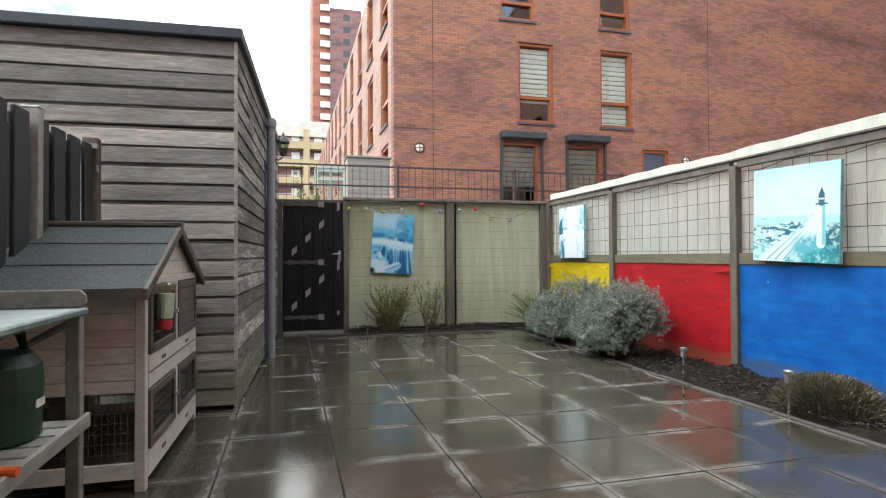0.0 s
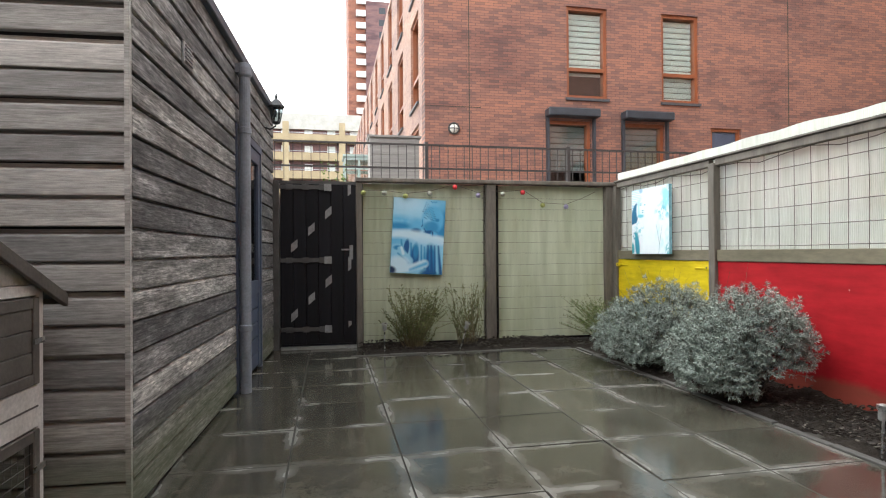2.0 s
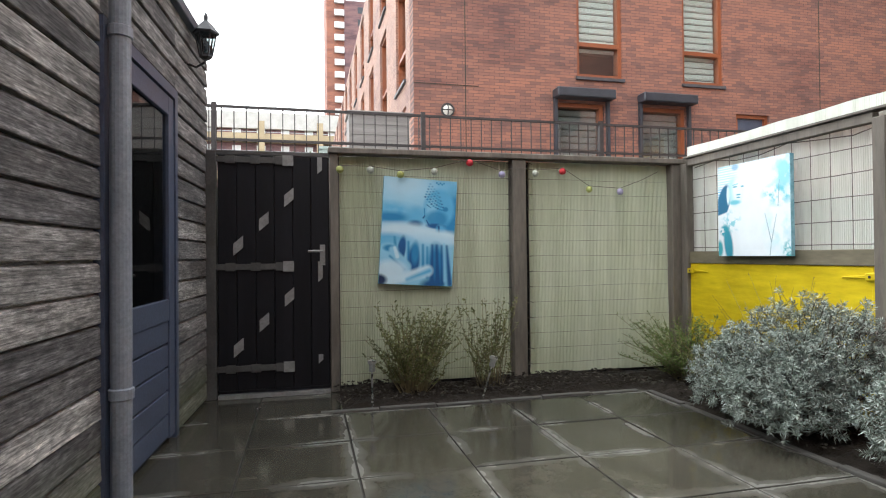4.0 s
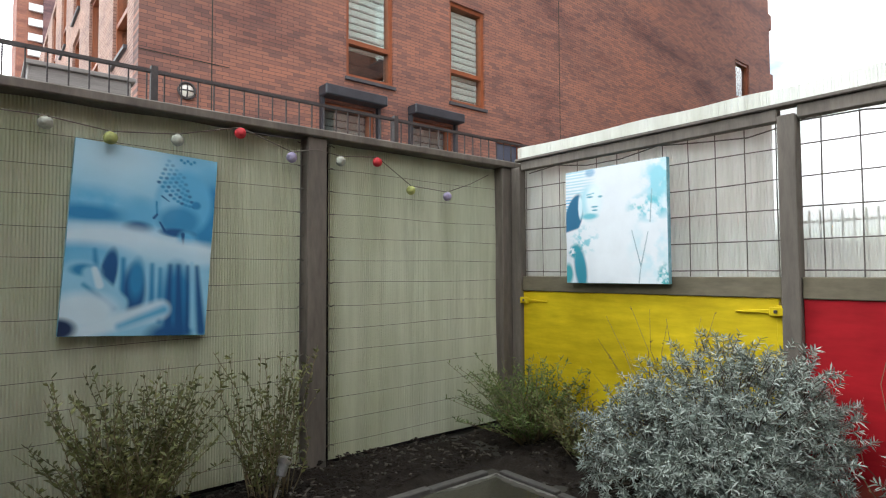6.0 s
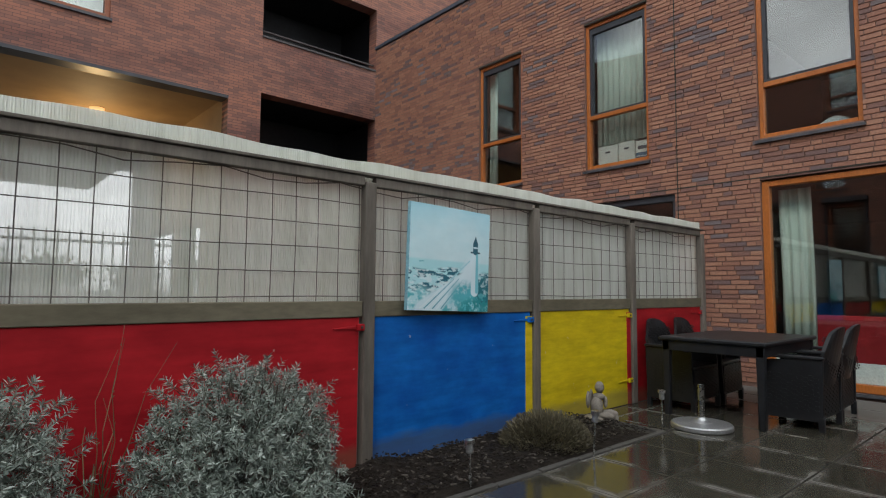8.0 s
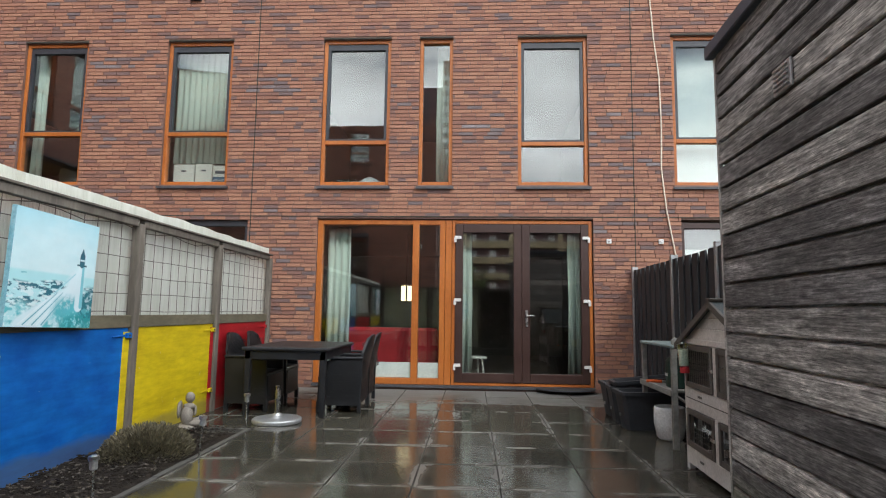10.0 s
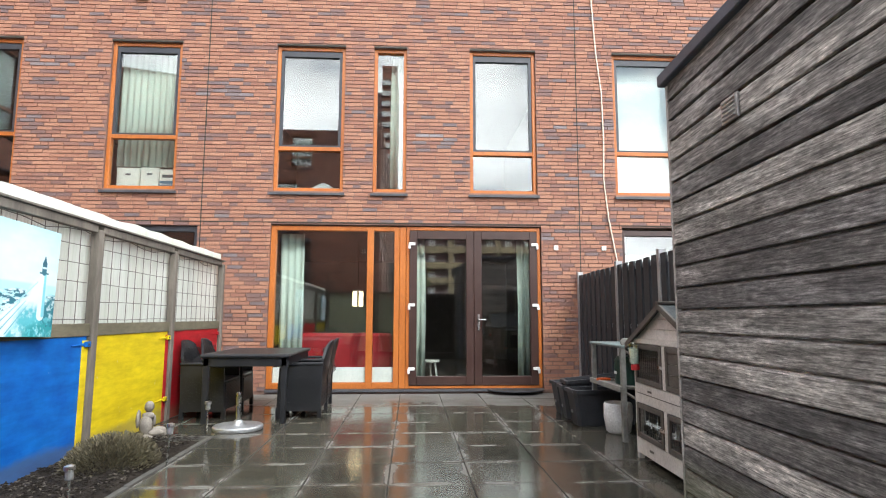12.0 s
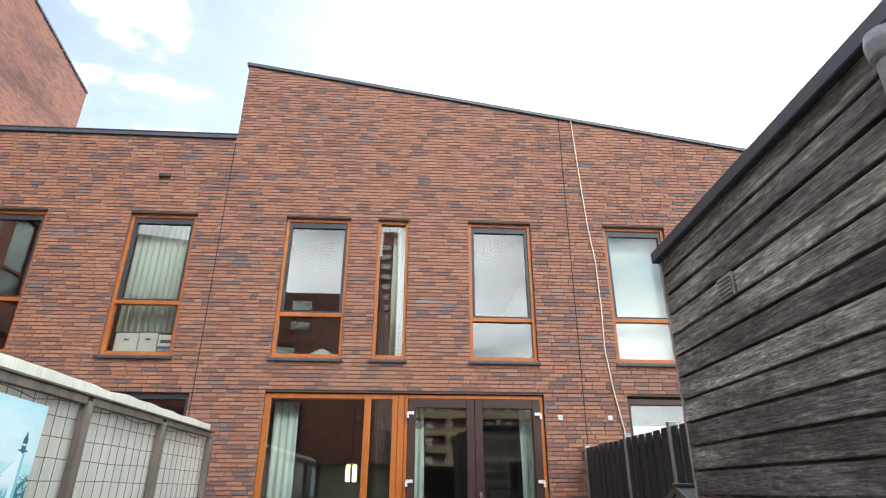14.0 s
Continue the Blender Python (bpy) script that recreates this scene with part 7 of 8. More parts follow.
o = new("trunk", rays_mesh("trunk", kv, kf, M_LAV_DARK))
o.parent = trees
o["kind"] = "stuff"


# ---- solar stake lights ----
def stake(x, y, h, tilt, label):
    s = thing("solar_stake_light", label, "garden light", pose(x, y, 0.0, tilt[0], tilt[1], 0), group="solar stake lights")
    bm = bmesh.new()
    lathe(bm, [(0.007, -0.05), (0.007, h - 0.06)], seg=8)
    part("stake", bm, M_STEEL, s, "thin steel stake")
    bm = bmesh.new()
    lathe(bm, [(0.018, h - 0.065), (0.022, h - 0.06), (0.022, h - 0.01)], seg=14)
    part("lens", bm, M_ALU, s, "small grey lens")
    bm = bmesh.new()
    lathe(bm, [(0.028, h - 0.012), (0.031, h - 0.006), (0.030, h + 0.012), (0.012, h + 0.018)], seg=14)
    part("cap", bm, M_STEEL, s, "round steel cap")


stake(1.48, 7.90, 0.32, (0, 0), "upright steel solar stake light at the bed edge")
stake(2.27, 7.88, 0.32, (0, 17), "leaning steel solar stake light by the twiggy shrub")
stake(3.63, 4.36, 0.27, (0, 2), "upright steel solar stake light in the soil")
stake(3.55, 3.25, 0.30, (2, -2), "upright steel solar stake light by the heather")
stake(3.66, 2.08, 0.30, (0, 0), "upright steel solar stake light at the bed corner")

# ---- stone figure: one plain mesh ----
bm = bmesh.new()
for c, rad, sc in (((0, 0, 0.035), 0.10, (1.15, 0.95, 0.38)), ((0, 0.02, 0.14), 0.062, (0.9, 0.8, 1.5)), ((-0.015, 0.005, 0.225), 0.045, (1.15, 0.85, 0.8)),
                   ((-0.02, 0.0, 0.305), 0.046, (0.92, 0.95, 1.12)), ((-0.10, -0.035, 0.085), 0.036, (2.0, 0.9, 0.9)), ((-0.15, -0.035, 0.05), 0.026, (0.9, 0.9, 1.7)),
                   ((-0.09, 0.045, 0.075), 0.034, (2.0, 0.9, 0.9)), ((-0.06, -0.045, 0.175), 0.02, (1.0, 1.0, 2.6)), ((0.065, -0.045, 0.20), 0.05, (0.35, 0.8, 1.5)), ((0.065, 0.06, 0.20), 0.05, (0.35, 0.8, 1.5))):
    bmesh.ops.create_icosphere(bm, subdivisions=3, radius=rad, matrix=Matrix.Translation(c) @ Matrix.Diagonal((*sc, 1)))
for v in bm.verts:
    v.co += 0.004 * noise.noise(v.co * 45) * Vector((1, 1, 1))
fig = part("stone_figurine", bm, M_STONE, smooth=True)
fig.matrix_world = pose(4.12, 2.34, 0.0, 0, 0, 20)
tagged(fig, "pale stone seated garden figurine beside the yellow panel", "figurine")

# ---- table, chairs, parasol foot ----
table = thing("garden_table", "charcoal plastic rattan garden table with wet top", "table", pose(3.47, 0.94, 0))
part_box("tabletop", (-0.47, 0.47, -0.66, 0.66, 0.69, 0.73), M_RATTAN, table, bevel=0.012)
bm = bmesh.new()
for a in ((-0.44, 0.44, -0.63, -0.59), (-0.44, 0.44, 0.59, 0.63), (-0.44, -0.40, -0.59, 0.59), (0.40, 0.44, -0.59, 0.59)):
    box(bm, *a, 0.60, 0.69)
part("apron", bm, M_RATTAN, table, bevel=0.004)
for x in (-0.41, 0.41):
    for y in (-0.60, 0.60):
        bm = bmesh.new()
        prism(bm, [(x - 0.035, 0.69), (x + 0.035, 0.69), (x + 0.025, 0.0), (x - 0.025, 0.0)], y - 0.03, y + 0.03)
        part("leg", bm, M_RATTAN, table, bevel=0.006)


def weave(name, w, h, mat):
    """A woven panel: rows of short proud straps, w wide and h high."""
    bm = bmesh.new()
    n, k = int(h / 0.018), int(w / 0.04)
    for j in range(n):
        for i in range(k):
            if (i + j) % 2 == 0:
                box(bm, -w / 2 + i * w / k + 0.002, -w / 2 + (i + 1) * w / k - 0.002, -0.0035, 0.0, j * h / n + 0.002, (j + 1) * h / n - 0.002)
    return finish(bm, name, mat)


ME_WSIDE, ME_WBACK = weave("weave", 0.44, 0.30, M_RATTAN), weave("weave", 0.42, 0.34, M_RATTAN)


def rattan_chair():
    c = thing("garden_chair", "charcoal plastic rattan garden chair with curved back", "chair", pose(0, 0, 0), group="chairs round the garden table")
    part_box("seat", (-0.24, 0.24, -0.22, 0.24, 0.39, 0.43), M_RATTAN, c, bevel=0.012)
    # back: curved, leaning away, rounded at the top
    verts, faces = [], []
    for s in (0, 1):
        for i in range(9):
            u = -1 + 2 * i / 8
            for j in range(7):
                t = j / 6
                w = 0.26 * (1 - 0.10 * t) * (1.0 if t < 0.7 else (1 - 0.35 * (t - 0.7) / 0.3 * abs(u)))
                z = 0.36 + 0.50 * t - 0.055 * t * u * u
                verts.append((u * w, 0.235 + 0.10 * t - 0.045 * u * u + 0.028 * s, z))
    N = 63
    for i in range(8):
        for j in range(6):
            q = i * 7 + j
            faces.append((q, q + 1, q + 8, q + 7))
            faces.append((N + q, N + q + 7, N + q + 8, N + q + 1))
    ring = [i * 7 for i in range(9)] + [56 + j for j in range(1, 7)] + [i * 7 + 6 for i in range(7, -1, -1)] + [j for j in range(5, 0, -1)]
    for a, b in zip(ring, ring[1:] + ring[:1]):
        faces.append((a, b, N + b, N + a))
    me = rays_mesh("backrest", verts, faces, M_RATTAN)
    ob = new("backrest", me)
    ob.parent = c
    for x in (-0.265, 0.24):
        bm = bmesh.new()
        prism(bm, [(-0.23, 0.08), (0.26, 0.08), (0.275, 0.60), (-0.21, 0.56)], x, x + 0.025, "x")
        part("side_panel", bm, M_RATTAN, c, bevel=0.004)
        part_box("armrest", (x - 0.015, x + 0.04, -0.24, 0.28, 0.585, 0.615), M_RATTAN, c, bevel=0.008)
    part_box("front_apron", (-0.238, 0.238, -0.228, -0.20, 0.10, 0.39), M_RATTAN, c, bevel=0.004)
    part_box("rear_apron", (-0.238, 0.238, 0.225, 0.25, 0.10, 0.385), M_RATTAN, c, bevel=0.004)
    for x in (-0.245, 0.245):
        for y in (-0.215, 0.245):
            bm = bmesh.new()
            prism(bm, [(x - 0.022, 0.12), (x + 0.022, 0.12), (x + 0.018, 0.0), (x - 0.018, 0.0)], y - 0.022, y + 0.022)
            part("leg", bm, M_RATTAN, c, bevel=0.004)
    for rz, loc in ((90, (0.268, 0.02, 0.16)), (-90, (-0.268, 0.02, 0.16)), (180, (0, 0.252, 0.12)), (0, (0, -0.230, 0.10))):
        ob = new("weave", ME_WSIDE)
        ob.parent = c
        ob.matrix_basis = pose(*loc, 0, 0, rz)
    ob = new("weave", ME_WBACK)
    ob.parent = c
    ob.matrix_basis = pose(0, 0.315, 0.44, -11, 0, 180)
    return c


ch = rattan_chair()
ch.matrix_world = pose(2.97, 0.98, 0, 0, 0, 90)
copy_thing(ch, pose(2.99, 0.40, 0, 0, 0, 92))
copy_thing(ch, pose(3.98, 1.0, 0, 0, 0, -92))
copy_thing(ch, pose(3.97, 0.42, 0, 0, 0, -88))

foot = thing("parasol_base", "round brushed steel parasol base without its parasol", "parasol base", pose(3.44, 1.83, 0))
bm = bmesh.new()
lathe(bm, [(0.235, 0.0), (0.245, 0.008), (0.245, 0.034), (0.235, 0.044), (0.09, 0.052), (0.05, 0.07), (0.035, 0.09)], seg=48)
part("plate", bm, M_ALU, foot, "steel dome plate", smooth=False)
bm = bmesh.new()
lathe(bm, [(0.026, 0.07), (0.026, 0.36), (0.022, 0.362)], seg=18)
part("tube", bm, M_STEEL, foot)

# ---- rabbit hutch ----
hutch = thing("rabbit_hutch", "two-storey whitewashed wooden rabbit hutch with felt roof", "hutch", pose(-0.130, 3.74, 0, 0, 0, -1.5))
HB, HW = 0.62, 0.60  # depth and half width
for k in range(6):
    z0 = 0.50 + k * 0.075
    for y in (-HW + 0.005, HW - 0.02):
        part_box("side_plank", (-HB, -0.045, y, y + 0.015, z0 + 0.001, z0 + 0.074), M_HUTCH, hutch, bevel=0.003)
for x in (-HB, -0.045):
    for y in (-HW, HW - 0.045):
        part_box("corner_post", (x, x + 0.045, y, y + 0.045, 0.0, 0.95), M_HUTCH_TRIM, hutch, bevel=0.004)
part_box("floor", (-HB + 0.01, -0.05, -HW + 0.02, HW - 0.02, 0.46, 0.48), M_HUTCH_DARK, hutch)
part_box("tray", (-HB + 0.01, -0.05, -HW + 0.02, HW - 0.02, 0.06, 0.08), M_HUTCH_DARK, hutch)
part_box("back_wall", (-HB, -HB + 0.015, -HW + 0.046, HW - 0.046, 0.08, 0.95), M_HUTCH_DARK, hutch, "dark back wall")
for y in (-HW + 0.002, HW - 0.022):
    part_box("lower_rail", (-HB + 0.046, -0.046, y, y + 0.02, 0.06, 0.13), M_HUTCH, hutch)
    part_box("lower_rail", (-HB + 0.046, -0.046, y, y + 0.02, 0.445, 0.498), M_HUTCH, hutch)
for z0, z1 in ((0.05, 0.17), (0.45, 0.60), (0.92, 0.96)):
    part_box("front_rail", (-0.022, 0.004, -HW + 0.046, HW - 0.046, z0, z1), M_HUTCH_TRIM, hutch, bevel=0.003)
for z in (0.525,):
    part_box("rail_groove", (0.004, 0.007, -HW + 0.05, HW - 0.05, z - 0.003, z + 0.003), M_HUTCH_DARK, hutch)
for z in (0.11, 0.555):
    for y in (-0.28, 0.28):
        part_box("finger_slot", (0.0045, 0.008, y - 0.035, y + 0.035, z - 0.008, z + 0.008), M_HUTCH_DARK, hutch, "dark finger slot")
part_box("centre_stile", (-0.02, 0.006, -0.03, 0.03, 0.601, 0.919), M_HUTCH_TRIM, hutch, bevel=0.003)
part_box("centre_stile", (-0.02, 0.006, -0.03, 0.03, 0.171, 0.449), M_HUTCH_TRIM, hutch, bevel=0.003)


def hutch_door(y0, y1, z0, z1, solid=False):
    bm = bmesh.new()
    for a, b, c, d in ((y0, y0 + 0.04, z0, z1), (y1 - 0.04, y1, z0, z1), (y0 + 0.04, y1 - 0.04, z0, z0 + 0.04), (y0 + 0.04, y1 - 0.04, z1 - 0.04, z1)):
        box(bm, -0.006, 0.012, a, b, c, d)
    dr = part("hutch_door", bm, M_HUTCH_DARK, hutch, "dark framed hutch door", bevel=0.003)
    if solid:
        for k in range(3):
            h = (z1 - z0 - 0.08) / 3
            part_box("door_plank", (-0.004, 0.006, y0 + 0.04, y1 - 0.04, z0 + 0.041 + k * h, z0 + 0.039 + (k + 1) * h), M_HUTCH_DARK, dr, bevel=0.003)
    else:
        bm = bmesh.new()
        for k in range(1, 11):
            y = y0 + 0.04 + (y1 - y0 - 0.08) * k / 11
            tube(bm, [(0.0, y, z0 + 0.04), (0.0, y, z1 - 0.04)], 0.0012, 4)
        for k in range(1, 5):
            z = z0 + 0.04 + (z1 - z0 - 0.08) * k / 5
            tube(bm, [(0.002, y0 + 0.04, z), (0.002, y1 - 0.04, z)], 0.0012, 4)
        part("wire_mesh", bm, M_WIRE, dr)
    bm = bmesh.new()
    box(bm, 0.0125, 0.02, y1 - 0.05, y1 + 0.02, (z0 + z1) / 2 - 0.01, (z0 + z1) / 2 + 0.01)
    part("latch", bm, M_STEEL, dr)


hutch_door(-HW + 0.05, -0.035, 0.605, 0.915)
hutch_door(0.035, HW - 0.05, 0.605, 0.915, True)
hutch_door(-HW + 0.05, -0.035, 0.175, 0.445)
hutch_door(0.035, HW - 0.05, 0.175, 0.445)
bm = bmesh.new()
for k in range(1, 20):
    x = -HB + 0.05 + (HB - 0.1) * k / 20
    tube(bm, [(x, -HW + 0.01, 0.13), (x, -HW + 0.01, 0.446)], 0.0012, 4)
for k in range(1, 7):
    tube(bm, [(-HB + 0.05, -HW + 0.012, 0.13 + k * 0.045), (-0.05, -HW + 0.012, 0.13 + k * 0.045)], 0.0012, 4)
part("side_mesh", bm, M_WIRE, hutch, "fine wire mesh side")
for k in range(3):
    z0 = 0.96 + k * 0.075
    hw = HW - 0.03 - k * 0.17
    hw2 = HW - 0.03 - (k + 1) * 0.17
    bm = bmesh.new()
    prism(bm, [(-hw, z0), (hw, z0), (max(hw2, 0.02), z0 + 0.074), (-max(hw2, 0.02), z0 + 0.074)], -0.03, -0.012, "x")
    part("gable_plank", bm, M_HUTCH_TRIM, hutch, bevel=0.003)
for s in (-1, 1):
    bm = bmesh.new()
    prism(bm, [(0.0, 1.205), (s * 0.70, 0.895), (s * 0.70, 0.915), (0.0, 1.228)], -HB - 0.06, 0.016, "x")
    slope = part("roof_slope", bm, M_FELT, hutch, "mineral felt roof")
    for k in (1, 2):
        t = k / 3
        y, z = s * 0.70 * t, 1.228 - 0.313 * t
        bm = bmesh.new()
        prism(bm, [(y - 0.01 * s, z + 0.006), (y + 0.012 * s, z - 0.004), (y + 0.012 * s, z + 0.001), (y - 0.01 * s, z + 0.011)], -HB - 0.06, 0.016, "x")
        part("felt_lap", bm, M_FELT, slope)
    bm = bmesh.new()
    prism(bm, [(0.0, 1.18), (s * 0.71, 0.865), (s * 0.71, 0.915), (0.0, 1.232)], 0.016, 0.036, "x")
    part("barge_board", bm, M_HUTCH_DARK, slope, "dark barge board", bevel=0.003)
    bm = bmesh.new()
    box(bm, -HB - 0.06, 0.016, min(s * 0.70, s * 0.715), max(s * 0.70, s * 0.715), 0.875, 0.918)
    part("eaves_board", bm, M_HUTCH_DARK, slope)
part_box("ridge_cap", (-HB - 0.06, 0.038, -0.03, 0.03, 1.222, 1.245), M_HUTCH_DARK, hutch, bevel=0.004)
bm = bmesh.new()
for k in range(260):
    x, y = rng.uniform(-HB + 0.05, -0.07), rng.uniform(-HW + 0.05, HW - 0.05)
    a = rng.uniform(0, 3.1)
    tube(bm, [(x, y, 0.085), (x + 0.04 * math.cos(a), y + 0.04 * math.sin(a), 0.10 + rng.uniform(0, 0.02))], 0.0015, 3)
st = part("straw", bm, M_CHIP, hutch, "pale straw bedding")
st["kind"] = "stuff"
bottle = thing("water_bottle", "hanging clear pet water bottle with red cap", "bottle", pose(-0.095, 3.29, 0.735, 0, 4, 0) @ Matrix.Scale(1.2, 4))
bm = bmesh.new()
lathe(bm, [(0.014, 0.0), (0.032, 0.02), (0.034, 0.03), (0.034, 0.155), (0.028, 0.165)], seg=18)
part("bottle_body", bm, M_GLASS, bottle, "clear plastic", smooth=False)
bm = bmesh.new()
lathe(bm, [(0.024, -0.022), (0.027, -0.018), (0.027, 0.012), (0.022, 0.016)], seg=18)
part("cap", bm, BALL_MATS["red"], bottle, "red screw cap")
bm = bmesh.new()
lathe(bm, [(0.026, 0.02), (0.029, 0.03), (0.029, 0.12)], seg=16)
part("water", bm, surface("pale_water_algae", (0.58, 0.66, 0.55), (0.72, 0.78, 0.68), 9, rough=(0.1, 0.2)), bottle)
bm = bmesh.new()
r4 = random.Random(3)
for k in range(420):
    x, y = -0.02 + r4.gauss(0, 0.09), 3.55 + r4.gauss(0, 0.28)
    if x > -0.12:
        a, L = r4.uniform(0, 3.1), r4.uniform(0.004, 0.02)
        tube(bm, [(x, y, 0.004), (x + L * math.cos(a), y + L * math.sin(a), 0.006)], 0.0013, 3)
ss = part("spilled_straw", bm, M_CHIP)
tagged(ss, "spilled straw and sawdust on the wet slabs", "straw", kind="stuff")

# ---- potting bench with its things ----
bench = thing("potting_bench", "weathered potting bench with faded blue-green top", "potting bench", pose(-0.51, 2.18, 0))
part_box("bench_top", (-0.28, 0.29, -0.45, 0.46, 0.845, 0.87), M_BLUEWOOD, bench, "faded blue-green metal-faced top", bevel=0.006)
for x in (-0.28, 0.235):
    for y in (-0.44, 0.40):
        part_box("leg", (x, x + 0.045, y, y + 0.045, 0.0, 0.845), M_GREYWOOD, bench, bevel=0.004)
for k in range(8):
    part_box("shelf_slat", (-0.235, 0.280, -0.392 + k * 0.0995, -0.310 + k * 0.0995, 0.47, 0.488), M_GREYWOOD, bench, bevel=0.003)
part_box("shelf_edge", (0.282, 0.30, -0.44, 0.45, 0.445, 0.495), M_GREYWOOD, bench, bevel=0.003)
bm = bmesh.new()
prism(bm, [(-0.26, 0.872), (0.27, 0.872), (0.285, 0.885), (0.285, 0.915), (0.265, 0.935), (-0.26, 0.935)], 0.44, 0.458, "y")
part("end_board", bm, M_GREYWOOD, bench, "rounded grey end board", bevel=0.003)
for a, b in (((-0.25, 0.42, 0.54), (0.24, 0.42, 0.82)), ((-0.25, 0.42, 0.16), (0.24, 0.42, 0.44))):
    bm = bmesh.new()
    tube(bm, [a, b], 0.014, 6)
    part("brace", bm, M_GREYWOOD, bench, "diagonal brace")
can = thing("watering_can", "large dark green plastic watering can on the shelf", "watering can", pose(-0.405, 2.36, 0.489))
bm = bmesh.new()
lathe(bm, [(0.125, 0.0), (0.135, 0.01), (0.14, 0.16), (0.135, 0.23), (0.11, 0.265), (0.06, 0.27)], seg=28)
part("body", bm, M_GREENPL, can, smooth=False)
bm = bmesh.new()
tube(bm, [(0.04, -0.13, 0.22), (0.04, -0.09, 0.31), (0.04, 0.0, 0.345), (0.04, 0.10, 0.325), (0.04, 0.145, 0.24), (0.04, 0.15, 0.16)], 0.018, 8)
part("handle", bm, M_GREENPL, can)
bm = bmesh.new()
tube(bm, [(-0.08, -0.10, 0.06), (-0.12, -0.25, 0.22), (-0.13, -0.32, 0.33)], 0.02, 8)
part("spout", bm, M_GREENPL, can)
bm = bmesh.new()
box(bm, 0.134, 0.1385, -0.03, 0.03, 0.10, 0.125)
part("sticker", bm, M_WHITE, can, "small white sticker")
trow = thing("hand_tool", "hand tool with orange plastic grip on the shelf", "tool", pose(-0.262, 2.025, 0.489, 0, 0, 176))
bm = bmesh.new()
tube(bm, [(-0.07, 0, 0.012), (0.0, 0, 0.014), (0.07, 0, 0.012)], 0.014, 10)
part("grip", bm, M_ORANGEPL, trow, "orange grip")
bm = bmesh.new()
tube(bm, [(0.07, 0, 0.012), (0.16, 0, 0.010)], 0.005, 6)
part("shaft", bm, M_STEEL, trow)
yp = thing("yellow_pot", "small bright yellow glazed flower pot on the shelf", "flower pot", pose(-0.52, 1.98, 0.489))
bm = bmesh.new()
lathe(bm, [(0.045, 0.0), (0.062, 0.11), (0.068, 0.112), (0.068, 0.128), (0.060, 0.128), (0.055, 0.10), (0.0, 0.098)], seg=24, cap=False)
part("pot", bm, M_YELLOWPOT, yp)
wp = thing("white_pot", "white glazed planter on the wet slabs", "planter", pose(-0.35, 2.17, 0))
bm = bmesh.new()
lathe(bm, [(0.0, 0.0), (0.10, 0.0), (0.118, 0.02), (0.14, 0.15), (0.138, 0.27), (0.130, 0.29), (0.122, 0.288), (0.122, 0.24), (0.0, 0.24)], seg=32, cap=False)
part("pot", bm, M_WHITEPOT, wp, smooth=True)


def tub(m, label):
    t = thing("planter_tub", label, "planter", m, group="black planter tubs")
    bm = bmesh.new()
    prof = ((0.0, 0.31, 0.115, 1), (0.335, 0.36, 0.145, 1), (0.335, 0.38, 0.165, 1), (0.37, 0.38, 0.165, 1), (0.37, 0.345, 0.130, 1), (0.05, 0.30, 0.105, 1))
    rings = []
    for z, hx, hy, _ in prof:
        c = 0.03
        rings.append([bm.verts.new(p) for p in ((-hx + c, -hy, z), (hx - c, -hy, z), (hx, -hy + c, z), (hx, hy - c, z), (hx - c, hy, z), (-hx + c, hy, z), (-hx, hy - c, z), (-hx, -hy + c, z))])
    for a, b in zip(rings, rings[1:]):
        for i in range(8):
            bm.faces.new((a[i], a[(i + 1) % 8], b[(i + 1) % 8], b[i]))
    bm.faces.new(rings[0][::-1])
    bm.faces.new(rings[-1])
    part("tub", bm, M_TUB, t)
    bm = bmesh.new()
    box(bm, -0.285, 0.285, -0.10, 0.10, 0.055, 0.20)
    part("soil", bm, M_SOIL, t)
    part_box("plug", (0.335, 0.345, -0.03, 0.0, 0.12, 0.15), M_ALU, t)


tub(pose(-0.36, 1.70, 0.0, 0, 0, 3), "long black plastic planter tub standing empty on the slabs")
tub(pose(-0.36, 1.34, 0.0, 0, 0, -2), "long black plastic planter tub beside its twin")
tub(pose(-0.37, 0.98, 0.0, 0, 0, 2), "long black plastic planter tub standing beside two others")
tub(pose(-0.44, 1.34, 0.09, 0, 6, -2), "black plastic planter tub stacked askew on two others")

# ---- bricks of the house wall, last of all ----
BW, BH, CO = 0.236, 0.0575, 0.0665


def courses(z0, z1):
    z = z0
    k = 0
    while z + BH < z1:
        yield k, z
        z += CO
        k += 1


def spans(z, xa, xb):
    """Free stretches of the wall in one course."""
    cut = sorted((h[0], h[1]) for h in HOLES if h[2] < z + BH and h[3] > z)
    out, x = [], xa
    for a, b in cut:
        if a > x:
            out.append((x, min(a, xb)))
        x = max(x, b)
    if x < xb:
        out.append((x, xb))
    return out


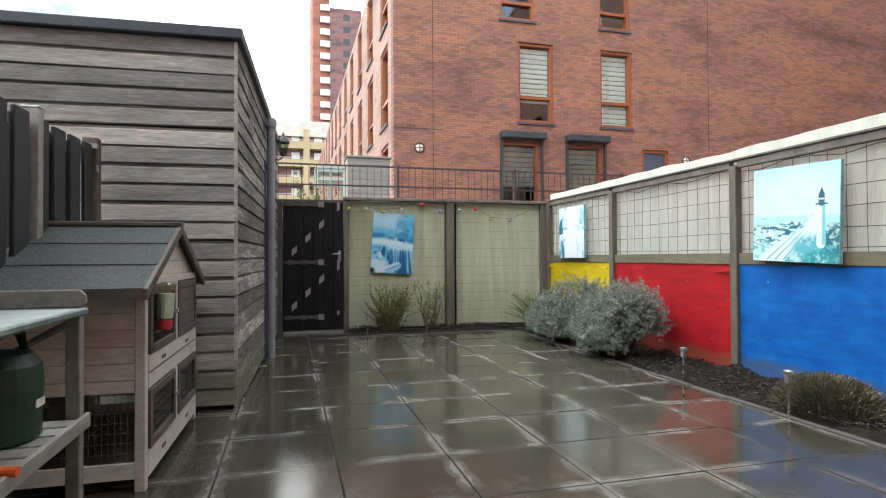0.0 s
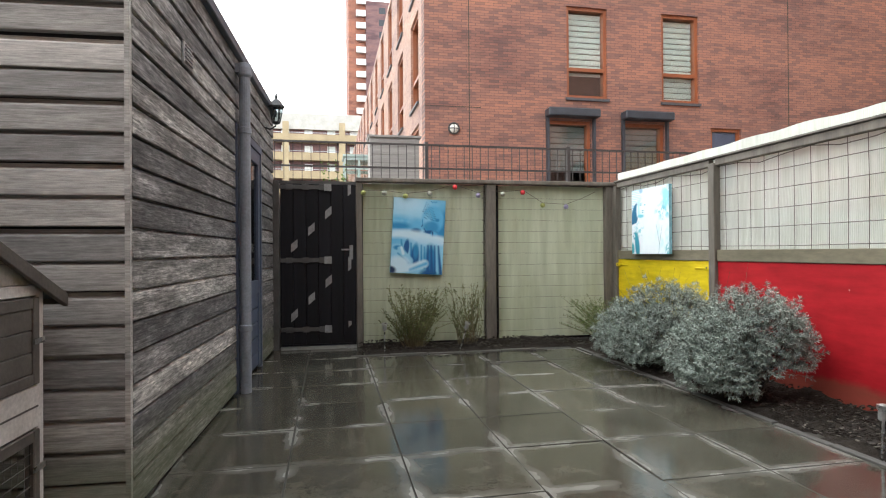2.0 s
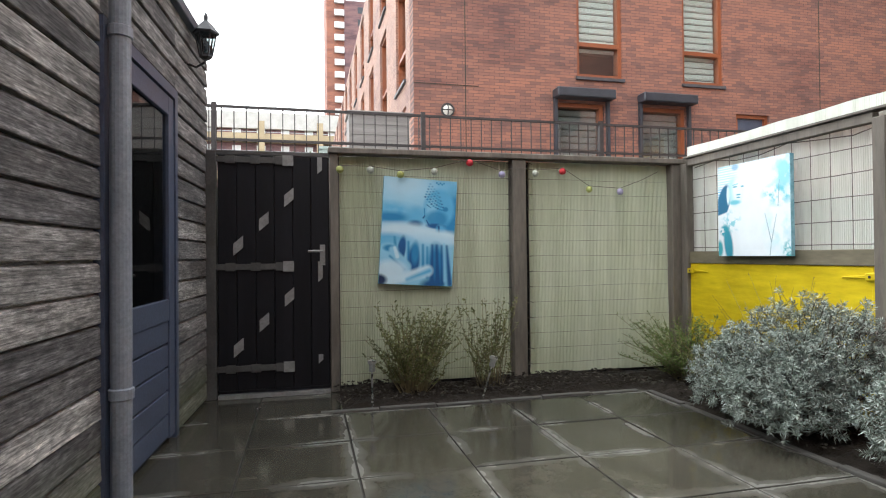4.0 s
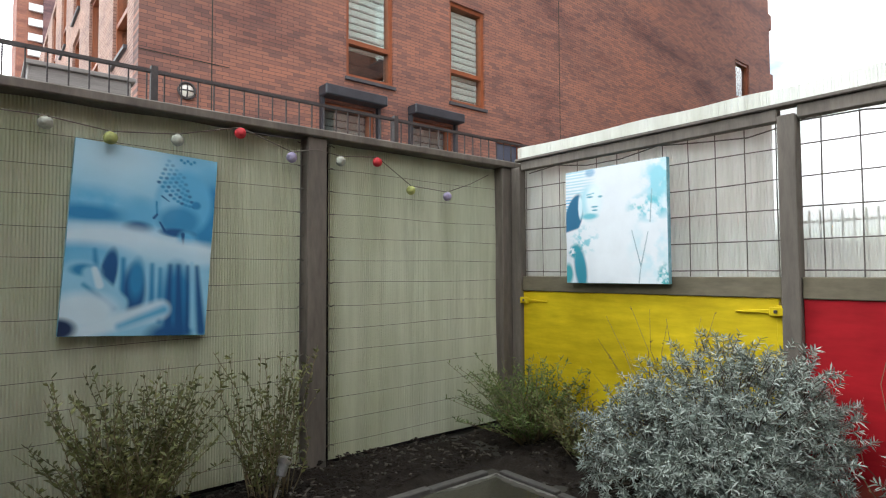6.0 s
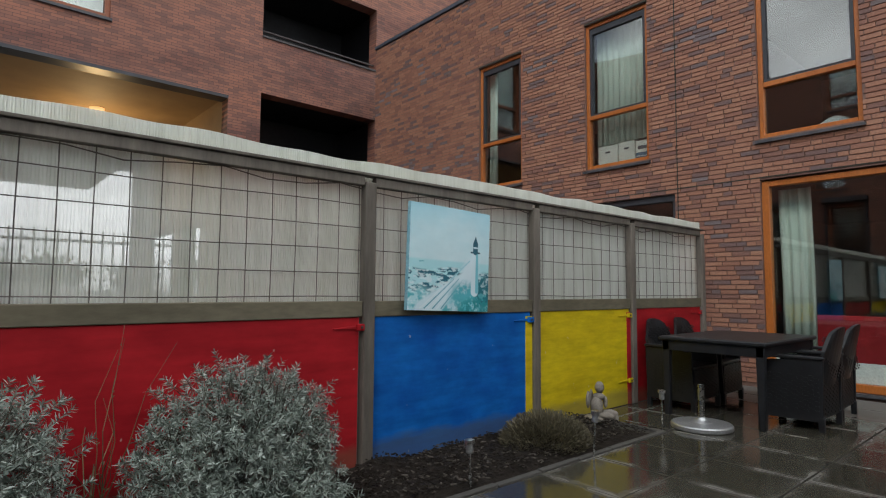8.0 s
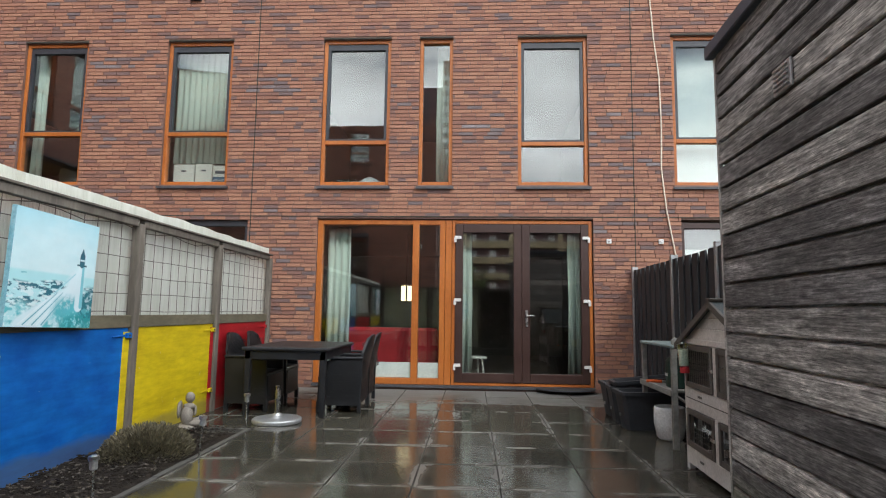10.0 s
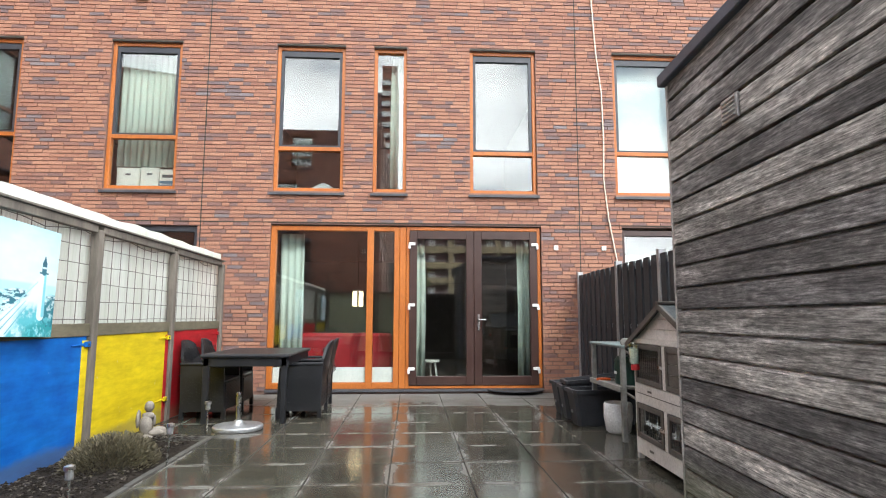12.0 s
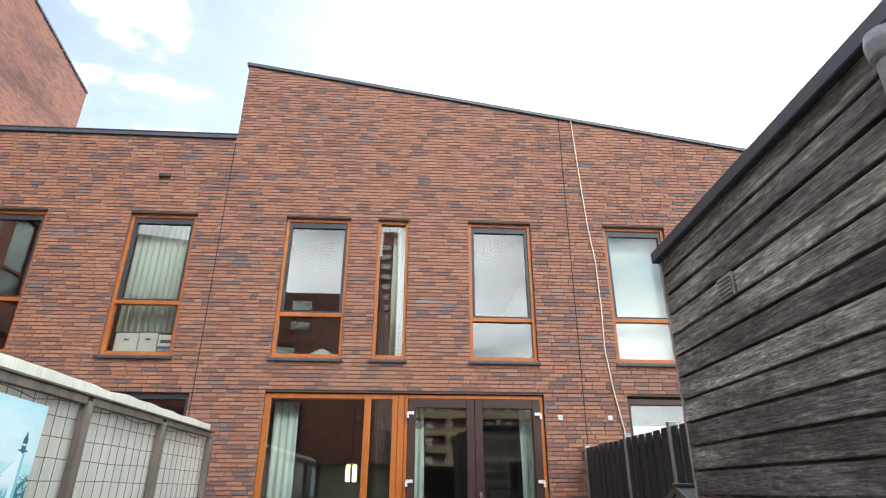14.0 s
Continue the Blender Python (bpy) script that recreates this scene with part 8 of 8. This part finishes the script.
br = random.Random(77)
NEAR = (4.15, 5.30, 0.0, 2.35)
near_list = []
verts, faces = [], []
for k, z in courses(0.0, 9.4):
    xb = XR
    if z + BH > 7.58:
        xb = 5.29
    for a, b in spans(z, XL, xb):
        x = a - br.uniform(0, BW)
        while x < b:
            x0, x1 = max(x, a), min(x + BW * (0.5 if br.random() < 0.14 else 1.0), b)
            nx = x + (x1 - x0 if x >= a else x1 - x) + 0.009
            if x1 - x0 > 0.03 and z + BH < (roof_z(x0) if x1 < 5.3 else 7.6) and z + BH < (roof_z(x1) if x1 < 5.3 else 7.6):
                o = br.uniform(-0.002, 0.003)
                dz = br.uniform(-0.0015, 0.0015)
                if NEAR[0] < x0 and x1 < NEAR[1] and z < NEAR[3] and len(near_list) < 290 and x1 - x0 > BW - 0.004:
                    near_list.append((x0, z + dz, o))
                else:
                    q = len(verts)
                    y0, y1, c = HY - 0.02, HY + o, 0.003
                    verts += [(x0, y0, z + dz), (x1, y0, z + dz), (x1, y0, z + dz + BH), (x0, y0, z + dz + BH),
                              (x0 + c, y1, z + dz + c), (x1 - c, y1, z + dz + c), (x1 - c, y1, z + dz + BH - c), (x0 + c, y1, z + dz + BH - c)]
                    faces += [(q + 7, q + 6, q + 5, q + 4), (q, q + 4, q + 5, q + 1), (q + 1, q + 5, q + 6, q + 2), (q + 2, q + 6, q + 7, q + 3), (q + 3, q + 7, q + 4, q)]
            x = nx
stuff = new("bricks", rays_mesh("bricks", verts, [f[::-1] for f in faces], M_BRICK))
stuff.parent = house
stuff["kind"] = "stuff"
stuff["label"] = "orange-red, brown and purple-grey bricks"
c = 0.003
mb = rays_mesh("brick", [(0, -0.02, 0), (BW, -0.02, 0), (BW, -0.02, BH), (0, -0.02, BH), (c, 0, c), (BW - c, 0, c), (BW - c, 0, BH - c), (c, 0, BH - c)],
               [(4, 5, 6, 7), (1, 5, 4, 0), (2, 6, 5, 1), (3, 7, 6, 2), (0, 4, 7, 3)], M_BRICK)
for x, z, o in near_list:
    ob = new("brick", mb)
    ob.parent = house
    ob.location = (x, HY + o, z)
